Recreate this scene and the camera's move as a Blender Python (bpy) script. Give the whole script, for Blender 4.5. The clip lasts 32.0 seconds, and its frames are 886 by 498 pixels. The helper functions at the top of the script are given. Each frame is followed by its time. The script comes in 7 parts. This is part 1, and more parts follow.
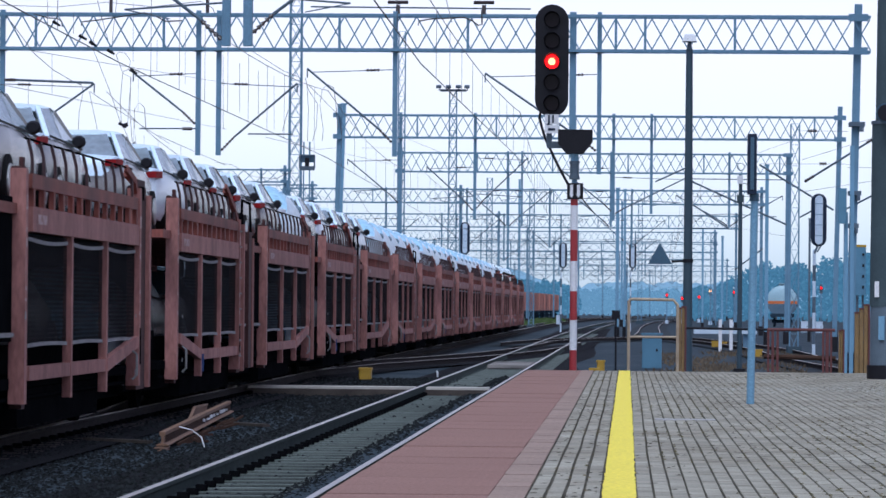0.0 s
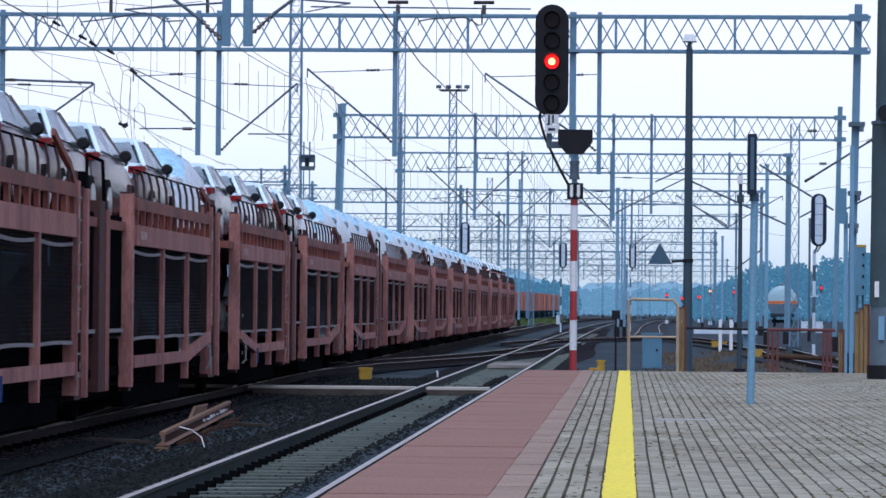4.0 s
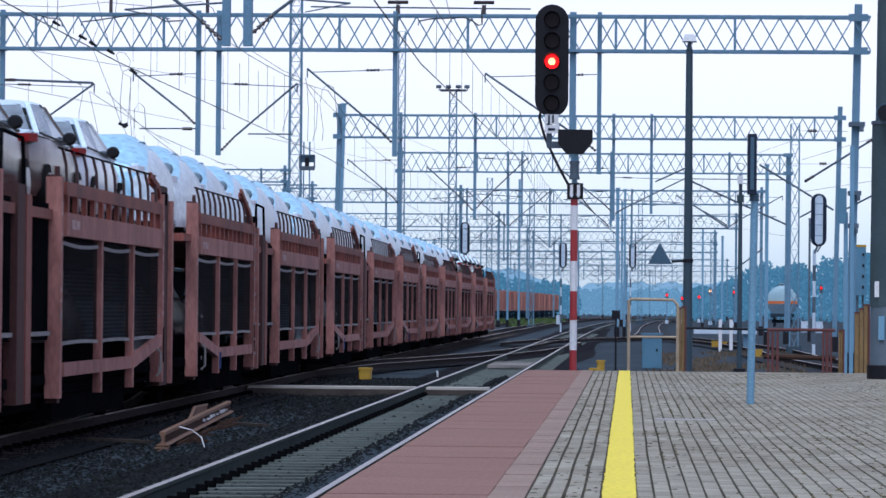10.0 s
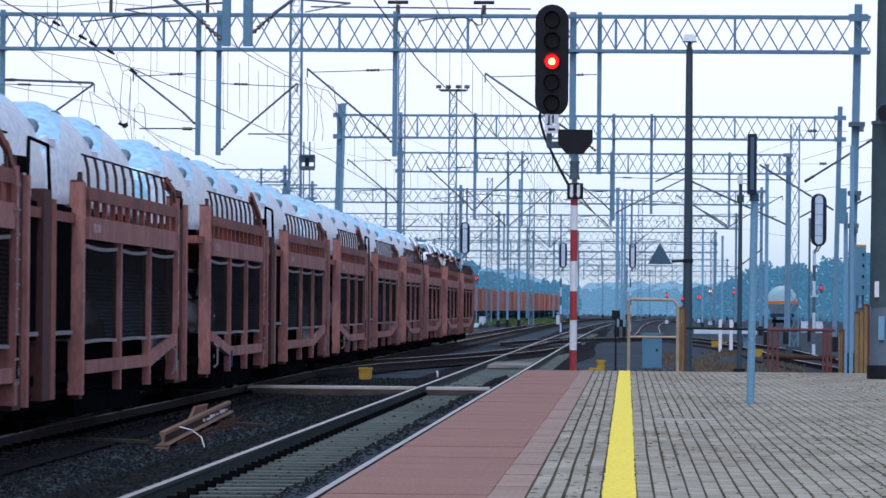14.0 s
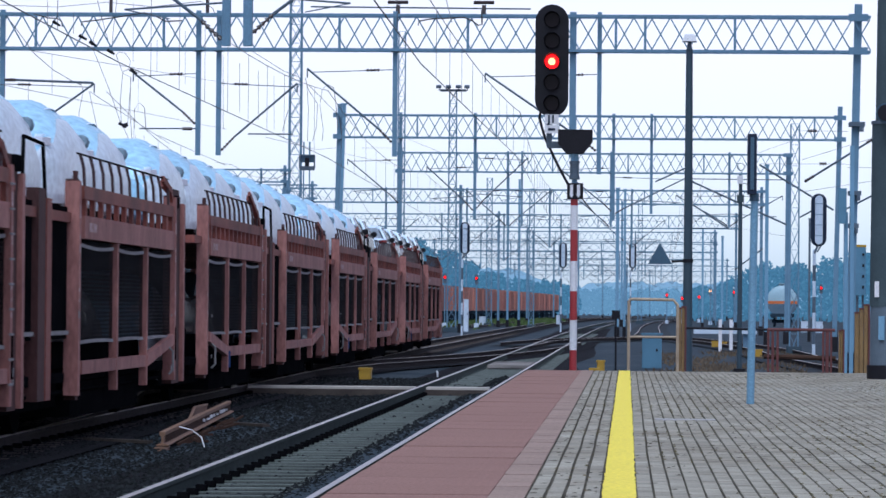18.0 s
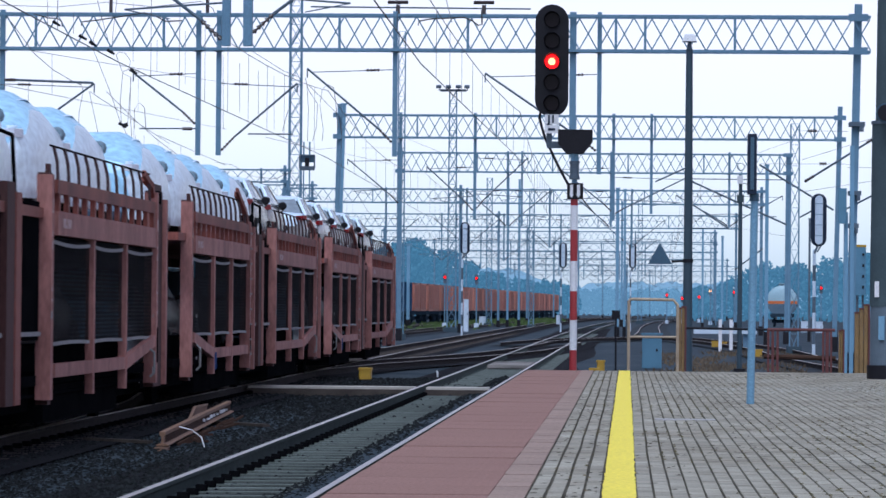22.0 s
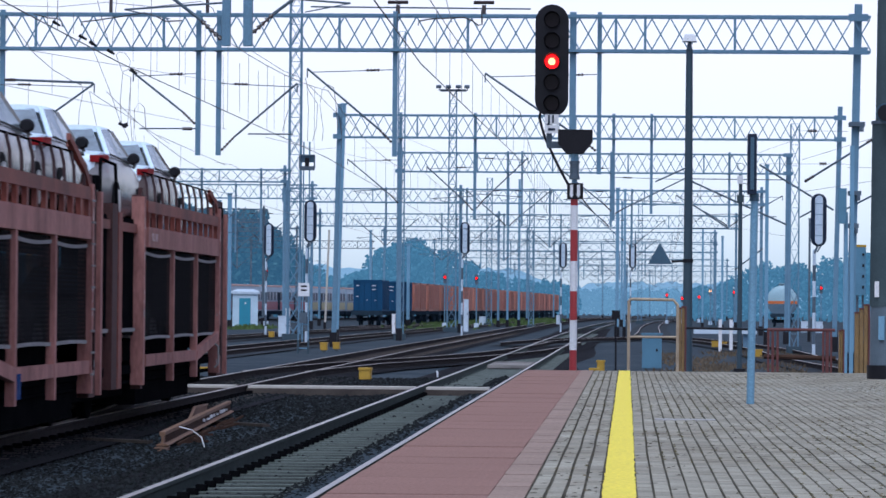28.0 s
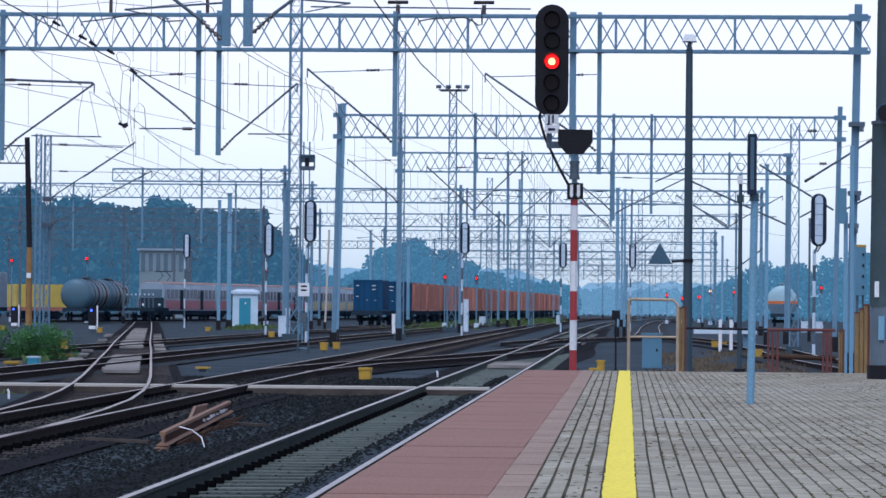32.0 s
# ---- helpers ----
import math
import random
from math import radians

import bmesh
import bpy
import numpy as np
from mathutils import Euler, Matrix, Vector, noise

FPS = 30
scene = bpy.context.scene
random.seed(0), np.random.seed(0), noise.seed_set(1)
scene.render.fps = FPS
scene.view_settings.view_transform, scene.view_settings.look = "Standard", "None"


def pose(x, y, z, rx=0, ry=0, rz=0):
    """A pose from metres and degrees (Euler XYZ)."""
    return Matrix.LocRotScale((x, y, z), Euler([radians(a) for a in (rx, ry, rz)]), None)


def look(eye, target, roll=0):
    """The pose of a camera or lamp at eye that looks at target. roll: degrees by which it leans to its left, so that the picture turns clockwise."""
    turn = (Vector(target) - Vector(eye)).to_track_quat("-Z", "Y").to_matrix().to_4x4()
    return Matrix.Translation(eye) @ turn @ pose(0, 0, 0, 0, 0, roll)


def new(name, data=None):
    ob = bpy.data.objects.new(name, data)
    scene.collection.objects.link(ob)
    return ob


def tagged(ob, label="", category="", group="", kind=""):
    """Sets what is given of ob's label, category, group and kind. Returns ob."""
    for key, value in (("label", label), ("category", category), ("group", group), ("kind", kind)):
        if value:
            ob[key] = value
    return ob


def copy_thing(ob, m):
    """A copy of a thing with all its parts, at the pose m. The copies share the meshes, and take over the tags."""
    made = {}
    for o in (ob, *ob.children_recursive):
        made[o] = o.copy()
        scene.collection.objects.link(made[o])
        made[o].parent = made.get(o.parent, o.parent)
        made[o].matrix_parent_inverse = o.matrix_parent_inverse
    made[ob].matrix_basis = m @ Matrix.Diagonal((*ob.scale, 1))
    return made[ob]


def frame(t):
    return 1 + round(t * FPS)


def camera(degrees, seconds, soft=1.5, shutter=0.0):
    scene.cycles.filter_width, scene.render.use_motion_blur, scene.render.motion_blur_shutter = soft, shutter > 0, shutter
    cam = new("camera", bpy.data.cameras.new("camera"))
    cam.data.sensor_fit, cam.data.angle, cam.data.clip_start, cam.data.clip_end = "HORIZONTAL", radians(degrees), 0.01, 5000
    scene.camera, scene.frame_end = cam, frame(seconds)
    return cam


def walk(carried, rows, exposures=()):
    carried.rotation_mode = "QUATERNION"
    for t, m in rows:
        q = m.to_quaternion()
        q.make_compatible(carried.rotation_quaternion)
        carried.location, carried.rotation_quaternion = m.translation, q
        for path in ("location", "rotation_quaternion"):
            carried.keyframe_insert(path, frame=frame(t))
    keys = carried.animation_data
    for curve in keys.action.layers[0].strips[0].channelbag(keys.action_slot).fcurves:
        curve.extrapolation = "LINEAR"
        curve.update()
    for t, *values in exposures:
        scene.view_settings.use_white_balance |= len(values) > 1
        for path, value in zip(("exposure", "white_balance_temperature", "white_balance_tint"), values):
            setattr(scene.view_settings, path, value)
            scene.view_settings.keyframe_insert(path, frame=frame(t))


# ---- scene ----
# Plan: z = 0 is the platform's top, +y runs along the near track, x to the right. Rail tops at -0.49.
RAIL, SOIL = -0.49, -0.70
cam = camera(14.415, 32.0, soft=1.55, shutter=0.5)
EYE = Vector((0, 0, 1.08))
STAND = look(EYE, (-5.2636, 99.8475, 2.7447), 0.487)
walk(cam, [(0.0, STAND), (32.0, STAND)], exposures=[(0.0, 0.52, 5700, 8), (32.0, 0.52, 5700, 8)])

# ---- world and sun: a pale evening sky, thin overcast ----
world = bpy.data.worlds.new("sky")
scene.world = world
world.use_nodes = True
wn = world.node_tree.nodes
sky = wn.new("ShaderNodeTexSky")
sky.sky_type, sky.sun_disc = "NISHITA", False
sky.sun_elevation, sky.sun_rotation = radians(60), radians(-168)
sky.air_density, sky.dust_density, sky.ozone_density = 1.0, 0.6, 2.5
cool = wn.new("ShaderNodeMix")
cool.data_type, cool.blend_type = "RGBA", "MULTIPLY"
cool.inputs[0].default_value, cool.inputs[7].default_value = 1.0, (1.10, 0.955, 0.99, 1)
pale = wn.new("ShaderNodeHueSaturation")
pale.inputs["Saturation"].default_value = 0.7
world.node_tree.links.new(sky.outputs[0], pale.inputs["Color"])
world.node_tree.links.new(pale.outputs[0], cool.inputs[6])
# blue haze that thins out a few degrees above the horizon
way = wn.new("ShaderNodeTexCoord")
split_way = wn.new("ShaderNodeSeparateXYZ")
rise = wn.new("ShaderNodeMapRange")
rise.interpolation_type = "SMOOTHSTEP"
rise.inputs["From Min"].default_value, rise.inputs["From Max"].default_value = -0.01, 0.09
haze = wn.new("ShaderNodeMix")
haze.data_type, haze.blend_type = "RGBA", "MIX"
haze.inputs[6].default_value, haze.inputs[7].default_value = (0.60, 0.80, 1.0, 1), (1.065, 0.988, 0.965, 1)
hazed = wn.new("ShaderNodeMix")
hazed.data_type, hazed.blend_type = "RGBA", "MULTIPLY"
hazed.inputs[0].default_value = 1.0
world.node_tree.links.new(way.outputs["Generated"], split_way.inputs[0])
world.node_tree.links.new(split_way.outputs[2], rise.inputs["Value"])
world.node_tree.links.new(rise.outputs[0], haze.inputs[0])
world.node_tree.links.new(cool.outputs[2], hazed.inputs[6])
world.node_tree.links.new(haze.outputs[2], hazed.inputs[7])
world.node_tree.links.new(hazed.outputs[2], wn["Background"].inputs[0])
wn["Background"].inputs[1].default_value = 0.1235
sun = new("sun", bpy.data.lights.new("sun", "SUN"))
sun.data.energy, sun.data.angle, sun.data.color = 1.36, radians(45), (0.89, 0.975, 0.985)
sun.matrix_world = look((-6.2, 10.7, 52), (0, 40, 0))


# ---- materials ----
def material(name, color, rough=0.6, metal=0.0, second=None, scale=6.0, bump=0.0, fine=60.0, island=0.0, rand=0.0,
             glow=0.0, stretch=(1, 1, 1), spec=0.5, amount=0.6, haze_glow=None):
    """A surface with variation at two scales: broad stains towards the second colour and a fine grain."""
    m = bpy.data.materials.new(name)
    m.use_nodes = True
    nt = m.node_tree
    b = nt.nodes["Principled BSDF"]
    b.inputs["Roughness"].default_value, b.inputs["Metallic"].default_value = rough, metal
    b.inputs["Specular IOR Level"].default_value = spec if rough < 0.8 else spec * 0.12
    if second is None:
        second = [c * 0.7 for c in color]
    tc = nt.nodes.new("ShaderNodeTexCoord")
    mp = nt.nodes.new("ShaderNodeMapping")
    mp.inputs["Scale"].default_value = stretch
    nt.links.new(tc.outputs["Object"], mp.inputs["Vector"])
    n1, n2 = nt.nodes.new("ShaderNodeTexNoise"), nt.nodes.new("ShaderNodeTexNoise")
    n1.inputs["Scale"].default_value, n2.inputs["Scale"].default_value = scale, fine
    n1.inputs["Detail"].default_value, n2.inputs["Detail"].default_value = 5, 2
    for n in (n1, n2):
        nt.links.new(mp.outputs[0], n.inputs["Vector"])
    r = nt.nodes.new("ShaderNodeMapRange")
    r.inputs["From Min"].default_value, r.inputs["From Max"].default_value = 0.35, 0.7
    r.inputs["To Max"].default_value = amount
    nt.links.new(n1.outputs[0], r.inputs["Value"])
    mix = nt.nodes.new("ShaderNodeMix")
    mix.data_type = "RGBA"
    mix.inputs[6].default_value, mix.inputs[7].default_value = (*color, 1), (*second, 1)
    nt.links.new(r.outputs[0], mix.inputs[0])
    g = nt.nodes.new("ShaderNodeMapRange")
    g.inputs["From Min"].default_value, g.inputs["From Max"].default_value = 0.3, 0.7
    g.inputs["To Min"].default_value, g.inputs["To Max"].default_value = 0.8, 1.15
    nt.links.new(n2.outputs[0], g.inputs["Value"])
    mul = nt.nodes.new("ShaderNodeVectorMath")
    mul.operation = "SCALE"
    nt.links.new(mix.outputs[2], mul.inputs[0])
    last = g.outputs[0]
    if rand or island:
        if rand:
            info, out = nt.nodes.new("ShaderNodeObjectInfo"), "Random"
        else:
            info, out = nt.nodes.new("ShaderNodeNewGeometry"), "Random Per Island"
        k = rand or island
        rr = nt.nodes.new("ShaderNodeMapRange")
        rr.inputs["To Min"].default_value, rr.inputs["To Max"].default_value = 1 - k, 1 + k
        nt.links.new(info.outputs[out], rr.inputs["Value"])
        mm = nt.nodes.new("ShaderNodeMath")
        mm.operation = "MULTIPLY"
        nt.links.new(last, mm.inputs[0])
        nt.links.new(rr.outputs[0], mm.inputs[1])
        last = mm.outputs[0]
    nt.links.new(last, mul.inputs["Scale"])
    nt.links.new(mul.outputs[0], b.inputs["Base Color"])
    if bump:
        bp = nt.nodes.new("ShaderNodeBump")
        bp.inputs["Strength"].default_value, bp.inputs["Distance"].default_value = bump, 0.02
        nt.links.new(n2.outputs[0], bp.inputs["Height"])
        nt.links.new(bp.outputs[0], b.inputs["Normal"])
    # distance haze, put into the surface as a glow of its own
    if haze_glow:
        b.inputs["Emission Color"].default_value, b.inputs["Emission Strength"].default_value = (*haze_glow, 1), 1.0
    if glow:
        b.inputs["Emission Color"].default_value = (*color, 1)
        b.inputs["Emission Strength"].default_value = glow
    return m


def sheer(name, color, share, rough=0.3, metal=0.0, bump=0.25, passing=0.6, weave=0.0):
    """A translucent foil or net: a share of it lets the view pass."""
    m = material(name, color, rough, metal, [c * 0.95 for c in color], 2.0, bump, 9.0, amount=0.5)
    nt = m.node_tree
    t, x = nt.nodes.new("ShaderNodeBsdfTransparent"), nt.nodes.new("ShaderNodeMixShader")
    x.inputs[0].default_value = share
    out = nt.nodes["Material Output"]
    glow_through, both = nt.nodes.new("ShaderNodeBsdfTranslucent"), nt.nodes.new("ShaderNodeMixShader")
    glow_through.inputs[0].default_value = (*color, 1)
    both.inputs[0].default_value = passing
    nt.links.new(nt.nodes["Principled BSDF"].outputs[0], both.inputs[1])
    nt.links.new(glow_through.outputs[0], both.inputs[2])
    nt.links.new(both.outputs[0], x.inputs[1])
    nt.links.new(t.outputs[0], x.inputs[2])
    nt.links.new(x.outputs[0], out.inputs[0])
    if weave:
        wave, span = nt.nodes.new("ShaderNodeTexWave"), nt.nodes.new("ShaderNodeMapRange")
        wave.bands_direction = "Z"
        wave.inputs["Scale"].default_value, wave.inputs["Distortion"].default_value = weave, 0.6
        span.inputs["To Min"].default_value, span.inputs["To Max"].default_value = share * 0.82, share * 1.18
        nt.links.new(nt.nodes["Mapping"].outputs[0], wave.inputs["Vector"])
        nt.links.new(wave.outputs[1], span.inputs["Value"])
        nt.links.new(span.outputs[0], x.inputs[0])
    return m


STEEL = material("galvanised_steel", (0.1332, 0.2440, 0.3350), 0.7, 0.1, (0.0936, 0.1740, 0.2440), 2.5)
# darker steel; on some far portals it stands in for backlight
STEEL_DARK = material("weathered_and_backlit_steel", (0.09, 0.125, 0.16), 0.6, 0.2, (0.055, 0.075, 0.095), 2.0)
MAST_GREY = material("grey_mast_paint", (0.1610, 0.3130, 0.4350), 0.6, 0.0, (0.1223, 0.2440, 0.3390), 1.5)
POLE_CONCRETE = material("spun_concrete", (0.0680, 0.0950, 0.1050), 0.85, 0, (0.0425, 0.0600, 0.0680), 1.2, 0.2)
POLE_DARK = material("tarred_pole", (0.0255, 0.0520, 0.0720), 0.7, 0, (0.0425, 0.0700, 0.0850), 1.5)
POLE_RUST = material("rusty_pole_foot", (0.30, 0.17, 0.07), 0.8, 0, (0.18, 0.10, 0.05), 1.5)
WIRE = material("copper_wire", (0.08, 0.075, 0.07), 0.6, 0.5)
INSULATOR = material("brown_porcelain", (0.05, 0.035, 0.035), 0.25)
CONCRETE = material("concrete", (0.40, 0.39, 0.37), 0.9, 0, (0.26, 0.25, 0.24), 1.5, 0.3)
SLEEPER = material("concrete_sleeper", (0.1459, 0.1681, 0.1527), 0.9, 0, (0.0663, 0.0760, 0.0705), 3.0, 0.3, rand=0.15)
TIMBER = material("tarred_timber", (0.06, 0.05, 0.045), 0.85, 0, (0.11, 0.095, 0.08), 3.0, 0.3, island=0.25)
PALE_TIMBER = material("pale_board", (0.50, 0.47, 0.42), 0.8, 0, (0.36, 0.33, 0.29), 2.0, 0.2)
# rusty steel taken near black: shadowed rail sides are in the colour
RAIL_SIDE = material("rusty_shaded_rail", (0.022, 0.020, 0.020), 0.85, 0, (0.04, 0.032, 0.03), 4.0)
RAIL_GREY = material("dusty_rail_side", (0.0638, 0.0817, 0.0722), 0.8, 0, (0.0413, 0.0513, 0.0475), 4.0)
RAIL_DULL = material("dull_railhead", (0.46, 0.40, 0.35), 0.5, 0.4, (0.32, 0.27, 0.23), 2.0)
RAIL_TOP = material("polished_railhead", (0.62, 0.55, 0.47), 0.4, 0.8, (0.5, 0.48, 0.46), 2.0)
RUST = material("rusty_scrap", (0.27, 0.155, 0.095), 0.75, 0.1, (0.15, 0.08, 0.05), 5.0, 0.3)
RUST_DARK = material("dark_rust", (0.07, 0.04, 0.028), 0.85, 0, (0.04, 0.028, 0.022), 5.0, 0.3)
BALLAST = material("ballast_stone", (0.0180, 0.0205, 0.0215), 0.95, 0, (0.0075, 0.0088, 0.0100), 3.0, 0.4, 40, island=0.65)
GROUND = material("dark_ballast_ground", (0.030, 0.043, 0.055), 0.95, 0, (0.070, 0.086, 0.094), 0.5, 0.8, 7)
# oily ballast; the train's shade on the ground is put in too
OILY_SHADED = material("oily_shaded_track_bed", (0.006, 0.0065, 0.008), 0.9, 0, (0.013, 0.013, 0.015), 0.5, 0.6, 14)
# beds farther off: haze is put into this paler colour
HAZY_BED = material("hazy_track_bed", (0.030, 0.037, 0.044), 0.95, 0, (0.055, 0.062, 0.068), 0.5, 0.6, 14)
DRY = material("dry_weeds", (0.0960, 0.0744, 0.0528), 0.95, 0, (0.0540, 0.0465, 0.0330), 2.0, island=0.4)
GRASS = material("grass", (0.075, 0.11, 0.042), 0.9, 0, (0.045, 0.08, 0.025), 2.0, island=0.4)
SHRUB = material("shrub_leaves", (0.15, 0.33, 0.12), 0.8, 0, (0.10, 0.24, 0.08), 2.0, island=0.35)
# far leaves: the last colour is a glow that imitates haze
LEAF = material("far_woods_haze_glow_green", (0.032, 0.066, 0.062), 0.9, 0, (0.012, 0.034, 0.044), 0.12, island=0.45, haze_glow=(0.024, 0.066, 0.114))
LEAF_FAR = material("farther_woods_haze_glow_green", (0.035, 0.085, 0.10), 0.95, 0, (0.026, 0.066, 0.080), 0.06, island=0.2, haze_glow=(0.040, 0.104, 0.168))
LEAF_HAZE = material("hazy_woods_glow_green", (0.03, 0.05, 0.06), 0.95, 0, (0.025, 0.04, 0.05), 0.06, island=0.15, haze_glow=(0.095, 0.19, 0.285))
BARK = material("bark", (0.08, 0.065, 0.05), 0.95)
BRICK = material("grey_paving_brick", (0.366, 0.342, 0.272), 0.85, 0, (0.190, 0.165, 0.120), 0.8, 0.3, 50, island=0.16, amount=0.7)
BRICK_ONE = material("grey_paving_brick_single", (0.366, 0.342, 0.272), 0.85, 0, (0.190, 0.165, 0.120), 0.8, 0.3, 50, rand=0.16)
RED_SLAB = material("red_paving_slab", (0.29, 0.170, 0.138), 0.85, 0, (0.22, 0.130, 0.106), 0.6, 0.25, 40, rand=0.035)
MOSS = material("dry_moss", (0.13, 0.10, 0.05), 0.95, 0, (0.07, 0.08, 0.03), 3.0, island=0.4)
PANEL = material("stained_concrete_panel", (0.27, 0.25, 0.23), 0.9, 0, (0.09, 0.085, 0.08), 1.6, 0.3, rand=0.25)
GREY_SLAB = material("grey_paving_slab", (0.3240, 0.2357, 0.1903), 0.85, 0, (0.2520, 0.1833, 0.1458), 1.0, 0.25, 40, rand=0.08)
JOINT = material("joint_sand", (0.060, 0.054, 0.040), 0.95, 0, (0.15, 0.135, 0.10), 2.2)
LITTER = material("dark_leaf_litter", (0.045, 0.038, 0.026), 0.95, 0, (0.09, 0.075, 0.05), 3.0, island=0.4)
GRIT = material("pale_grit", (0.42, 0.42, 0.36), 0.95, 0, (0.30, 0.29, 0.24), 3.0, island=0.3)
YELLOW = material("yellow_line_paint", (0.90, 0.73, 0.055), 0.7, 0, (0.78, 0.62, 0.06), 1.2, 0.2, 30, amount=0.4)
YELLOW_BOX = material("yellow_enamel", (0.4464, 0.2736, 0.0216), 0.55, 0, (0.3240, 0.1872, 0.0216), 3.0)
SAFETY_CREAM = material("cream_rail_paint", (0.46, 0.36, 0.24), 0.55, 0, (0.24, 0.17, 0.11), 4.0)
OCHRE = material("ochre_post_paint", (0.26, 0.16, 0.055), 0.65, 0, (0.16, 0.095, 0.04), 3.0)
MAROON_RAIL = material("maroon_fence_paint", (0.13, 0.035, 0.03), 0.7, 0, (0.08, 0.03, 0.028), 4.0)
BLACK = material("matt_black_enamel", (0.010, 0.010, 0.013), 0.6, 0, (0.016, 0.015, 0.02), 3.0, spec=0.2)
WHITE = material("white_enamel", (0.75, 0.76, 0.77), 0.45, 0, (0.6, 0.6, 0.6), 3.0)
RED_BAND = material("red_enamel", (0.36, 0.03, 0.035), 0.5, 0, (0.26, 0.03, 0.03), 3.0)
BLUE_GREY = material("blue_grey_cabinet", (0.0936, 0.2200, 0.3100), 0.5, 0, (0.0720, 0.1700, 0.2400), 2.5)
SLEEVE = material("mast_sleeve_paint", (0.10, 0.135, 0.165), 0.6, 0, (0.07, 0.1, 0.12), 2.5)
SIGNAL_BACK = material("pale_signal_back", (0.55, 0.64, 0.72), 0.5, 0, (0.42, 0.5, 0.58), 4.0)
NAVY = material("navy_enamel", (0.015, 0.025, 0.05), 0.6, spec=0.2)
LENS = material("dark_lens", (0.012, 0.008, 0.01), 0.35, spec=0.15)
RED_LAMP = material("red_signal_lamp", (1.0, 0.004, 0.005), 0.6, glow=2.4, spec=0.05)
RED_CORE = material("red_lamp_core", (1.0, 0.56, 0.20), 0.3, glow=1.7)
AMBER_LAMP = material("amber_signal_lamp", (1.0, 0.40, 0.12), 0.3, glow=3.0)
BLUE_LAMP = material("blue_shunting_lamp", (0.05, 0.12, 1.0), 0.3, glow=2.0)
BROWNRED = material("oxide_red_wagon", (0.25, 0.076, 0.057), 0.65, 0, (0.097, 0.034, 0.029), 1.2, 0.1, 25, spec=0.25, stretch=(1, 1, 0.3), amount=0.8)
# darker red for recessed webs; their shade is put into it
DARK_RED = material("recess_shade_oxide_red", (0.085, 0.036, 0.034), 0.75, 0, (0.035, 0.02, 0.019), 1.4, 0.1, 25, spec=0.2, stretch=(1, 1, 0.3), amount=0.8)
# worn paler red; the brightness of lit edges is put in too
BROWNRED_PALE = material("faded_lit_oxide_red", (0.40, 0.182, 0.157), 0.7, 0, (0.155, 0.064, 0.055), 2.2, 0.1, 25, spec=0.25, stretch=(1, 1, 0.35), amount=0.75)
# haze over the skyline, imitated by a pale blue glowing colour
DISTANCE = material("misty_distance_glow", (0.22, 0.36, 0.47), 1.0, 0, (0.20, 0.33, 0.44), 0.01, glow=0.34, spec=0.0)
# soot black, darkened further for the shade beneath the wagons
UNDER = material("sooty_shaded_underframe", (0.0045, 0.005, 0.006), 0.95, 0, (0.010, 0.010, 0.011), 2.0, spec=0.0)
# far underframes: blue haze is mixed into the base colour
UNDER_FAR = material("hazed_underframe", (0.028, 0.046, 0.064), 0.9, 0, (0.018, 0.03, 0.042), 1.0, spec=0.0)
NET = sheer("dark_side_net", (0.010, 0.010, 0.012), 0.42, 0.9, 0.0, 0.2, 0.05, weave=6.0)
STENCIL = material("worn_stencil_paint", (0.56, 0.44, 0.42), 0.8, 0, (0.28, 0.13, 0.11), 9.0, amount=0.9)
HEM = material("grey_net_hem", (0.30, 0.29, 0.29), 0.8, 0, (0.2, 0.19, 0.19), 4.0)
RUBBER = material("tyre_rubber", (0.015, 0.015, 0.016), 0.8)
CHROME = material("alloy_rim", (0.5, 0.5, 0.52), 0.35, 0.8)
# pale base tone stands in for sky reflected in the panes
CAR_GLASS = sheer("sky_toned_car_glass", (0.50, 0.58, 0.62), 0.22, 0.08, 0.5, 0.0, 0.1)
TAIL = material("tail_lamp_red", (0.24, 0.010, 0.013), 0.35, spec=0.1)
PLATE_BLUE = material("blue_data_plate", (0.03, 0.06, 0.17), 0.9, 0, (0.1, 0.14, 0.25), 9.0, spec=0.0)
HEADLAMP = material("headlamp_glass", (0.6, 0.62, 0.65), 0.1)
FOIL = sheer("white_transport_foil", (0.84, 0.94, 1.0), 0.06, 0.30, 0.0, 0.05, 0.12)
FOIL_BLUE = sheer("pale_blue_transport_foil", (0.50, 0.81, 1.0), 0.04, 0.25, 0.0, 0.05, 0.12)
FILM = material("pale_protective_film", (0.74, 0.88, 0.98), 0.3, 0, (0.66, 0.82, 0.96), 1.5)
WRAPPED = material("mirror_under_foil", (0.10, 0.15, 0.19), 0.5, 0, (0.30, 0.40, 0.46), 9.0)
WRAPPED_LAMP = material("tail_lamp_under_foil", (0.72, 0.74, 0.80), 0.4, 0, (0.66, 0.66, 0.72), 6.0)
SLAT = material("dark_rail_strap", (0.045, 0.018, 0.020), 0.6, 0, (0.03, 0.015, 0.016), 3.0)
CAR_SILVER = material("silver_car_paint", (0.26, 0.25, 0.25), 0.22, 0.3, (0.22, 0.21, 0.21), 1.0, spec=0.3)
CAR_WHITE = material("white_car_paint", (0.72, 0.77, 0.82), 0.22, 0, (0.52, 0.62, 0.72), 1.0)
CAR_BEIGE = material("champagne_car_paint", (0.12, 0.085, 0.078), 0.22, 0.0, (0.09, 0.07, 0.065), 1.0, spec=0.25)
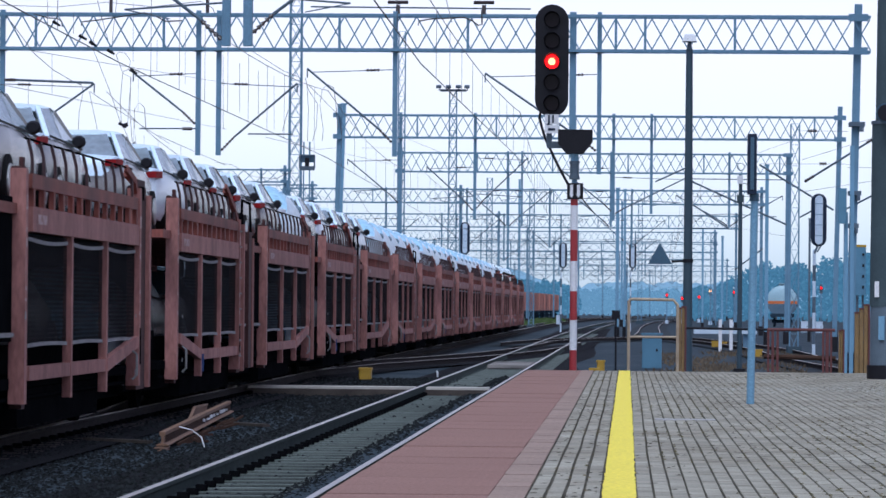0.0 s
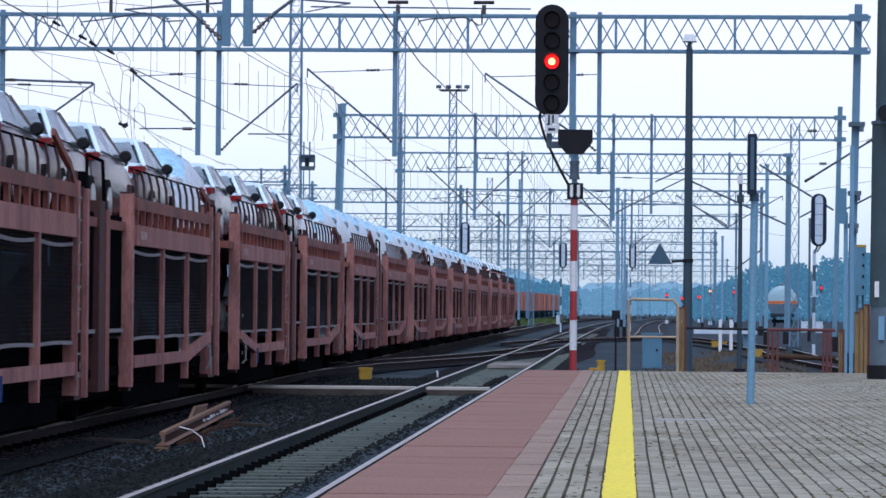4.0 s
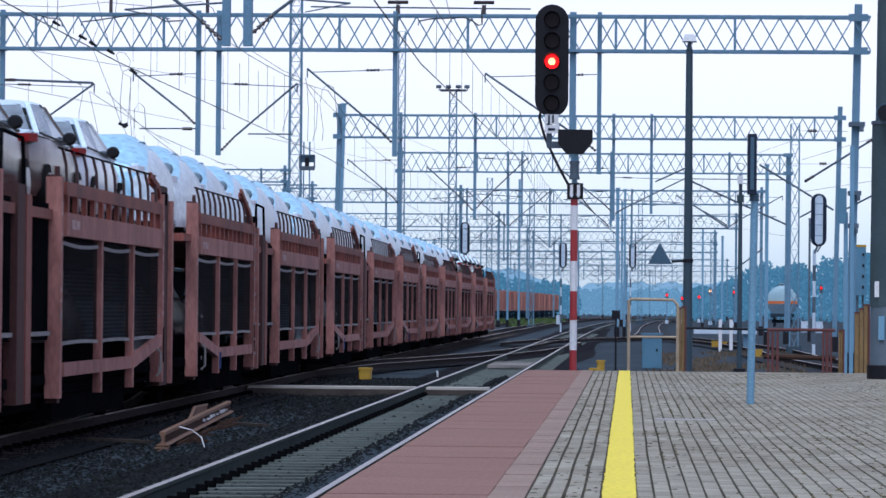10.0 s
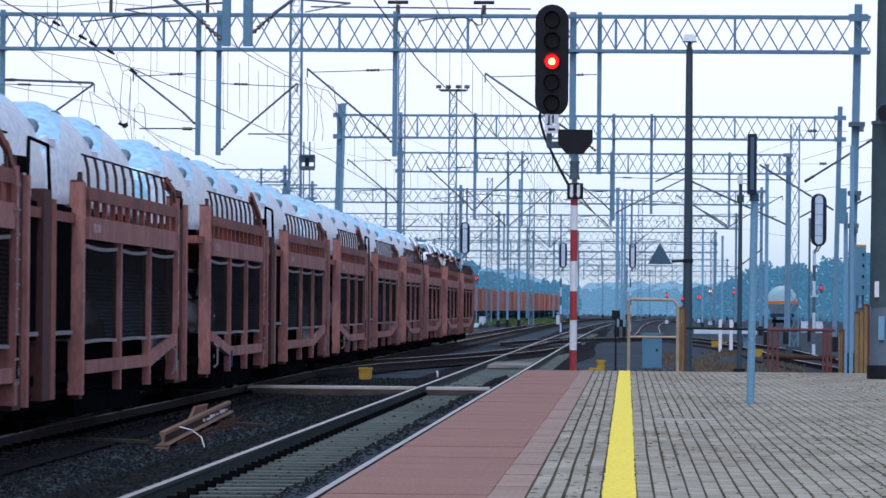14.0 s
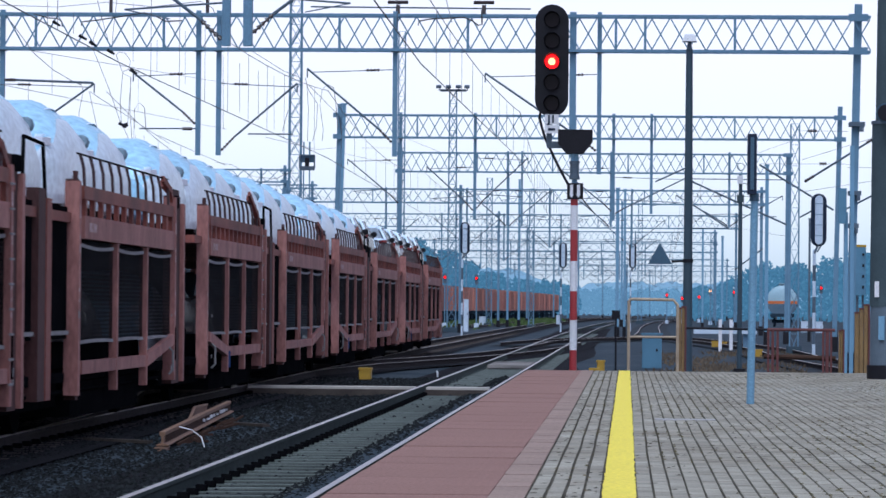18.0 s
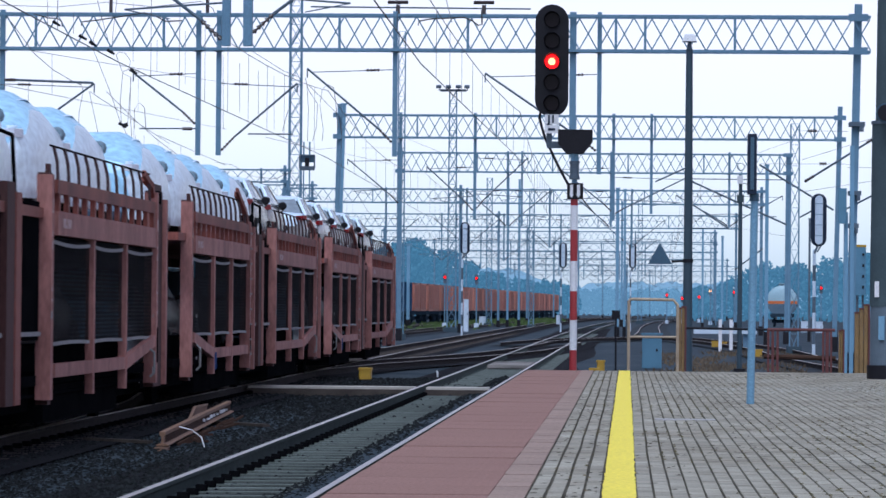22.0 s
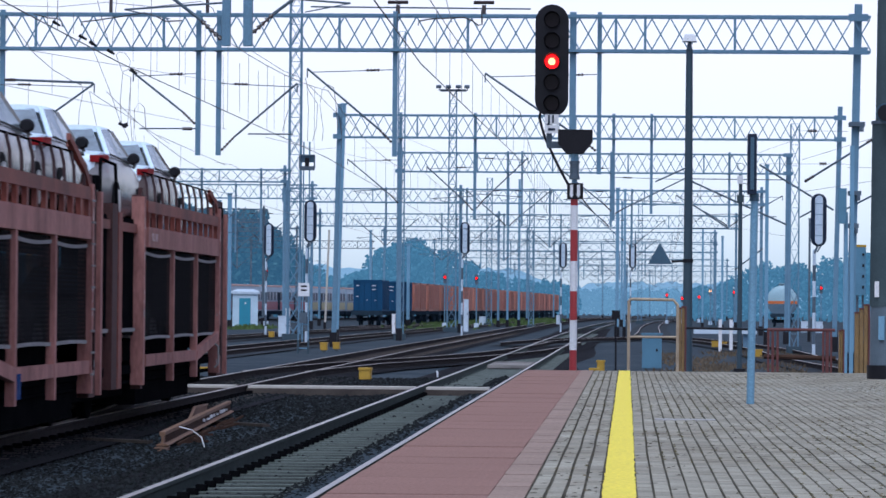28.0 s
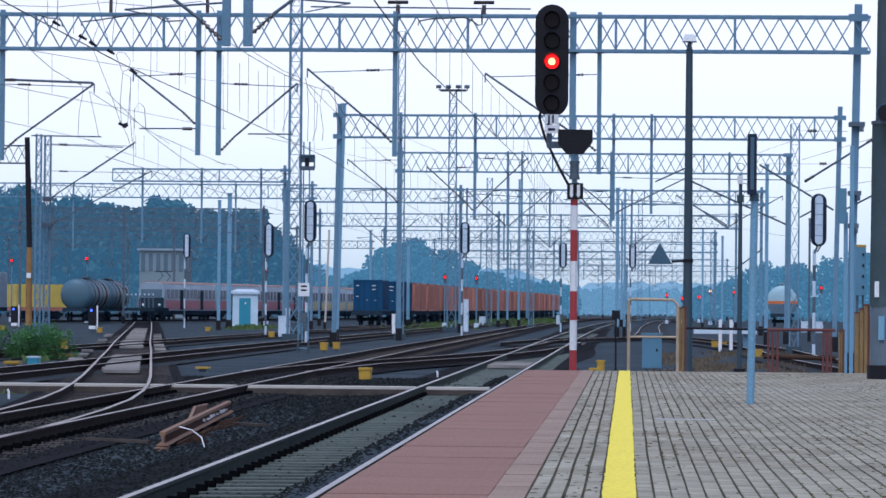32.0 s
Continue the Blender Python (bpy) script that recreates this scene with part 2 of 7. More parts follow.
CAR_BLUE = material("pale_blue_car_paint", (0.40, 0.56, 0.72), 0.25, 0.2, (0.36, 0.5, 0.66), 1.0)
# white wall with the blue of distance haze mixed in
HUT_WHITE = material("hazed_white_hut_wall", (0.50, 0.64, 0.72), 0.7, 0, (0.42, 0.54, 0.62), 1.0)
TEAL = material("teal_door_paint", (0.03, 0.24, 0.33), 0.5, 0, (0.025, 0.2, 0.28), 2.0)
CONT_BLUE = material("blue_container_steel", (0.012, 0.065, 0.145), 0.7, 0, (0.010, 0.05, 0.11), 0.6, spec=0.15)
CONT_ORANGE = material("orange_container_steel", (0.42, 0.165, 0.115), 0.6, 0, (0.32, 0.12, 0.09), 0.5, rand=0.3)
# both tank colours carry blue haze in their base tone
TANK_BLACK = material("hazed_sooty_tank_steel", (0.0553, 0.1283, 0.1800), 0.5, 0.1, (0.0780, 0.1140, 0.1250), 0.8)
TANK_WHITE = material("hazed_white_tank_paint", (0.3060, 0.4500, 0.5000), 0.5, 0, (0.2550, 0.3800, 0.4300), 0.6)
# tank's underside shade, put into a darker colour
TANK_SHADE = material("shaded_lower_tank_paint", (0.07, 0.12, 0.165), 0.7, 0, (0.10, 0.15, 0.19), 0.8)
TANK_BAND = material("orange_tank_band", (0.6, 0.16, 0.04), 0.5)
WAGON_YELLOW = material("yellow_wagon_board", (0.55, 0.42, 0.08), 0.65, 0, (0.42, 0.31, 0.06), 1.0)
# railcar grey and glass are shifted towards blue to imitate haze
EMU_GREY = material("hazed_grey_railcar_paint", (0.25, 0.32, 0.38), 0.6, 0, (0.19, 0.25, 0.30), 0.6)
EMU_GLASS = material("hazed_railcar_glass", (0.09, 0.15, 0.20), 0.25, 0, (0.06, 0.11, 0.15), 1.0)
EMU_RED = material("red_railcar_band", (0.33, 0.105, 0.135), 0.5, 0, (0.25, 0.10, 0.12), 0.6)
EMU_YELLOW = material("pale_yellow_railcar_band", (0.46, 0.43, 0.24), 0.5, 0, (0.36, 0.36, 0.22), 0.6)
EMU_ROOF = material("rusty_railcar_roof", (0.2720, 0.1742, 0.1530), 0.7, 0, (0.2040, 0.1360, 0.1260), 0.6)
# cream plaster, turned bluish for the haze before it
CREAM_WALL = material("hazed_cream_plaster_wall", (0.22, 0.28, 0.30), 0.9, 0, (0.17, 0.22, 0.25), 0.3)
SLATE = material("slate_blue_sign_back", (0.045, 0.10, 0.15), 0.6, 0, (0.035, 0.08, 0.12), 3.0)


# ---- mesh helpers ----
class Form:
    """Collects the points and faces of one mesh."""

    def __init__(self):
        self.v, self.f = [], []

    def add(self, pts, faces):
        n = len(self.v)
        self.v += [tuple(p) for p in pts]
        self.f += [tuple(n + i for i in q) for q in faces]
        return self

    def box(self, x0, x1, y0, y1, z0, z1, c=0.0):
        """A box; c chamfers its upright edges."""
        if c <= 0:
            p = [(x, y, z) for z in (z0, z1) for x, y in ((x0, y0), (x1, y0), (x1, y1), (x0, y1))]
            return self.add(p, [(3, 2, 1, 0), (4, 5, 6, 7), (0, 1, 5, 4), (1, 2, 6, 5), (2, 3, 7, 6), (3, 0, 4, 7)])
        ring = [(x0 + c, y0), (x1 - c, y0), (x1, y0 + c), (x1, y1 - c), (x1 - c, y1), (x0 + c, y1), (x0, y1 - c), (x0, y0 + c)]
        return self.prism(ring, z0, z1)

    def prism(self, ring, z0, z1):
        n = len(ring)
        p = [(x, y, z0) for x, y in ring] + [(x, y, z1) for x, y in ring]
        return self.add(p, [tuple(reversed(range(n))), tuple(range(n, 2 * n))] +
                        [(i, (i + 1) % n, n + (i + 1) % n, n + i) for i in range(n)])

    def loft(self, rings, close=True):
        """Rings of equal count, joined in turn."""
        n = len(rings[0])
        faces = [(k * n + i, k * n + (i + 1) % n, (k + 1) * n + (i + 1) % n, (k + 1) * n + i)
                 for k in range(len(rings) - 1) for i in range(n)]
        if close:
            faces += [tuple(reversed(range(n))), tuple((len(rings) - 1) * n + i for i in range(n))]
        return self.add([p for r in rings for p in r], faces)

    def tube(self, a, b, r, n=6, r2=None):
        a, b = Vector(a), Vector(b)
        d = (b - a).normalized()
        s = d.orthogonal().normalized()
        w = d.cross(s)
        r2 = r if r2 is None else r2
        return self.loft([[tuple(c + (s * math.cos(2 * math.pi * i / n) + w * math.sin(2 * math.pi * i / n)) * q) for i in range(n)]
                          for c, q in ((a, r), (b, r2))])

    def chain(self, pts, r, n=5):
        """One bent tube through all the points."""
        pts = [Vector(q) for q in pts]
        side = None
        rings = []
        for i, c in enumerate(pts):
            d = (pts[min(i + 1, len(pts) - 1)] - pts[max(i - 1, 0)]).normalized()
            s = d.orthogonal() if side is None else side - d * side.dot(d)
            side = s.normalized()
            w = d.cross(side)
            rings.append([tuple(c + (side * math.cos(2 * math.pi * k / n) + w * math.sin(2 * math.pi * k / n)) * r) for k in range(n)])
        return self.loft(rings)

    def bar(self, a, b, w, h):
        """A square bar from a to b, w wide across and h high."""
        a, b = Vector(a), Vector(b)
        d = (b - a).normalized()
        up = Vector((0, 0, 1)) if abs(d.z) < 0.95 else Vector((0, 1, 0))
        s = d.cross(up).normalized() * w / 2
        u = s.cross(d).normalized() * h / 2
        return self.loft([[tuple(c + s + u), tuple(c - s + u), tuple(c - s - u), tuple(c + s - u)] for c in (a, b)])

    def disc(self, c, axis, r, depth, n=16, r2=None):
        c, axis = Vector(c), Vector(axis).normalized()
        return self.tube(c - axis * depth / 2, c + axis * depth / 2, r, n, r2)

    def merged(self):
        """Joins points that lie on one another."""
        seen = {}
        new_id = [seen.setdefault(tuple(round(u, 5) for u in p), len(seen)) for p in self.v]
        self.v = list(seen)
        self.f = [tuple(new_id[i] for i in q) for q in self.f]
        return self

    def mesh(self, name, smooth=False):
        me = bpy.data.meshes.new(name)
        me.from_pydata(self.v, [], self.f)
        if smooth:
            me.shade_smooth()
            me.set_sharp_from_angle(angle=radians(38))
        return me


def part(name, form, mat, parent=None, label="", at=None, smooth=False):
    """Links a form, or a mesh made before, as one mesh object."""
    me = form.mesh(name, smooth) if isinstance(form, Form) else form
    if not me.materials:
        me.materials.append(mat)
    ob = new(name, me)
    ob.parent = parent
    if at is not None:
        ob.matrix_basis = at
    if label:
        ob["label"] = label
    return ob


def thing(name, label, category, group="", at=None, kind=""):
    ob = new(name)
    ob.empty_display_size = 0.2
    if at is not None:
        ob.matrix_basis = at
    return tagged(ob, label, category, group, kind)


# ---- ground, tracks ----
def axis_train(y):
    """The axis of the freight train's track."""
    return -7.97 - 0.00484 * y + 0.0052 * max(0.0, y - 130.0)


def ground():
    f = Form()
    ys = [-60, -10, 10, 20, 30, 40, 50, 60, 70, 80, 95, 110, 130, 160, 200, 260, 340, 450, 600, 900, 1500, 3000]
    xs = [-1500, -600, -250, -120, -60, -35, -22, -15, -11, -8.3, -6, -4.6, -3.3, -2, 0, 3, 6, 10, 16, 30, 60, 120, 300, 800, 1500]
    pts = []
    for y in ys:
        for x in xs:
            pts.append((x, y, SOIL + 0.03 * noise.noise(Vector((x * 0.4, y * 0.25, 0)))))
    n = len(xs)
    f.add(pts, [(j * n + i, j * n + i + 1, (j + 1) * n + i + 1, (j + 1) * n + i) for j in range(len(ys) - 1) for i in range(n - 1)])
    tagged(part("ground", f, GROUND), "dark grey ballast and gravel ground of the rail yard", "ground", kind="structure")


ground()


def spline(ctrl, step):
    """Points along a smooth line through the control points (x, y), from near to far."""
    out = []
    c = [ctrl[0]] + list(ctrl) + [ctrl[-1]]
    for i in range(1, len(c) - 2):
        p0, p1, p2, p3 = (Vector(q) for q in c[i - 1:i + 3])
        n = max(2, int((p2 - p1).length / step))
        for k in range(n):
            t = k / n
            out.append(0.5 * (2 * p1 + (p2 - p0) * t + (2 * p0 - 5 * p1 + 4 * p2 - p3) * t * t + (3 * p1 - p0 - 3 * p2 + p3) * t ** 3))
    out.append(Vector(ctrl[-1]))
    return out


RAIL_RING = [(-0.036, 0), (0.036, 0), (0.036, -0.035), (0.012, -0.05), (0.012, -0.14), (0.07, -0.155), (0.07, -0.17),
             (-0.07, -0.17), (-0.07, -0.155), (-0.012, -0.14), (-0.012, -0.05), (-0.036, -0.035)]


def offset_line(pts, d):
    out = []
    for i, p in enumerate(pts):
        a, b = pts[max(0, i - 1)], pts[min(len(pts) - 1, i + 1)]
        t = (b - a).normalized()
        out.append(p + Vector((t.y, -t.x)) * d)
    return out


def rail_form(pts, z=RAIL):
    body, top = Form(), Form()
    rings, heads = [], []
    for i, p in enumerate(pts):
        a, b = pts[max(0, i - 1)], pts[min(len(pts) - 1, i + 1)]
        t = (b - a).normalized()
        s = Vector((t.y, -t.x))
        rings.append([(p.x + s.x * u, p.y + s.y * u, z + w - 0.004) for u, w in RAIL_RING])
        heads.append([(p.x + s.x * u, p.y + s.y * u, z + w) for u, w in ((-0.030, 0.0), (0.030, 0.0), (0.036, -0.010), (-0.036, -0.010))])
    body.loft(rings)
    top.loft(heads)
    return body, top


BEDS = []


def track(label, ctrl, sleeper_mat, single=None, step=8.0, sleepers=True, until=1e9, z=RAIL, head=True, shine=RAIL_DULL, bed=True, web=RAIL_SIDE):
    """Two rails on sleepers; those within the stretch single are pieces of their own, the rest one part."""
    base = thing("railway_track", label, "track", "tracks of the yard", kind="structure")
    line = spline(ctrl, step)
    BEDS.append(label)
    near = "freight" in label
    if bed:
        zb = SOIL + 0.034 + 0.0035 * len(BEDS)
        # freight bed reaches farther right, as a strip of painted train shade
        la, lb = offset_line(line, -1.5), offset_line(line, 1.8 if "freight" in label and "turnout" not in label and "crossover" not in label else 1.5)
        pts = [(q.x, q.y, zb) for pair in zip(la, lb) for q in pair]
        part("track_bed", Form().add(pts, [(2 * i, 2 * i + 1, 2 * i + 3, 2 * i + 2) for i in range(len(line) - 1)]), OILY_SHADED if near else HAZY_BED, base, "oily ballast, darkened further for the train's shade" if near else "dark ballast made paler as if through haze")
    for side in (-0.75, 0.75):
        body, top = rail_form(offset_line(line, side), z)
        r = part("rail", body, web, base)
        if head:
            part("railhead", top, shine, r, "worn running surface")
    if not sleepers:
        return base
    me = Form().prism([(-1.25, -0.12), (1.25, -0.12), (1.25, 0.12), (-1.25, 0.12)], -0.12, 0.0).mesh("sleeper")
    rest = Form()
    clips = Form()
    dense = spline(ctrl, 0.6)
    for a, b in zip(dense, dense[1:]):
        p, t = (a + b) / 2, (b - a).normalized()
        turn = math.atan2(t.y, t.x) - math.pi / 2
        m = Matrix.Translation((p.x, p.y, z - 0.165)) @ Matrix.Rotation(turn, 4, "Z")
        if p.y > until:
            break
        if single and single[0] < p.y < single[1]:
            part("sleeper", me, sleeper_mat, base, at=m)
            for u in (-0.88, -0.62, 0.62, 0.88):
                q = m @ Vector((u, 0, 0))
                clips.box(q.x - 0.05, q.x + 0.05, q.y - 0.07, q.y + 0.07, q.z, q.z + 0.06)
        else:
            pts = [m @ Vector((x, y, w)) for w in (-0.1, 0) for x, y in ((-1.25, -0.12), (1.25, -0.12), (1.25, 0.12), (-1.25, 0.12))]
            rest.add(pts, [(4, 5, 6, 7), (0, 1, 5, 4), (1, 2, 6, 5), (2, 3, 7, 6), (3, 0, 4, 7)])
    if rest.v:
        part("sleepers", rest, TIMBER if sleeper_mat is TIMBER else sleeper_mat, base)["kind"] = "stuff"
    if clips.v:
        part("rail_clips", clips, UNDER, base)["kind"] = "stuff"
    return base


track("straight track on pale concrete sleepers beside the platform",
      [(-3.34, 8), (-3.34, 60), (-3.34, 120), (-3.3, 200), (-3.0, 280), (-1.9, 380), (1.5, 500), (9.0, 640), (24, 820)], SLEEPER, (24, 72), until=240, shine=RAIL_TOP, bed=False, web=RAIL_GREY)
track("freight track with dark tarred sleepers",
      [(axis_train(y), y) for y in (12, 50, 90, 130, 180, 240, 320)] + [(-7.9, 420), (-5.0, 540), (3.0, 700)], TIMBER, (34, 70), until=240)
track("turnout track curving away from the freight track",
      [(-8.1, 40), (-8.3, 47), (-9.0, 58), (-10.35, 70), (-12.35, 85), (-14.4, 100), (-17.6, 123.5), (-20.85, 147), (-27.9, 199), (-35.1, 252), (-48.5, 350)], TIMBER, until=200)
track("third track of the yard with dull rails",
      [(-14.6, 60), (-14.7, 100), (-14.7, 165), (-14.3, 230), (-13.8, 320), (-11.5, 430), (-7, 560), (3, 720)], TIMBER, until=200)
track("fourth track of the yard with dull rails",
      [(-20.6, 70), (-20.6, 130), (-20.4, 200), (-19.3, 260), (-18.0, 340), (-15, 450)], TIMBER, until=180)
track("crossover track between the freight track and the platform track",
      [(-8.5, 84), (-7.6, 97), (-6.1, 108), (-4.6, 122), (-3.4, 142), (-2.9, 165)], TIMBER, until=160)
track("connecting track that crosses towards the sidings beyond the platform",
      [(-5.0, 160), (-3.4, 180), (-1.0, 192), (2.8, 196), (5.6, 150), (5.9, 120), (6.3, 105), (6.9, 90)], TIMBER, until=0, sleepers=False)
track("siding that leads away beyond the platform end",
      [(1.2, 215), (1.5, 240), (2.4, 340), (5.0, 460), (13.0, 640)], TIMBER, until=300)
track("container siding", [(-21.8, 270), (-18.4, 380), (-12.0, 600)], TIMBER, sleepers=False)
track("far passenger siding", [(-57, 330), (-51.0, 372), (-36.5, 480), (-24, 580)], TIMBER, sleepers=False, head=False)


def loose_ballast():
    """Angular stones between and beside the near rails."""
    f = Form()
    rng = random.Random(4)
    for _ in range(62000):
        y = 24 + 62 * rng.random() ** 1.5
        x = rng.uniform(-8.0 - 0.06 * (y - 24), -1.9)
        if -4.0 < x < -3.2 and rng.random() < 0.96:
            continue
        s = rng.uniform(0.013, 0.027) * (1 + (y - 24) / 50)
        heap = max(0.0, 1 - abs(x + 2.95) / 0.32) * 0.05
        z = SOIL + (0.03 + heap if abs(x + 3.34) < 1.6 or abs(x - axis_train(y)) < 1.6 else 0.01) + rng.uniform(-0.01, 0.015)
        a = rng.uniform(0, 3)
        c, d = math.cos(a) * s, math.sin(a) * s
        h = s * rng.uniform(0.4, 0.85)
        f.add([(x + c, y + d, z), (x - d, y + c, z), (x - c * 0.8, y - d, z), (x + d, y - c * 0.9, z), (x + c * 0.3, y + d * 0.2, z + h), (x - d * 0.4, y + c * 0.3, z + h * 0.8)],
              [(0, 1, 4), (1, 2, 5), (1, 5, 4), (2, 3, 5), (3, 0, 4), (3, 4, 5)])
    tagged(part("ballast", f, BALLAST), "loose dark grey track ballast stones", "ballast", kind="stuff")


loose_ballast()


def heap():
    """A low ridge of ballast that hides one end of the sleepers."""
    f = Form()
    rings = []
    for k in range(60):
        y = 22 + k * 0.9
        h = SOIL + 0.085 + 0.03 * noise.noise(Vector((0, y * 0.7, 0)))
        rings.append([(-3.25 + 0.1 * noise.noise(Vector((2, y * 0.8, 0))), y, SOIL), (-3.0, y, h), (-2.75, y, h), (-2.66, y, SOIL)])
    f.loft(rings)
    tagged(part("ballast_ridge", f, GROUND), "ridge of dark ballast between the rails", "ballast", kind="structure")


heap()


def turnout_panels():
    """Pale concrete slabs between the rails of the turnout."""
    b = thing("crossing_panels", "pale weathered concrete slabs between the rails", "slabs", kind="structure")
    pts = spline([(-11.65, 80), (-14.4, 100), (-17.6, 123.5), (-20.85, 147), (-27.9, 199), (-35.1, 252)], 1.9)
    rg = random.Random(6)
    for a, c in zip(pts, pts[1:]):
        if (86 < a.y < 112 or 135 < a.y < 240) and rg.random() < 0.85:
            t = (c - a).normalized()
            part("panel", Form().box(-0.5 + rg.uniform(0, 0.08), 0.5 - rg.uniform(0, 0.08), 0.1, (c - a).length - 0.1, 0, 0.08, 0.03), PANEL, b,
                 at=Matrix.Translation((a.x, a.y, RAIL - 0.13)) @ Matrix.Rotation(math.atan2(t.y, t.x) - math.pi / 2, 4, "Z"))
    for a, c in zip(pts, pts[1:]):
        if 92 < a.y < 200 and rg.random() < 0.5:
            t = (c - a).normalized()
            side = rg.choice((-1.55, -1.5, 1.1))
            part("panel", Form().box(side - 0.2, side + 0.22, 0.1, (c - a).length - 0.15, 0, 0.07, 0.03), PANEL, b,
                 at=Matrix.Translation((a.x, a.y, RAIL - 0.14)) @ Matrix.Rotation(math.atan2(t.y, t.x) - math.pi / 2, 4, "Z"))
    for y in (99.0, 101.4, 103.8):
        part("panel", Form().box(-3.95, -2.75, y, y + 1.9, RAIL - 0.14, RAIL - 0.05, 0.02), PANEL, b)


turnout_panels()


def ballast_bed():
    f = Form()
    for ctr in (lambda y: -3.34,):
        ys = list(range(10, 130, 6)) + list(range(130, 330, 20))
        rings = []
        for y in ys:
            x = ctr(y)
            rings.append([(x - 2.3, y, SOIL - 0.02), (x - 1.45, y, SOIL + 0.028), (x + 1.45, y, SOIL + 0.028), (x + 2.3, y, SOIL - 0.02)])
        f.loft(rings)
    tagged(part("ballast_bed", f, OILY_SHADED), "low shoulders of dark ballast under the tracks", "ballast", kind="structure")


ballast_bed()


# ---- platform ----
def painted_line():
    """The painted strip with slightly ragged edges."""
    rg = random.Random(17)
    pts = []
    for k in range(330):
        y = 17.0 + 44.19 * k / 329
        for x in (-0.138, 0.060):
            pts.append((x + rg.uniform(-0.007, 0.007), y, 0.004))
    return Form().add(pts, [(2 * i, 2 * i + 1, 2 * i + 3, 2 * i + 2) for i in range(329)]).box(-0.138, 0.060, -13, 16.99, -0.02, 0.004)


def platform():
    base = thing("platform", "station platform with red edge slabs, grey bricks and a yellow line", "platform", kind="structure")
    f = Form().box(-1.70, 13.0, -14.0, 61.2, SOIL - 0.3, -0.075)
    part("platform_body", f, CONCRETE, base, "concrete platform wall")
    part("bedding", Form().box(-1.68, 12.9, -13.9, 61.15, -0.075, -0.007), JOINT, base)
    slab = Form().box(-0.47, 0.47, 0.004, 0.996, -0.07, 0.0, 0.006).mesh("red_slab")
    thin = Form().box(-0.104, 0.104, 0.004, 0.496, -0.07, 0.002, 0.004).mesh("grey_slab")
    rng = random.Random(3)
    for k in range(54):
        part("paving_slab", slab, RED_SLAB, base, at=pose(-1.26, 7.2 + k, rng.uniform(-0.003, 0.003), ry=rng.uniform(-0.15, 0.15)))
    for k in range(86):
        part("border_slab", thin, GREY_SLAB, base, at=pose(-0.681, 18.2 + 0.5 * k, rng.uniform(-0.002, 0.003)))
    part("yellow_line", painted_line(), YELLOW, base, "bright yellow painted safety line")
    # bricks run in rows along the platform
    one = Form().box(-0.0440, 0.0440, 0.002, 0.198, -0.06, 0.0, 0.003).mesh("brick")
    rest = Form()
    rows = [-0.517 + 0.107 * i for i in range(4)] + [0.111 + 0.1025 * i for i in range(53)]
    for i, x in enumerate(rows):
        y = 17.6 + (0.1 if i % 2 else 0.0) + 0.02 * rng.random()
        while y < 61.0:
            w = 0.0446 - 0.0022 * rng.random()
            x = rows[i] + 0.007 * noise.noise(Vector((rows[i] * 3, y * 0.35, 1)))
            z = rng.uniform(-0.0015, 0.0015) + 0.003 * noise.noise(Vector((x * 1.1, y * 0.5, 3)))
            if 0.0 < x < 1.6 and 19.4 < y < 23.2:
                part("brick", one, BRICK_ONE, base, at=pose(x, y, z))
            else:
                e = 0.0006
                p = [(x - w, y + e, -0.05), (x + w, y + e, -0.05), (x + w, y + 0.2 - e, -0.05), (x - w, y + 0.2 - e, -0.05),
                     (x - w, y + e, z), (x + w, y + e, z), (x + w, y + 0.2 - e, z), (x - w, y + 0.2 - e, z)]
                rest.add(p, [(4, 5, 6, 7), (0, 1, 5, 4), (1, 2, 6, 5), (3, 0, 4, 7)])
            y += 0.2
    part("bricks", rest, BRICK, base)["kind"] = "stuff"
    moss = Form()
    for _ in range(11000):
        i = rng.randrange(len(rows))
        y = rng.uniform(19, 61)
        x = rows[i] + 0.0515 + rng.uniform(-0.02, 0.02)
        if noise.noise(Vector((x * 0.9, y * 0.22, 7))) < rng.uniform(-0.25, 0.6):
            continue
        s, h = rng.uniform(0.004, 0.014), rng.uniform(0.003, 0.009)
        d = s * rng.uniform(1, 6)
        moss.add([(x - s, y - d, 0), (x + s, y - d * 0.6, 0), (x + s * 0.7, y + d, 0), (x - s, y + d * 0.8, 0), (x, y, h)], [(0, 1, 4), (1, 2, 4), (2, 3, 4), (3, 0, 4)])
    part("moss", moss, MOSS, base, "dry brown moss in the joints")["kind"] = "stuff"
    litter, grit = Form(), Form()
    for _ in range(5200):
        i, y = rng.randrange(len(rows)), rng.uniform(19, 60)
        x = rows[i] + rng.uniform(-0.05, 0.05)
        if noise.noise(Vector((x * 0.7, y * 0.16, 11))) < rng.uniform(-0.4, 0.5):
            continue
        s, d, h = rng.uniform(0.006, 0.03), rng.uniform(0.01, 0.05), rng.uniform(0.002, 0.007)
        a = rng.uniform(-0.4, 0.4)
        litter.add([(x - s, y - d, 0.001), (x + s, y - d + a * s, 0.001), (x + s * 0.8, y + d, 0.001), (x - s * 0.7, y + d * 0.6, 0.001), (x + s * 0.2, y, h)], [(0, 1, 4), (1, 2, 4), (2, 3, 4), (3, 0, 4)])
    for _ in range(1500):
        x = rng.uniform(0.4, 5.0)
        y = 47.5 + 1.8 * noise.noise(Vector((x * 0.5, 2, 0))) + rng.gauss(0, 1.3)
        s = rng.uniform(0.006, 0.02)
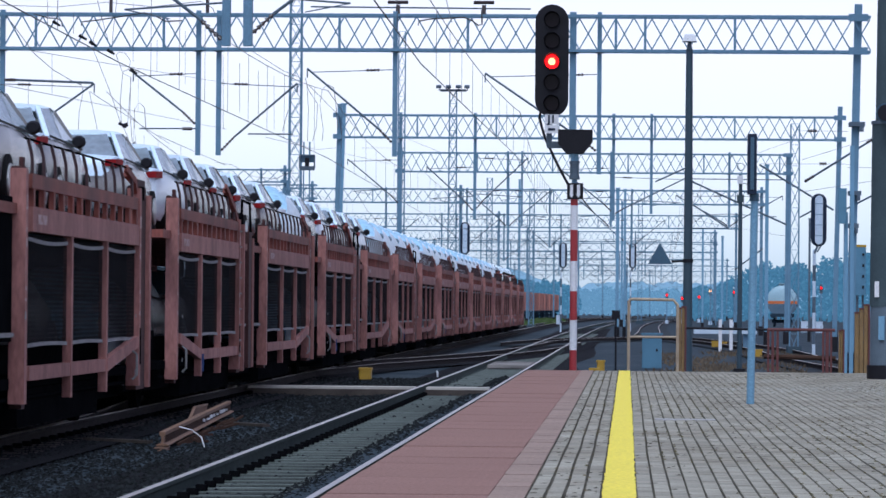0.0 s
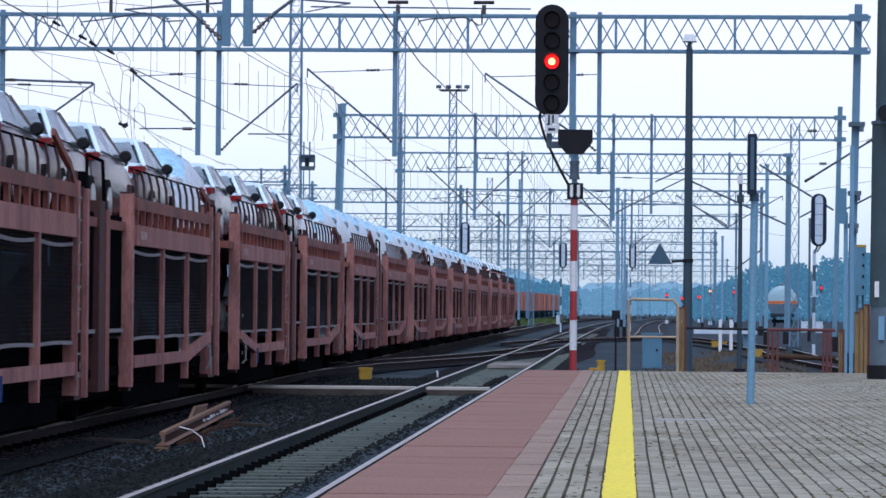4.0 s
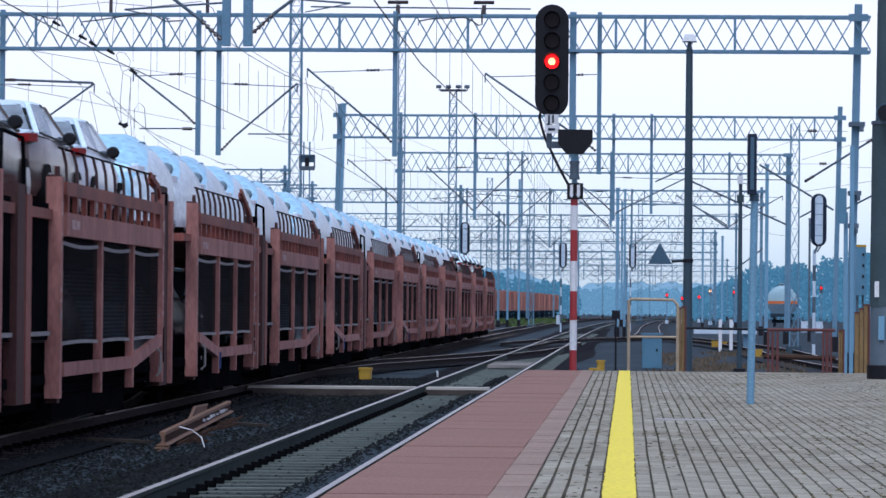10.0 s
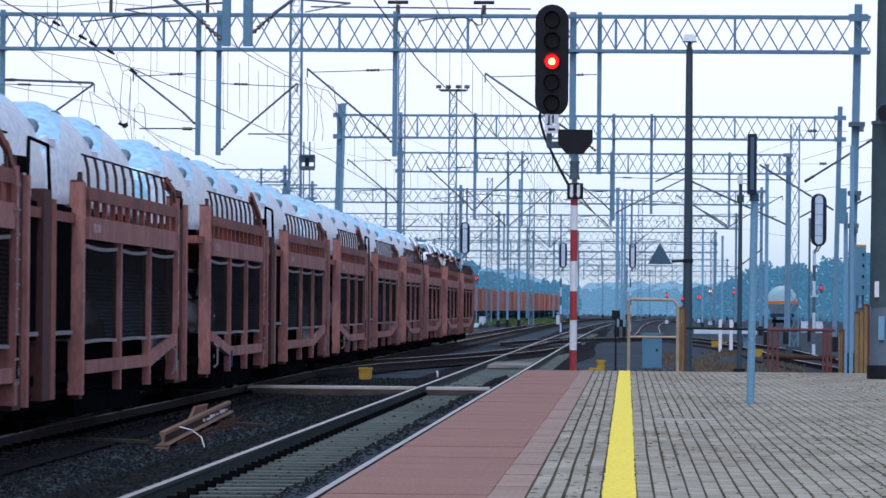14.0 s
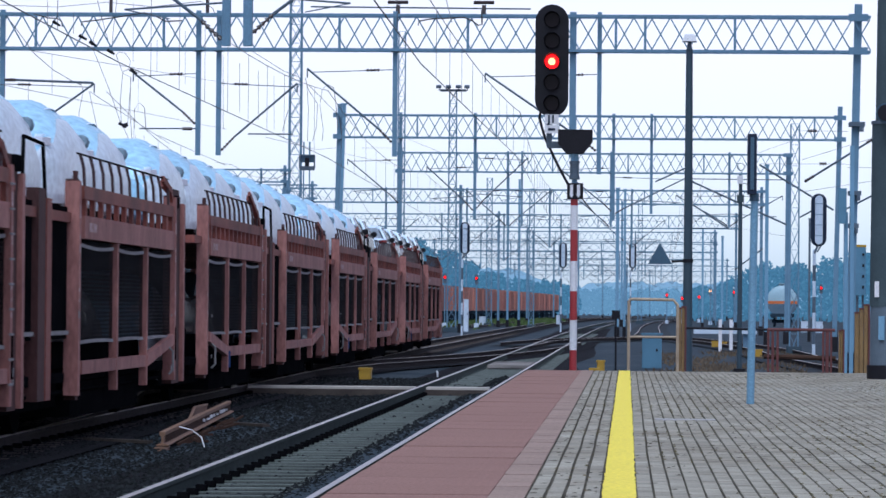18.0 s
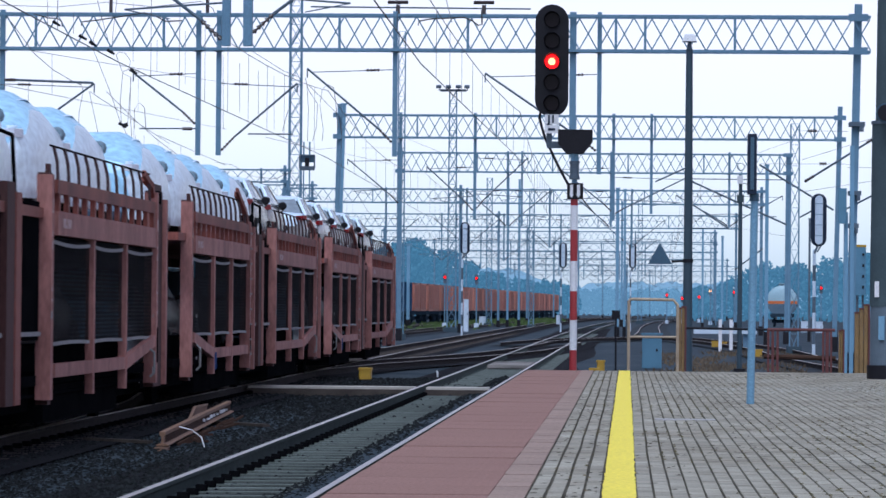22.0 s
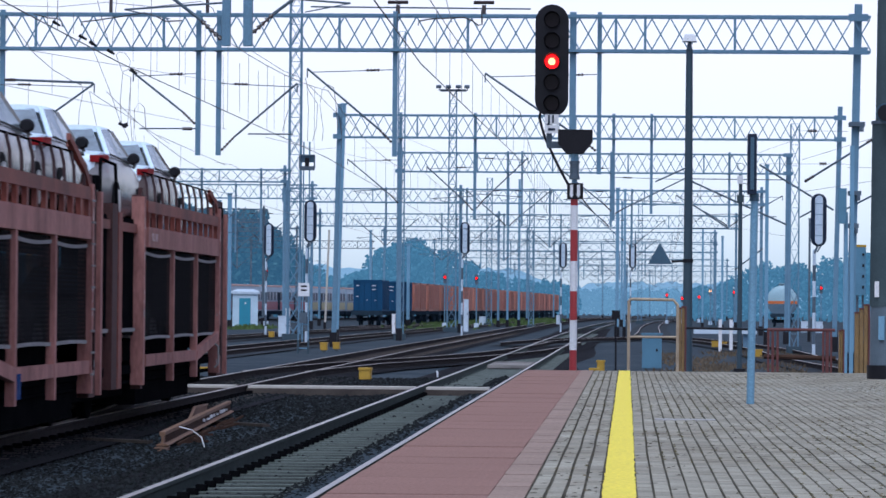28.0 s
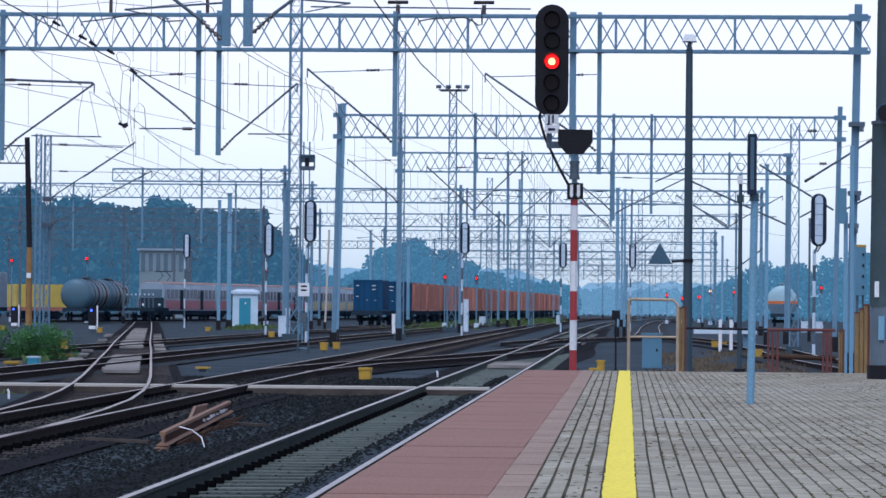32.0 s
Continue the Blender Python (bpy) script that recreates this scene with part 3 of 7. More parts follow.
        grit.add([(x - s, y - s * 3, 0.001), (x + s, y - s * 2, 0.001), (x + s, y + s * 3, 0.001), (x - s, y + s * 2, 0.001), (x, y, 0.004)], [(0, 1, 4), (1, 2, 4), (2, 3, 4), (3, 0, 4)])
    part("litter", litter, LITTER, base, "dark dry leaf litter on the bricks")["kind"] = "stuff"
    part("grit", grit, GRIT, base, "pale grit strewn on the bricks")["kind"] = "stuff"
    # a pale inset kerb across the bricks
    part("inset_kerb", Form().box(0.28, 0.87, 34.2, 34.55, -0.03, 0.006, 0.003), CONCRETE, base, "pale concrete inset strip")
    part("platform_behind", Form().box(-1.7, 13, -13.9, 17.55, -0.03, -0.004), BRICK, base)


platform()


def crossing_board():
    """The pale cable board that lies across the tracks."""
    b = thing("cable_crossing_board", "long pale board laid across the tracks over cables", "board", at=pose(0, 0, 0))
    for x0, x1 in ((-12.6, -9.25), (-9.05, -7.8), (-7.5, -4.2), (-3.96, -2.72)):
        part("board", Form().box(x0, x1, 69.2, 70.0, RAIL - 0.12, RAIL - 0.015), PALE_TIMBER, b)
        part("board_edge", Form().box(x0, x1, 68.95, 69.196, SOIL - 0.05, RAIL - 0.06), TIMBER, b)


crossing_board()


# ---- near signal ----
def oval(w, h, n=10):
    """Outline of an upright plate with round ends, w wide and h high, about its middle."""
    r = w / 2
    top = [(r * math.cos(a), h / 2 - r + r * math.sin(a)) for a in [math.pi * i / n for i in range(n + 1)]]
    return top + [(-x, -z) for x, z in top]


def plate(ring, x, y0, y1, z):
    f = Form()
    n = len(ring)
    p = [(x + u, y0, z + w) for u, w in ring] + [(x + u, y1, z + w) for u, w in ring]
    return f.add(p, [tuple(range(n)), tuple(reversed(range(n, 2 * n)))] + [(i, n + i, n + (i + 1) % n, (i + 1) % n) for i in range(n)])


def bars(parent, x, y, z, w, h, rows, mat=BLACK):
    """Writing that cannot be read: dark bars on a plate that faces the platform."""
    for k in range(rows):
        zz = z + h * (0.5 - (k + 0.5) / rows)
        part("writing", Form().box(x - w * 0.35, x + w * 0.3, y - 0.004, y, zz - h * 0.22 / rows, zz + h * 0.22 / rows), mat, parent)


def text(body, size, mat, parent, at, label):
    cu = bpy.data.curves.new("lettering", "FONT")
    cu.body, cu.size, cu.extrude, cu.align_x, cu.align_y = body, size, 0.002, "CENTER", "CENTER"
    cu.offset = size * 0.03
    tmp = bpy.data.objects.new("lettering", cu)
    scene.collection.objects.link(tmp)
    me = bpy.data.meshes.new_from_object(tmp.evaluated_get(bpy.context.evaluated_depsgraph_get()))
    bpy.data.objects.remove(tmp)
    me.materials.clear()
    return part("lettering", me, mat, parent, label, at)


def main_signal():
    y = 63.0
    s = thing("railway_signal", "black five-lamp railway signal showing red on a striped mast", "signal", at=pose(0, 0, 0))
    x = -0.965
    edges = [SOIL, 0.33, 0.87, 1.39, 1.93, 2.49, 2.93, 3.15]
    for i, (a, b) in enumerate(zip(edges, edges[1:])):
        part("mast_band", Form().tube((x, y, a), (x, y, b), 0.066, 14), RED_BAND if i % 2 == 0 else WHITE, s, "red band" if i % 2 == 0 else "white band", smooth=True)
    part("mast_foot", Form().box(x - 0.15, x + 0.15, y - 0.15, y + 0.15, SOIL, SOIL + 0.12, 0.03), CONCRETE, s)
    pl = part("arrow_plate", Form().box(x - 0.13, x + 0.16, y - 0.10, y - 0.075, 3.04, 3.33, 0.004), BLACK, s, "black plate with two white arrows down")
    for u in (-0.05, 0.075):
        part("arrow", Form().box(x + u - 0.027, x + u + 0.027, y - 0.106, y - 0.101, 3.12, 3.30).add(
            [(x + u - 0.045, y - 0.106, 3.13), (x + u + 0.045, y - 0.106, 3.13), (x + u, y - 0.106, 3.07),
             (x + u - 0.045, y - 0.101, 3.13), (x + u + 0.045, y - 0.101, 3.13), (x + u, y - 0.101, 3.07)],
            [(0, 1, 2), (5, 4, 3), (0, 3, 4, 1), (1, 4, 5, 2), (2, 5, 3, 0)]), WHITE, pl)
    part("mast_top", Form().tube((x, y, 3.15), (x, y, 3.42), 0.05, 12), STEEL, s, smooth=True)
    part("mast_clamp", Form().tube((x, y, 3.40), (x, y, 3.50), 0.10, 12, 0.085).tube((x, y, 3.50), (x, y, 3.68), 0.085, 12).tube((x, y, 3.68), (x, y, 3.73), 0.10, 12), STEEL_DARK, s, smooth=True)
    part("mast_neck", Form().tube((x, y, 3.72), (x, y, 3.95), 0.075, 12), MAST_GREY, s, smooth=True)
    # cable box with slanted lower corners
    ring = [(-0.30, 0.19), (-0.30, -0.06), (-0.15, -0.24), (0.15, -0.24), (0.32, -0.03), (0.32, 0.19)]
    part("terminal_box", plate(ring[::-1], x, y - 0.16, y + 0.16, 4.10), BLACK, s)
    # side arm that carries the head
    part("side_arm", Form().bar((x - 0.02, y, 4.02), (x - 0.50, y, 4.02), 0.12, 0.12).bar((x - 0.46, y, 4.0), (x - 0.46, y, 4.45), 0.1, 0.1), STEEL_DARK, s)
    hx, hz = -1.385, 5.53
    head = part("signal_head", plate(oval(0.60, 2.02), hx, y - 0.12, y - 0.02, hz), BLACK, s, "black oval background board", smooth=False)
    part("head_case", plate(oval(0.36, 1.82), hx, y - 0.02, y + 0.22, hz), BLACK, s)
    for k in range(5):
        zz = hz + 0.73 - 0.375 * k
        lamp = part("lamp_hood", Form().loft([[(hx + 0.135 * math.cos(a), y - 0.12, zz + 0.135 * math.sin(a)) for a in [2 * math.pi * i / 20 for i in range(20)]],
                                              [(hx + 0.145 * math.cos(a), y - 0.30 + (0.14 if math.sin(a) < -0.2 else 0), zz + 0.145 * math.sin(a)) for a in [2 * math.pi * i / 20 for i in range(20)]]],
                                             close=False), BLACK, s)
        part("lens", Form().disc((hx, y - 0.135, zz), (0, 1, 0), 0.125, 0.024, 20), RED_LAMP if k == 2 else LENS, lamp, "glowing red lens" if k == 2 else "")
        if k == 2:
            part("lamp_core", Form().disc((hx, y - 0.155, zz), (0, 1, 0), 0.064, 0.012, 18), RED_CORE, lamp, "bright lamp core")
    p1 = part("number_plate", Form().box(hx - 0.12, hx + 0.13, y - 0.16, y - 0.145, 4.38, 4.56, 0.003), WHITE, s, "white plate")
    text("J1", 0.19, NAVY, p1, Matrix.Translation((hx + 0.005, y - 0.164, 4.47)) @ Matrix.Rotation(radians(90), 4, "X"), "black letters")
    p2 = part("number_plate", Form().box(hx - 0.12, hx + 0.13, y - 0.16, y - 0.145, 4.22, 4.37, 0.003), WHITE, s, "white plate")
    bars(p2, hx + 0.01, y - 0.161, 4.29, 0.2, 0.1, 1, NAVY)
    part("signal_cable", Form().chain([(hx - 0.18, y + 0.02, 4.75), (hx - 0.22, y + 0.02, 4.5), (hx - 0.12, y + 0.02, 4.15), (hx + 0.12, y + 0.02, 3.65), (hx + 0.30, y + 0.02, 3.32), (x - 0.08, y + 0.02, 3.22)], 0.026), BLACK, s, "thick black cable")
    part("guy_cable", Form().tube((x + 0.1, y, 3.1), (x + 0.36, y + 0.4, 2.8), 0.012), BLACK, s)


main_signal()


# ---- catenary portals, masts and wires ----
def ribbed(f, a, b, r, n=6):
    """A porcelain insulator: a slim core with ribs."""
    a, b = Vector(a), Vector(b)
    f.tube(a, b, r * 0.45, 6)
    for i in range(n):
        c = a.lerp(b, (i + 0.5) / n)
        d = (b - a) * (0.26 / n)
        f.tube(c - d, c + d, r, 8, r * 0.7)
    return f


def bracket(parent, x, y, z, reach, rise, steady=True):
    """A catenary bracket: a slanting tube, a level stay with an insulator, and a steady arm."""
    s = 1 if reach > 0 else -1
    arm = part("bracket_tube", Form().tube((x + s * 0.42, y, z + rise * 0.42 / abs(reach)), (x + reach, y, z + rise), 0.029, 7), STEEL_DARK, parent)
    part("insulator", ribbed(Form(), (x + s * 0.08, y, z), (x + s * 0.42, y, z + rise * 0.42 / abs(reach)), 0.046, 5), INSULATOR, arm)
    st = part("bracket_stay", Form().tube((x + s * 0.06, y, z + rise - 0.02), (x + reach * 0.97, y, z + rise - 0.1), 0.013, 5), STEEL_DARK, parent)
    part("insulator", ribbed(Form(), (x + s * 0.42, y, z + rise - 0.03), (x + s * 0.80, y, z + rise - 0.04), 0.045, 4), INSULATOR, st)
    if steady:
        part("steady_arm", Form().tube((x + s * 0.06, y, z + 0.62), (x + reach * 0.9, y, z + 0.50), 0.018, 5).tube((x + reach * 0.9, y, z + 0.5), (x + reach * 0.5, y, z + 0.35), 0.010, 5), STEEL_DARK, parent)
    part("messenger_hanger", Form().tube((x + reach, y, z + rise), (x + reach, y, z + rise - 0.25), 0.02, 5), STEEL_DARK, arm)


def portal(y, x0, x1, z0, z1, posts, drops, label, apart=False, cell=0.49, mat=STEEL, chord=0.075, deep=0.45, leg=0.20, split=6, uprights=()):
    """A lattice beam across the tracks. posts: x of legs, with lean; drops: (x, lower end, reaches of brackets)."""
    p = thing("catenary_portal", label, "catenary portal", "catenary portals")
    for zz in (z0, z1):
        for yy in (y - deep / 2, y + deep / 2):
            part("chord", Form().bar((x0, yy, zz), (x1, yy, zz), chord * 0.8, chord), mat, p)
    n = max(1, int((x1 - x0) / cell))
    w = (x1 - x0) / n
    h = z1 - z0 - chord
    up = Form().bar((0, 0, 0), (w, 0, h), 0.035, 0.035).mesh("diagonal")
    down = Form().bar((0, 0, h), (w, 0, 0), 0.035, 0.035).mesh("diagonal")
    if apart:
        for i in range(n):
            for k, yy in ((0, y - deep / 2), (1, y + deep / 2)):
                part("diagonal", up if (i + k) % 2 else down, mat, p, at=pose(x0 + i * w, yy, z0 + chord / 2))
    else:
        f = Form()
        for i in range(n):
            for k, yy in ((0, y - deep / 2), (1, y + deep / 2)):
                a, b = (z0, z1) if (i + k) % 2 else (z1, z0)
                f.bar((x0 + i * w, yy, a), (x0 + (i + 1) * w, yy, b), 0.04, 0.04)
        part("lattice", f, mat, p)["kind"] = "stuff"
    for x in uprights or [x0 + i * w for i in range(0, n + 1, split)]:
        part("upright", Form().bar((x, y - deep / 2, z0), (x, y - deep / 2, z1), 0.07, 0.05), mat, p)
    for x, lean, top in posts:
        part("leg", Form().bar((x - lean * 0.0, y, SOIL), (x + lean, y, top), leg, leg), mat, p)
        part("leg_foot", Form().box(x - leg * 0.8, x + leg * 0.8, y - leg * 0.8, y + leg * 0.8, SOIL - 0.1, SOIL + 0.65, 0.03), BLACK, p)
        for zz in (z0 - 0.08, z1 - 0.12):
            part("gusset", Form().box(x + lean * 0.9 - 0.26, x + lean * 0.9 + 0.26, y - deep / 2 - 0.07, y - deep / 2 - 0.04, zz, zz + 0.2), mat, p)
    for d in drops:
        x, low, width, reaches = d
        part("drop_post", Form().bar((x, y, low), (x, y, z1 + 0.12), width, width), mat, p)
        part("post_clamp", Form().box(x - width * 0.9, x + width * 0.9, y - width * 0.9, y + width * 0.9, z0 - 0.06, z0 + 0.05), STEEL_DARK, p)
        for r, z, rise in reaches:
            bracket(p, x, y, z, r, rise, y != 95)
    return p


portal(58, -13.0, 4.4, 8.05, 9.0, [(-13.0, 0.0, 9.2)], [(-6.70, 5.40, 0.135, [(-1.9, 5.5, 1.46)]), (-6.34, 5.40, 0.15, [(1.9, 5.62, 1.42)])],
       "blue-grey lattice portal with two drop posts over the tracks", chord=0.09)
portal(95, -19.5, 6.5, 8.06, 9.0, [(-18.9, 0.0, 9.3), (6.0, 0.18, 9.36)],
       [(-17.12, 5.0, 0.13, [(2.53, 5.29, 1.82)]), (-11.73, 5.17, 0.13, [(-1.79, 6.02, 1.4)]), (-11.17, 5.17, 0.13, [(2.15, 5.3, 1.85)]),
        (-6.35, 5.17, 0.13, [(-2.4, 5.55, 2.0)]), (-1.52, 5.17, 0.18, []), (-0.80, 4.72, 0.12, [(-3.1, 5.35, 2.1)])],
       "blue-grey lattice portal with square drop posts and insulated brackets", apart=True,
       uprights=(-16.17, -12.66, -7.86, -4.37, -0.36, 0.43, 2.85))
YARD_PORTAL = portal(152, -12.6, 9.0, 8.45, 9.42, [(-12.75, 0.2, 9.9), (8.93, 0.2, 9.9)],
       [(-9.9, 5.2, 0.13, [(-2.3, 5.6, 1.9)]), (-6.65, 4.9, 0.13, [(-2.1, 5.3, 1.9), (2.3, 5.4, 2.2)]), (-0.64, 4.9, 0.13, [(-2.4, 5.3, 1.9), (3.2, 5.2, 1.6)]), (1.0, 5.2, 0.12, [])],
       "blue-grey lattice portal with steel legs across the yard", apart=True, split=7)
portal(185, -11.95, 8.45, 8.25, 9.25, [(-12.05, 0.0, 9.6), (8.35, 0.05, 9.3)],
       [(-6.35, 5.4, 0.12, [(-2.2, 5.4, 1.9), (2.3, 5.4, 1.9)]), (-5.6, 5.4, 0.1, []), (-0.9, 5.4, 0.12, [(-2.3, 5.4, 1.9)]), (5.32, 5.4, 0.12, [(-2.8, 5.5, 1.6), (2.8, 5.5, 1.6)])],
       "blue-grey lattice portal with bolted joints across the yard", apart=True, split=8)
rng = random.Random(11)
for y, x0, x1, z0, z1 in ((245, -24.2, 9.6, 8.4, 9.35), (318, -28.3, 10.1, 8.4, 9.55), (384, -27.0, 9.8, 8.4, 9.5), (448, -25.0, 11.5, 8.4, 9.4),
                          (515, -24.0, 13.0, 8.4, 9.4), (590, -22.0, 17.0, 8.4, 9.4), (675, -22.0, 22.0, 8.4, 9.4), (770, -22.0, 30.0, 8.4, 9.4)):
    bend = max(0.0, y - 330) ** 1.5 * 0.0018
    spots = [x0 + 0.3, -16.9 + bend, -11.3 + bend, -5.8 + bend, 0.3 + bend, x1 - 0.3]
    portal(y, x0, x1, z0, z1, [(spots[0], 0, z1 + 0.4), (spots[2] - 0.4, 0, z1 + 0.3), (spots[-1], 0, z1 + 0.3)],
           [(x + rng.uniform(-0.4, 0.4), 5.3, 0.13, [(-2.3, 5.4, 1.9), (2.3, 5.4, 1.9)]) for x in spots[1:-1]],
           "distant blue-grey lattice portal across the yard", cell=0.7 if y < 400 else 1.2, split=9, chord=0.10)
for y, x0, x1, z0, z1, m in ((230, -34.0, -22.2, 9.25, 10.05, STEEL), (270, -62.0, -24.0, 9.4, 10.45, STEEL), (330, -75.0, -34.0, 9.0, 10.2, STEEL_DARK),
                             (395, -80.0, -37.0, 8.9, 9.9, STEEL_DARK), (470, -84.0, -34.0, 8.9, 9.9, STEEL_DARK)):
    ps = [x0 + 0.4, x0 + (x1 - x0) / 3, x1 - 0.4] if y == 270 else [x0 + 0.4] + [x0 + (x1 - x0) * k / 3 for k in (1, 2)] + [x1 - 0.4] if x1 - x0 > 15 else [x1 - 0.4]
    portal(y, x0, x1, z0, z1, [(x, 0, z1 + 0.3) for x in ps], [(x0 + (x1 - x0) * k / 6, 5.2, 0.13, [(-2.2, 5.4, 1.8), (2.2, 5.4, 1.8)]) for k in (1, 3, 5)],
           "distant lattice portal over the freight sidings", cell=0.75, split=9, mat=m, chord=0.09)


def catenary(label, ctr, supports, zc=5.12, zm=6.75, slack=1.0):
    """Contact wire and messenger over one track, with droppers between the supports."""
    c = thing("catenary_wire", label, "overhead wire", "overhead wires")
    hang = Form()
    all_up, all_low = [], []
    for k, (a, b) in enumerate(zip(supports, supports[1:])):
        za, zb = (-0.25, 0.25) if k % 2 else (0.25, -0.25)
        n = 10
        pts, low = [], []
        for i in range(n + 1):
            t = i / n
            y = a + (b - a) * t
            x = ctr(y) + za + (zb - za) * t
            z = zm - 4 * t * (1 - t) * slack * min(1.25, 0.00035 * (b - a) ** 2 + 0.25)
            pts.append((x, y, z))
            low.append((x, y, zc))
            if 0 < i < n:
                hang.tube((x, y, zc), (x, y, z), 0.006, 4)
        all_up += pts if not all_up else pts[1:]
        all_low += [low[0], low[-1]] if not all_low else [low[-1]]
    part("messenger_wire", Form().chain(all_up, 0.009, 4), WIRE, c)
    part("contact_wire", Form().chain(all_low, 0.010, 4), WIRE, c)
    part("dropper_rigging", hang, WIRE, c)["kind"] = "stuff"


SPANS = [-10, 58, 95, 152, 185, 245, 318, 384, 448, 515]
catenary("overhead wire with droppers above the platform track", lambda y: -3.2 + max(0, y - 300) ** 1.6 * 0.0006, SPANS, zm=6.4, slack=0.3)
catenary("overhead wire with droppers above the freight track", lambda y: axis_train(y), SPANS, zm=6.95, slack=0.5)
catenary("overhead wire with droppers above the third track", lambda y: -14.5 + max(0, y - 200) * 0.008, SPANS[2:], zm=6.9)
catenary("overhead wire above the siding beyond the platform", lambda y: 3.0 + max(0, y - 250) ** 1.5 * 0.002, [152, 185, 245, 318, 384], zm=6.7)


def feeder():
    """A bare bus wire on post insulators along the top of the portal."""
    b = thing("feeder_line", "thin bus bar on post insulators above a portal", "overhead wire")
    part("bus_bar", Form().tube((-8.67, 95, 9.24), (-2.68, 95, 9.20), 0.022, 6), STEEL_DARK, b)
    for x in (-6.29, -3.95):
        part("insulator", Form().tube((x, 95, 9.0), (x, 95, 9.28 + 0.02), 0.06, 8), INSULATOR, b)
        part("insulator_wing", Form().tube((x - 0.28, 95, 9.28 + 0.09), (x + 0.28, 95, 9.28 + 0.09), 0.05, 6), INSULATOR, b)
    for x in (-14.15, -11.50):
        part("insulator", Form().tube((x, 95, 9.04), (x, 95, 9.42), 0.05, 8), INSULATOR, b)


feeder()


YARD_WIRES = thing("wire_rigging", "thin dark catenary wires, droppers and looped jumpers over the yard", "overhead wire", "overhead wires")


def strung(pts, r, name):
    part(name, Form().chain(pts, r, 4), WIRE, YARD_WIRES)


for pts in ([(-13.76, 80.0, 6.91), (-17.32, 150.0, 10.66)],
            [(-14.47, 80.0, 6.13), (-17.31, 150.0, 8.67)],
            [(-16.27, 90.0, 5.83), (-22.93, 150.0, 8.12)],
            [(-14.72, 95.0, 6.90), (-19.74, 150.0, 8.02)],
            [(-17.18, 110.0, 6.31), (-19.73, 150.0, 6.97), (-21.46, 185.0, 7.29)],
            [(-13.49, 100.0, 5.95), (-15.40, 120.0, 6.58), (-17.29, 150.0, 7.11)],
            [(-12.68, 70.0, 7.10), (-13.18, 80.0, 7.92), (-14.25, 95.0, 9.34), (-13.01, 95.0, 9.22), (-11.69, 95.0, 9.37), (-11.36, 95.0, 9.19), (-11.25, 95.0, 8.95)],
            [(-14.22, 80.0, 7.56), (-15.40, 90.0, 7.57), (-15.71, 95.0, 7.47), (-15.16, 95.0, 7.16), (-14.96, 95.0, 7.08)],
            [(-10.28, 95.0, 8.03), (-9.43, 95.0, 7.50), (-8.96, 95.0, 7.31)],
            [(-17.78, 150.0, 7.25), (-17.05, 150.0, 7.14), (-17.14, 160.0, 7.00), (-16.60, 165.0, 7.09), (-16.27, 170.0, 7.69)],
            [(-11.43, 110.0, 6.40), (-13.39, 150.0, 7.81), (-13.38, 160.0, 8.35)],
            [(-13.66, 165.0, 8.36), (-12.95, 190.0, 8.87)],
            [(-12.59, 165.0, 8.58), (-12.32, 185.0, 9.50)],
            [(-4.19, 80.0, 8.12), (-4.26, 84.0, 7.93)],
            [(5.13, 140.0, 7.32), (7.39, 160.0, 8.78)],
            [(6.92, 140.0, 7.08), (7.90, 110.0, 6.57)],
            [(6.93, 140.0, 5.80), (8.62, 120.0, 5.56)],
            [(8.09, 130.0, 6.37), (8.47, 120.0, 5.97)],
            [(6.80, 140.0, 8.23), (7.46, 120.0, 7.20)],
            [(5.24, 140.0, 6.91), (7.57, 120.0, 6.08)],
            [(-11.72, 185.0, 10.01), (-10.72, 200.0, 9.94)],
            [(3.39, 185.0, 5.78), (8.58, 185.0, 4.93)]):
    strung(pts, 0.009, "span_wire")
for pts in ([(-14.10, 85.0, 7.17), (-14.09, 85.0, 6.24)],
            [(-16.90, 120.0, 9.22), (-16.89, 120.0, 7.78)],
            [(-17.62, 150.0, 10.64), (-17.60, 150.0, 8.69)],
            [(-15.54, 90.0, 6.80), (-15.53, 90.0, 5.72)],
            [(-11.40, 80.0, 8.03), (-11.39, 80.0, 6.66)],
            [(-12.87, 95.0, 8.33), (-12.87, 95.0, 7.43)],
            [(-12.10, 95.0, 8.56), (-12.09, 95.0, 7.10)],
            [(-13.39, 80.0, 8.09), (-13.38, 80.0, 7.50)],
            [(-12.78, 80.0, 7.80), (-12.78, 80.0, 7.31)],
            [(-8.93, 80.0, 6.65), (-8.92, 80.0, 5.53)],
            [(-9.08, 78.0, 6.70), (-9.06, 78.0, 5.05)],
            [(-8.92, 84.0, 6.75), (-8.91, 84.0, 5.57)],
            [(-8.95, 88.0, 6.88), (-8.93, 88.0, 5.55)],
            [(-15.40, 120.0, 6.58), (-15.40, 120.0, 6.05)],
            [(-15.29, 110.0, 6.43), (-15.28, 110.0, 5.68)],
            [(-15.56, 110.0, 6.43), (-15.55, 110.0, 5.77)]):
    strung(pts, 0.006, "dropper_wire")
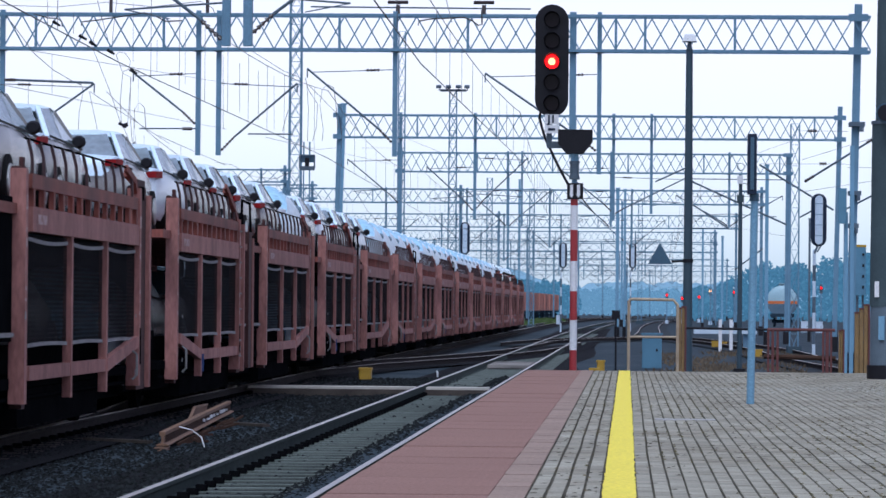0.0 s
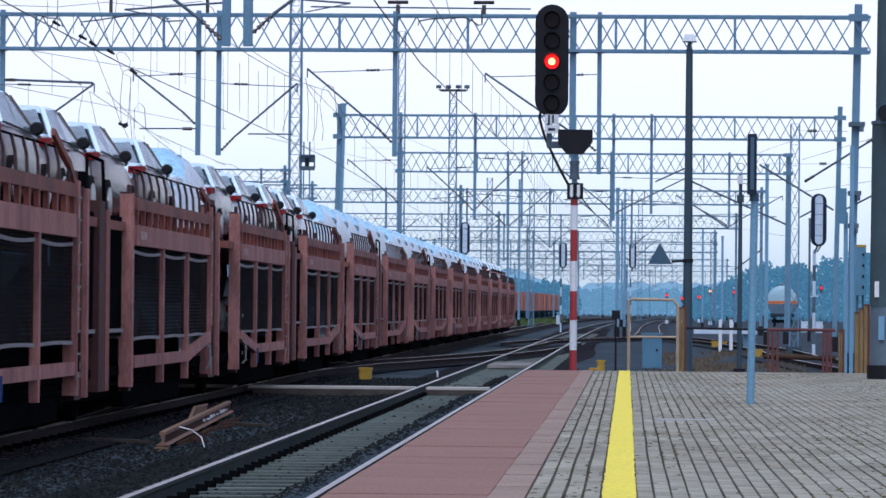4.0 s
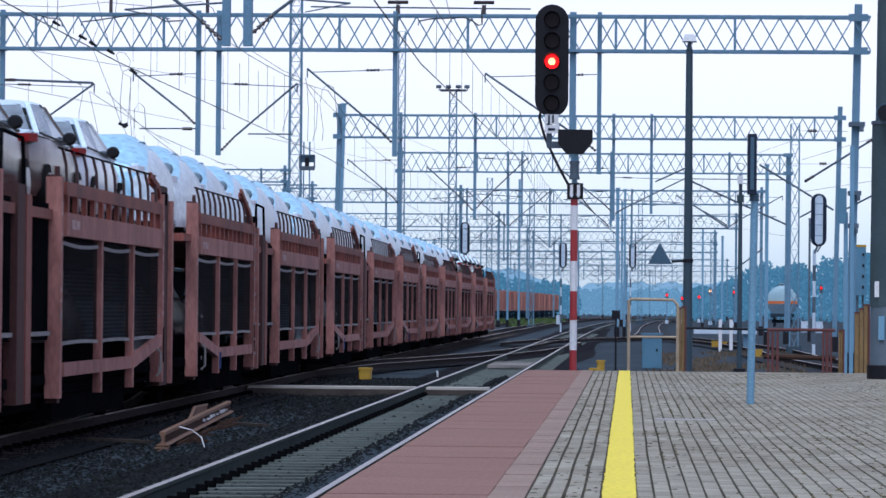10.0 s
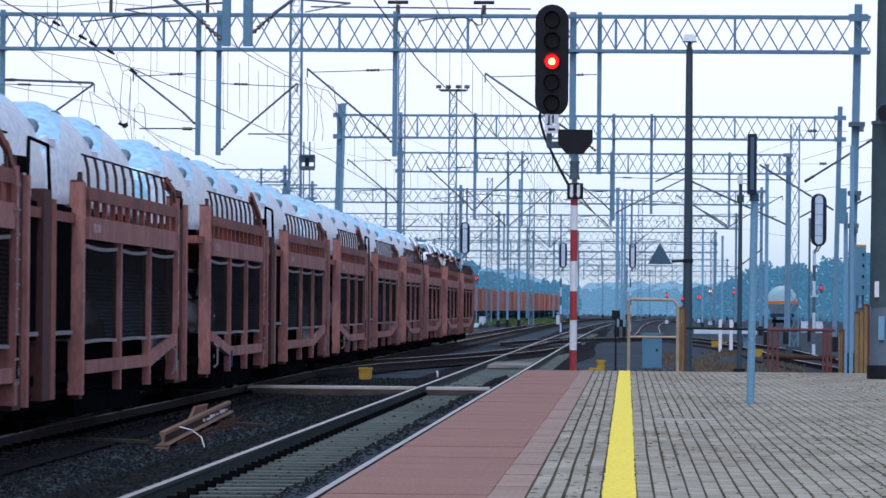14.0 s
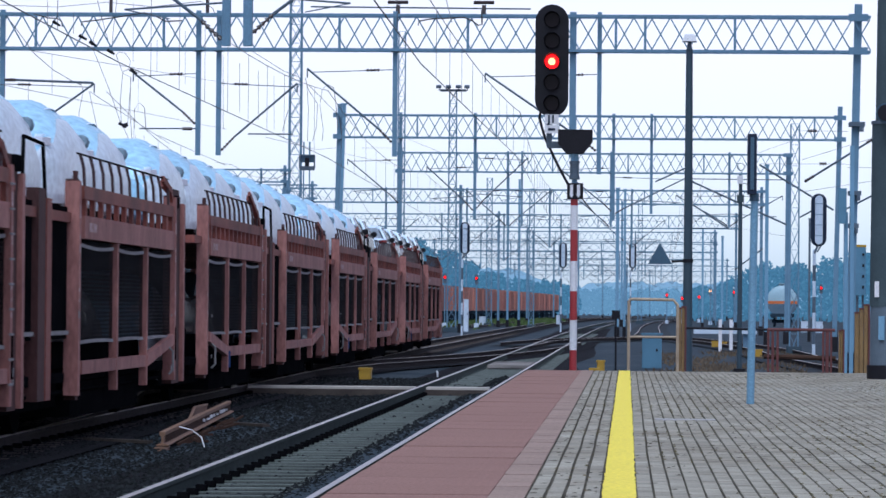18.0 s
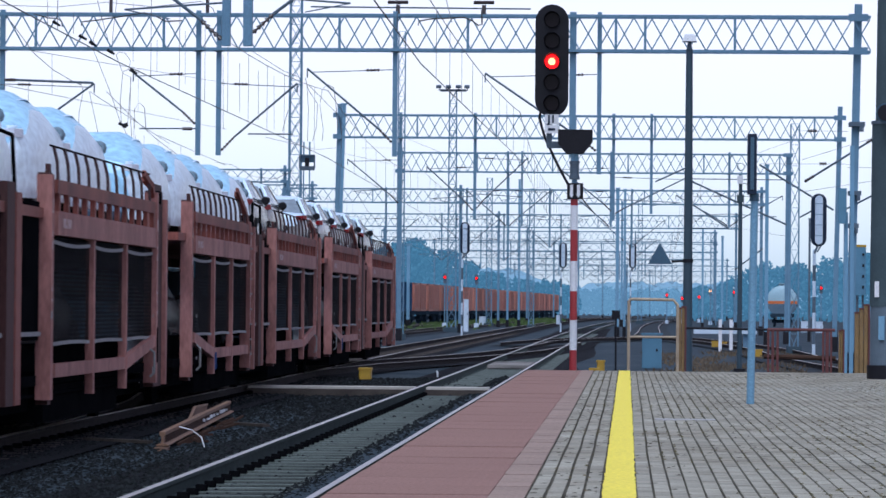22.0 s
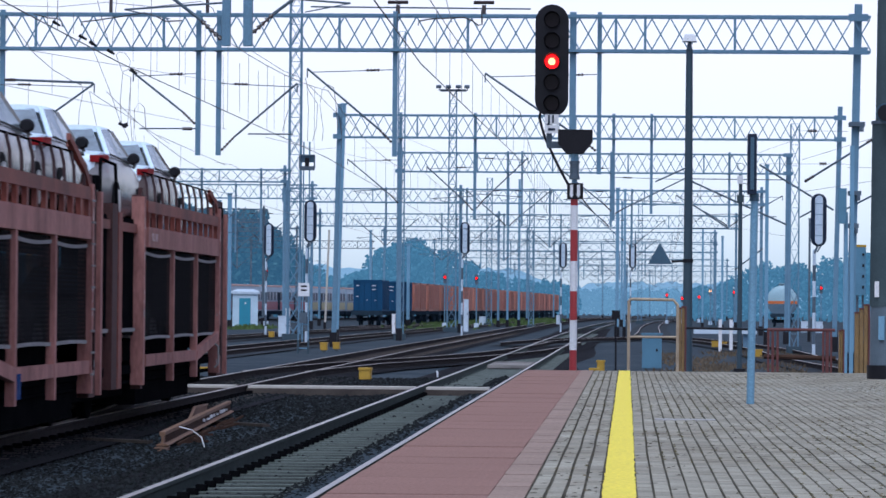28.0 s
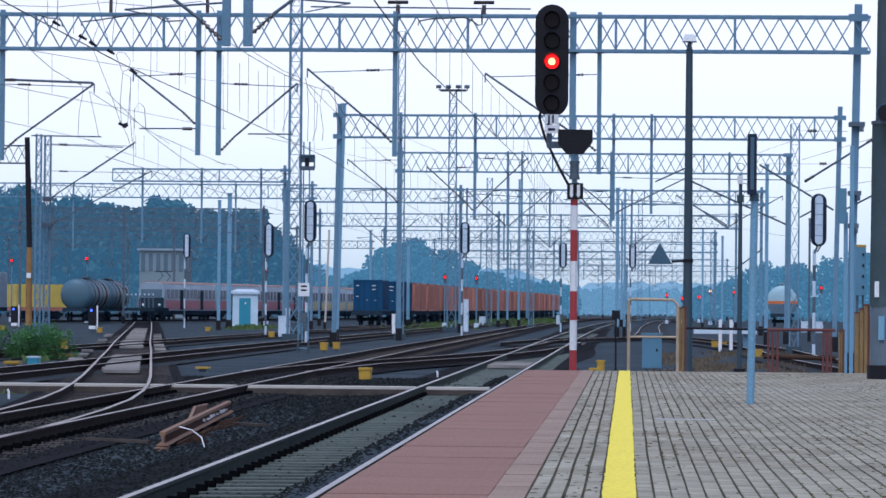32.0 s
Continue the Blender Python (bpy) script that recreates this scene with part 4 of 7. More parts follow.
for pts in ([(-14.53, 95.0, 9.40), (-14.32, 95.0, 8.63), (-14.13, 95.0, 7.98)],
            [(-14.71, 95.0, 8.24), (-14.23, 95.0, 7.09), (-13.85, 95.0, 6.04)],
            [(-14.00, 95.0, 7.91), (-13.81, 95.0, 7.40), (-13.87, 95.0, 6.63), (-13.83, 95.0, 6.01)],
            [(-13.81, 95.0, 7.40), (-13.58, 95.0, 7.29), (-13.62, 95.0, 6.63), (-13.66, 95.0, 6.04)],
            [(-14.00, 95.0, 7.89), (-13.90, 95.0, 7.98), (-13.74, 95.0, 7.94), (-13.60, 95.0, 7.74), (-13.64, 95.0, 7.52), (-13.80, 95.0, 7.43)],
            [(-13.59, 95.0, 7.29), (-13.60, 95.0, 6.32), (-13.53, 95.0, 5.52)],
            [(-13.47, 95.0, 5.89), (-13.48, 95.0, 6.40), (-13.35, 95.0, 6.60), (-13.20, 95.0, 6.47), (-13.16, 95.0, 5.89)],
            [(-13.99, 95.0, 9.41), (-14.09, 95.0, 8.48), (-14.11, 95.0, 7.98)],
            [(-14.40, 95.0, 8.94), (-14.63, 95.0, 8.32), (-14.55, 95.0, 8.01)],
            [(-14.96, 95.0, 7.11), (-14.89, 95.0, 6.90), (-15.00, 95.0, 6.31), (-15.02, 95.0, 5.69)],
            [(-14.72, 95.0, 6.88), (-14.45, 95.0, 5.66)],
            [(-8.81, 95.0, 7.31), (-8.71, 95.0, 6.96), (-8.46, 95.0, 6.58), (-8.49, 95.0, 5.96), (-8.59, 95.0, 5.58)],
            [(-8.76, 95.0, 7.11), (-8.71, 95.0, 6.42), (-8.73, 95.0, 5.57)],
            [(-8.39, 95.0, 6.62), (-8.34, 95.0, 6.99), (-8.19, 95.0, 7.12), (-8.03, 95.0, 7.04), (-7.97, 95.0, 6.66), (-7.90, 95.0, 5.92)],
            [(-8.40, 95.0, 6.58), (-8.30, 95.0, 5.89), (-8.33, 95.0, 5.58)],
            [(-9.41, 95.0, 5.85), (-9.32, 95.0, 6.22), (-9.17, 95.0, 6.65)],
            [(-8.73, 95.0, 7.12), (-7.87, 95.0, 6.27), (-7.79, 95.0, 5.73)],
            [(-13.80, 95.0, 5.98), (-13.67, 95.0, 5.70), (-13.56, 95.0, 5.36)]):
    strung(pts, 0.009, "jumper_wire")
for pts in ([(-14.90, 94.6, 8.66), (-14.87, 94.6, 8.77), (-14.50, 94.6, 8.81), (-13.85, 94.6, 8.91), (-13.18, 94.6, 9.02), (-12.87, 94.6, 8.94), (-12.59, 94.6, 8.79), (-12.15, 94.6, 8.81)],
            [(-5.71, 94.6, 8.70), (-5.70, 94.6, 8.82), (-5.41, 94.6, 8.88), (-5.10, 94.6, 8.90), (-4.46, 94.6, 8.93), (-4.24, 94.6, 8.84), (-4.09, 94.6, 8.72), (-3.98, 94.6, 8.74), (-3.99, 94.6, 9.13)],
            [(-16.20, 94.6, 8.98), (-15.81, 94.6, 8.87), (-15.58, 94.6, 8.86), (-15.44, 94.6, 8.78), (-15.42, 94.6, 8.63)]):
    strung(pts, 0.022, "feeder_cable")
for x, y, z in ((-15.58, 94.6, 8.72), (-14.85, 94.6, 8.34), (-14.57, 94.6, 8.17), (-14.08, 94.6, 7.95), (-13.74, 94.6, 5.96), (-13.46, 94.6, 7.42)):
    part("wire_clamp", Form().tube((x - 0.1, y, z + 0.06), (x + 0.1, y, z - 0.06), 0.05, 8, 0.03), BLACK, YARD_WIRES)


def jumpers():
    """Stays, a strut and bent jumper cables between the drop posts."""
    j = thing("jumper_set", "dark stays, strut and looped jumper cables below the portal", "overhead wire", "overhead wires")
    for a, b, r in (((-13.34, 95, 5.89), (-11.76, 95, 5.90), 0.02), ((-16.31, 95, 5.68), (-14.38, 95, 5.66), 0.02), ((-25.19, 150, 7.96), (-21.76, 150, 7.86), 0.022), ((-10.36, 95, 5.76), (-9.12, 95, 5.76), 0.02)):
        part("stay", Form().tube(a, b, r, 6), STEEL_DARK, j)
    part("strut", Form().tube((-21.24, 150, 8.08), (-23.47, 150, 6.56), 0.034, 7), STEEL_DARK, j)
    for a, b in (((-12.15, 95, 5.89), (-11.89, 95, 5.89)), ((-24.53, 150, 7.97), (-24.18, 150, 7.94))):
        part("insulator", Form().tube(a, b, 0.045, 8), INSULATOR, j)
    part("wire_clamp", Form().disc((-13.73, 95, 5.98), (1, 0, 0.3), 0.055, 0.16, 8), BLACK, j)
    part("stay", Form().tube((-16.75, 95.0, 7.20), (-14.62, 95.0, 7.13), 0.034, 7), STEEL_DARK, j)
    part("insulator", ribbed(Form(), (-17.14, 95.0, 7.20), (-16.75, 95.0, 7.20), 0.06), INSULATOR, j)


jumpers()


def lattice_mast(x, y, h, w, label, lamps=False, mat=STEEL, taper=1.0):
    m = thing("lattice_mast", label, "lattice mast", "lattice masts")
    f = Form()
    steps = int(h / (w * (1.5 if w > 0.4 else 2.4)))
    k0 = 0.07 if w > 0.4 else 0.042
    for k in range(steps):
        a, b = h * k / steps, h * (k + 1) / steps
        wa, wb = (w / 2 * (1 - (1 - taper) * q / h) for q in (a, b))
        f.bar((-wa, -wa, a), (wb, -wb, b), k0 / 2, k0 / 2).bar((wa, -wa, a), (-wb, -wb, b), k0 / 2, k0 / 2)
        f.bar((-wa, wa, a), (wb, wb, b), k0 / 2, k0 / 2).bar((-wb, -wb, b), (wb, -wb, b), k0 / 2, k0 / 2)
    part("bracing", f, mat, m)["kind"] = "stuff"
    for sx in (-1, 1):
        for sy in (-1, 1):
            part("corner_angle", Form().bar((sx * w / 2, sy * w / 2, 0), (sx * w / 2 * taper, sy * w / 2 * taper, h), k0, k0), mat, m)
    part("mast_foot", Form().box(-w * 0.9, w * 0.9, -w * 0.9, w * 0.9, -0.2, 0.35, 0.05), POLE_DARK, m)
    if lamps:
        part("lamp_platform", Form().box(-w * 1.5, w * 1.5, -w, w, h - 0.05, h + 0.05), STEEL_DARK, m)
        for u in (-1.3, -0.4, 0.5, 1.3):
            part("floodlight", Form().bar((u * w * 1.25, -w * 0.6, h + 0.30), (u * w * 1.25, -w * 1.3, h + 0.16), 0.36, 0.14).bar((u * w * 1.25, 0, h), (u * w * 1.25, -w * 0.7, h + 0.26), 0.06, 0.06), STEEL_DARK, m)
    m.matrix_basis = pose(x, y, SOIL)


lattice_mast(-17.17, 180, 23.0, 0.62, "tall grey lattice lighting mast in the yard", taper=0.9)
lattice_mast(-12.54, 250, 17.3, 0.62, "grey lattice lighting mast with floodlights on top", lamps=True, taper=0.8)
lattice_mast(-12.20, 188, 16.6, 0.36, "slim grey lattice mast beside a portal leg")
lattice_mast(6.63, 140, 9.2, 0.34, "grey lattice mast beyond the platform")
lattice_mast(-25.75, 152, 9.2, 0.22, "grey lattice mast by the sidings")
lattice_mast(-25.52, 153, 9.2, 0.26, "grey lattice mast by the sidings")
lattice_mast(-8.21, 300, 12.0, 0.42, "distant slim lattice mast")
lattice_mast(1.49, 420, 15.0, 0.5, "distant slim lattice mast")
lattice_mast(-13.03, 330, 14.0, 0.5, "distant slim lattice mast")
lattice_mast(8.06, 330, 9.0, 0.5, "distant slim lattice mast")


def long_brackets():
    """Long brackets that reach over the sidings from the slim lattice masts."""
    b = thing("catenary_bracket", "long dark catenary bracket tubes over the sidings", "bracket", "brackets")
    part("mount", Form().box(-25.66, -25.25, 152.4, 153.0, 5.6, 5.76, 0.02).box(-25.66, -25.25, 152.4, 153.0, 4.47, 4.63, 0.02), STEEL_DARK, b)
    bracket(b, -25.38, 152.5, 5.68, 3.7, 2.45)
    bracket(b, -25.38, 152.7, 4.55, 4.5, 2.4)
    for a, d, r in (((9.74, 140.0, 7.93), (7.02, 140.0, 6.20), 0.045),
                    ((5.22, 140.0, 6.87), (8.17, 140.0, 5.08), 0.040),
                    ((2.73, 150.0, 6.54), (6.76, 150.0, 4.73), 0.040),
                    ((2.78, 152.0, 5.63), (4.37, 152.0, 4.59), 0.035),
                    ((1.18, 152.0, 6.60), (2.52, 152.0, 7.22), 0.035),
                    ((7.90, 130.0, 4.76), (9.35, 130.0, 5.52), 0.035),
                    ((2.73, 150.0, 6.66), (6.75, 150.0, 6.64), 0.022),
                    ((2.78, 152.0, 4.60), (4.37, 152.0, 4.61), 0.020),
                    ((6.83, 140.0, 4.78), (7.38, 140.0, 5.08), 0.035),
                    ((5.63, 185.0, 3.18), (7.11, 185.0, 4.32), 0.040)):
        part("bracket_tube", Form().tube(a, d, r, 7), STEEL_DARK, YARD_PORTAL)
    for a, d in (((7.37, 139.9, 6.43), (7.01, 139.9, 6.20)),
                 ((7.13, 139.9, 8.22), (7.49, 139.9, 8.23)),
                 ((7.59, 139.9, 6.92), (7.88, 139.9, 6.92)),
                 ((9.46, 139.9, 7.77), (9.73, 139.9, 7.92))):
        part("insulator", ribbed(Form(), a, d, 0.075, 4), INSULATOR, YARD_PORTAL)


long_brackets()


def steel_pole(x, y, h, w, label, mat=MAST_GREY, lean=0.0, foot=True, z=SOIL):
    p = thing("steel_pole", label, "pole", "poles of the yard")
    part("shaft", Form().bar((0, 0, 0), (lean, 0, h), w, w), mat, p)
    part("cap", Form().box(lean - w * 0.7, lean + w * 0.7, -w * 0.7, w * 0.7, h - 0.04, h + 0.03), mat, p)
    if foot:
        part("pole_foot", Form().box(-w * 0.75, w * 0.75, -w * 0.75, w * 0.75, -0.1, 0.7, 0.03), BLACK, p)
    p.matrix_basis = pose(x, y, z)
    return p


def crate(x, y, z, label):
    """A small switch cage hung on a mast."""
    c = thing("switch_cage", label, "switch box")
    part("cage_back", Form().box(-0.34, 0.34, 0.05, 0.09, 0.28, 0.6), SLATE, c)
    part("cage_frame", Form().bar((-0.36, 0, 0), (0.36, 0, 0), 0.1, 0.2).bar((-0.36, 0, 0.62), (0.36, 0, 0.62), 0.06, 0.06).bar((-0.35, 0, 0), (-0.35, 0, 0.62), 0.07, 0.07).bar((0.35, 0, 0), (0.35, 0, 0.62), 0.07, 0.07), STEEL_DARK, c)
    part("switch", Form().box(-0.1, 0.1, -0.08, 0.08, 0.1, 0.5, 0.02), BLACK, c)
    part("hanger", Form().bar((-0.16, 0, 0.6), (-0.16, 0, 1.25), 0.07, 0.07).bar((0.12, 0, 0.6), (0.12, 0, 1.25), 0.07, 0.07).bar((-0.16, 0, -8.2), (-0.16, 0, 0), 0.06, 0.06).bar((0.12, 0, -8.2), (0.12, 0, 0), 0.06, 0.06), STEEL, c)
    c.matrix_basis = pose(x, y, z)


steel_pole(-13.64, 164, 11.3, 0.20, "grey-blue steel catenary mast", lean=0.28)
steel_pole(-29.25, 250, 9.3, 0.22, "slim grey steel mast by the sidings")
steel_pole(-29.88, 262, 10.2, 0.30, "stout grey steel mast by the sidings")
steel_pole(-24.24, 330, 9.0, 0.22, "distant slim grey steel mast")
steel_pole(-18.78, 300, 7.2, 0.26, "distant slim grey steel mast")
steel_pole(-20.74, 240, 7.0, 0.13, "pale leaning timber pole in the yard", mat=PALE_TIMBER, lean=0.25)
steel_pole(6.91, 175, 9.0, 0.17, "slim grey steel mast beyond the platform")
steel_pole(8.63, 190, 10.2, 0.2, "slim grey steel mast beyond the platform")
steel_pole(10.33, 200, 7.0, 0.12, "slim dark mast beyond the platform", mat=STEEL_DARK)
steel_pole(7.01, 260, 7.2, 0.16, "distant slim grey steel mast")
steel_pole(6.20, 290, 8.5, 0.16, "distant slim grey steel mast")
steel_pole(-0.56, 350, 12.5, 0.22, "distant slim grey steel mast")
steel_pole(-0.61, 210, 9.0, 0.2, "grey steel mast in the yard")
steel_pole(-0.17, 212, 9.0, 0.14, "grey steel mast in the yard")
steel_pole(-9.90, 320, 13.5, 0.2, "distant slim grey steel mast")
steel_pole(-10.93, 320, 13.6, 0.2, "distant slim grey steel mast")
crate(-15.17, 165, 7.60, "dark switch cage hung on thin struts")


def tarred_pole(x, y):
    p = thing("wooden_pole", "black tarred pole with an ochre foot beside the sidings", "pole")
    part("shaft", Form().tube((0, 0, 5.1), (-0.2, 0, 11.6), 0.17, 10, 0.15), BLACK, p)
    part("painted_foot", Form().tube((0, 0, 0.4), (0, 0, 5.1), 0.2, 10, 0.17), POLE_RUST, p, "ochre painted lower part")
    part("concrete_base", Form().tube((0, 0, -0.1), (0, 0, 0.5), 0.25, 10), POLE_DARK, p)
    part("pole_number", Form().box(-0.12, 0.14, -0.24, -0.2, 3.3, 3.6), WHITE, p, "small white plate")
    p.matrix_basis = pose(x, y, SOIL)


tarred_pole(-35.23, 205)
portal(206, -47.0, -35.64, 9.41, 10.45, [(-44.5, 0, 11.0)], [], "dark lattice cross-beam on a tarred pole", mat=STEEL_DARK, cell=0.5)


def lamp_post(x, y, h):
    """A tall tapered concrete post with a small pale lamp head."""
    p = thing("street_lamp", "dark concrete lamp post with a small pale lamp head", "lamp post")
    part("post", Form().tube((0, 0, 0), (0, 0, h - 0.25), 0.115, 14, 0.075), POLE_DARK, p, smooth=True)
    part("post_tip", Form().tube((0, 0, h - 0.25), (0, 0, h - 0.08), 0.07, 10, 0.04), STEEL_DARK, p)
    part("lamp_head", Form().loft([[(sx * 0.16, sy * 0.2, h - 0.08) for sx, sy in ((-1, -1), (1, -1), (1, 1), (-1, 1))],
                                   [(sx * 0.12, sy * 0.18, h + 0.06) for sx, sy in ((-1, -1), (1, -1), (1, 1), (-1, 1))],
                                   [(sx * 0.08, sy * 0.12, h + 0.09) for sx, sy in ((-1, -1), (1, -1), (1, 1), (-1, 1))]]), WHITE, p, "pale square lamp head")
    tri = part("triangle_sign", plate([(-0.27, -0.22), (0.27, -0.22), (0.0, 0.26)], -0.62, 0.04, 0.07, 2.30 - SOIL), SLATE, p, "slate blue triangular sign seen from behind")
    part("sign_arm", Form().bar((-0.36, 0.06, 2.14 - SOIL), (0, 0.06, 2.16 - SOIL), 0.04, 0.05).tube((0, 0, 2.12 - SOIL), (0, 0, 2.20 - SOIL), 0.125, 12), BLACK, tri, "black arm and clamp")
    p.matrix_basis = pose(x, y, SOIL)


lamp_post(1.34, 78, 7.11 - SOIL)


def platform_pole():
    """The slim pale sign post on the platform, its narrow panel seen edge-on."""
    p = thing("sign_post", "slim pale blue sign post with a narrow dark panel", "sign post")
    x, y = 1.42, 40.4
    part("post", Form().tube((0, 0, 0), (0.035, 0, 2.44), 0.044, 16), MAST_GREY, p, smooth=True)
    part("panel", Form().box(-0.050, 0.052, -0.14, 0.14, 2.41, 3.1, 0.01), NAVY, p, "dark narrow sign panel edge")
    part("panel_channel", Form().box(-0.022, 0.020, -0.152, -0.142, 2.46, 3.06), SLATE, p, "slate blue inner channel")
    part("post_collar", Form().tube((0.03, 0, 2.33), (0.03, 0, 2.42), 0.055, 14), SLATE, p)
    p.matrix_basis = pose(x, y, 0)


platform_pole()


def corner_post():
    """The stout concrete mast at the platform's far side, which carries the near portal."""
    p = thing("concrete_mast", "stout dark grey concrete mast with a loudspeaker and small plates", "mast")
    x, y = 4.11, 56.0
    part("shaft", Form().tube((0, 0, 0), (0.04, 0, 9.2), 0.23, 20, 0.17), POLE_CONCRETE, p, smooth=True)
    part("mast_sleeve", Form().tube((0, 0, 0), (0.01, 0, 1.15), 0.262, 20, 0.255), SLEEVE, p, "blue-grey sleeve", smooth=True)
    part("mast_foot", Form().tube((0, 0, 0), (0, 0, 0.22), 0.30, 20), BLACK, p, "black foot", smooth=True)
    part("plate", Form().box(-0.14, -0.04, -0.285, -0.255, 0.62, 1.0, 0.01), MAST_GREY, p, "pale plate")
    part("plate", Form().box(-0.20, -0.13, -0.245, -0.225, 1.3, 1.55, 0.005), WHITE, p, "small white plate")
    sp = part("loudspeaker", Form().tube((-0.07, -0.62, 4.20), (0.0, -0.2, 4.25), 0.155, 18, 0.08), SLATE, p, "grey horn loudspeaker", smooth=True)
    part("loudspeaker_mouth", Form().disc((-0.07, -0.63, 4.20), (0, 1, 0), 0.13, 0.02, 18), BLACK, sp)
    part("lower_casing", Form().tube((0, 0, 1.15), (0.02, 0, 4.05), 0.262, 20, 0.258), POLE_CONCRETE, p, "thicker lower casing", smooth=True)
    part("casing_rim", Form().tube((0.02, 0, 4.05), (0.02, 0, 4.10), 0.275, 20), STEEL_DARK, p, smooth=True)
    p.matrix_basis = pose(x, y, 0)


corner_post()


def leg_clamps():
    """Dark collars and a junction box on the portal leg beyond the platform."""
    c = thing("mast_clamps", "dark steel collars and brackets on a portal leg", "clamp")
    for x, z, w in ((6.15, 6.11, 0.21), (6.10, 4.25, 0.17), (6.06, 3.37, 0.15)):
        part("collar", Form().box(x - w, x + w, 94.7, 95.2, z - 0.06, z + 0.06, 0.02).box(x + 0.05, x + w * 0.8, 94.6, 94.9, z - 0.2, z - 0.06), STEEL_DARK, c)


leg_clamps()


def far_right_mast():
    """The pale steel mast with cabinets at the portal beyond the platform."""
    p = thing("equipment_mast", "pale blue steel mast carrying a narrow cabinet", "mast")
    part("mast", Form().bar((0, 0, 0), (0, 0, 4.3), 0.10, 0.2), MAST_GREY, p)
    part("mast", Form().bar((0.15, 0, 0), (0.15, 0, 6.0), 0.10, 0.2), MAST_GREY, p)
    part("narrow_box", Form().box(-0.22, 0.0, -0.3, -0.16, 4.0, 4.9, 0.02), BLUE_GREY, p)
    p.matrix_basis = pose(5.57, 90, SOIL)
    c = thing("tall_cabinet", "tall blue-grey cabinet with a yellow top edge", "cabinet")
    zb, zt = 1.54 - SOIL, 2.96 - SOIL
    part("cabinet_body", Form().box(-0.09, 0.22, -0.2, 0.2, zb, zt, 0.02), BLUE_GREY, c)
    part("cabinet_top", Form().box(-0.1, 0.23, -0.21, 0.21, zt + 0.002, zt + 0.07), YELLOW_BOX, c, "yellow top edge")
    part("cabinet_leg", Form().box(-0.05, 0.02, 0.0, 0.1, 0.0, zb + 0.05), STEEL_DARK, c)
    part("cabinet_leg", Form().box(0.12, 0.18, 0.0, 0.1, 0.0, zb + 0.05), STEEL_DARK, c)
    for k in range(4):
        part("handle", Form().box(0.11, 0.17, -0.225, -0.202, zb + 0.2 + 0.32 * k, zb + 0.28 + 0.32 * k), BLACK, c)
    c.matrix_basis = pose(6.80, 104, SOIL)


far_right_mast()


# ---- signals seen from behind, and far signals ----
def back_signal(x, y, zc, label, h=1.9, w=0.56, foot=SOIL):
    s = thing("railway_signal", label, "signal", "signals of the yard")
    part("background_board", plate(oval(w, h), 0, 0.0, 0.04, zc), NAVY, s, "dark oval board")
    part("lamp_case", plate(oval(w * 0.48, h * 0.92), 0, -0.22, -0.002, zc), SIGNAL_BACK, s, "pale lamp case")
    for k in range(4):
        part("case_hinge", Form().box(-w * 0.25, w * 0.25, -0.235, -0.222, zc + h * (0.3 - 0.2 * k), zc + h * (0.3 - 0.2 * k) + 0.02), STEEL, s)
    part("bracket", Form().bar((0, 0.0, zc - h / 2 + 0.1), (-0.15, 0, zc - h / 2 - 0.25), 0.08, 0.08).bar((0.12, 0.0, zc - h / 2 + 0.1), (-0.05, 0, zc - h / 2 - 0.2), 0.05, 0.05), STEEL_DARK, s)
    top = zc - h / 2 - 0.1
    n = 7
    for k in range(n):
        a, b = foot + (top - foot) * k / n, foot + (top - foot) * (k + 1) / n
        part("mast_band", Form().tube((-0.15, 0.02, a), (-0.15, 0.02, b), 0.06, 8), STEEL_DARK if k % 2 else SIGNAL_BACK, s)
    s.matrix_basis = pose(x, y, 0)


for px, y, z in ((-14.26, 157, 4.90), (-20.23, 197, 4.80), (-34.10, 270, 5.69),
                 (-9.52, 205, 5.14), (-4.77, 260, 5.02), (0.39, 268, 5.14),
                 (6.83, 126, 4.32)):
    back_signal(px, y, z, "signal with a dark oval board seen from behind")


def lit_signal(x, y, zc, lamp, label):
    s = thing("railway_signal", label, "signal", "lit signals of the yard")
    # board in blue-grey instead of black, haze put into its colour
    part("background_board", plate(oval(0.30, 0.9), 0, 0.0, 0.1, zc), STEEL_DARK, s)
    l = part("lamp_hood", Form().disc((0, -0.05, zc + 0.1), (0, 1, 0), 0.13, 0.09, 12), BLACK, s)
    part("lens", Form().disc((0, -0.11, zc + 0.1), (0, 1, 0), 0.10 * y / 330, 0.02, 12), lamp, l, "glowing lens")
    part("mast", Form().tube((0, 0.05, SOIL), (0, 0.05, zc - 0.45), 0.06, 8), STEEL, s)
    part("mast_box", Form().box(-0.2, 0.2, -0.2, 0.2, SOIL, SOIL + 0.45, 0.03), SIGNAL_BACK, s)
    s.matrix_basis = pose(x, y, 0)


for x, y, z in ((-51.21, 330, 5.31), (-31.00, 300, 3.97), (-15.63, 300, 3.56),
                (-12.91, 300, 3.49), (-1.10, 380, 3.21), (4.73, 420, 2.67),
                (7.17, 460, 2.40), (9.79, 480, 2.71), (11.53, 380, 2.89),
                (18.15, 330, 3.09), (-60.16, 340, 5.21)):
    lit_signal(x, y, z, RED_LAMP, "distant railway signal showing red on a pale mast")
lit_signal(9.44, 400, 3.09, AMBER_LAMP, "distant railway signal showing amber")


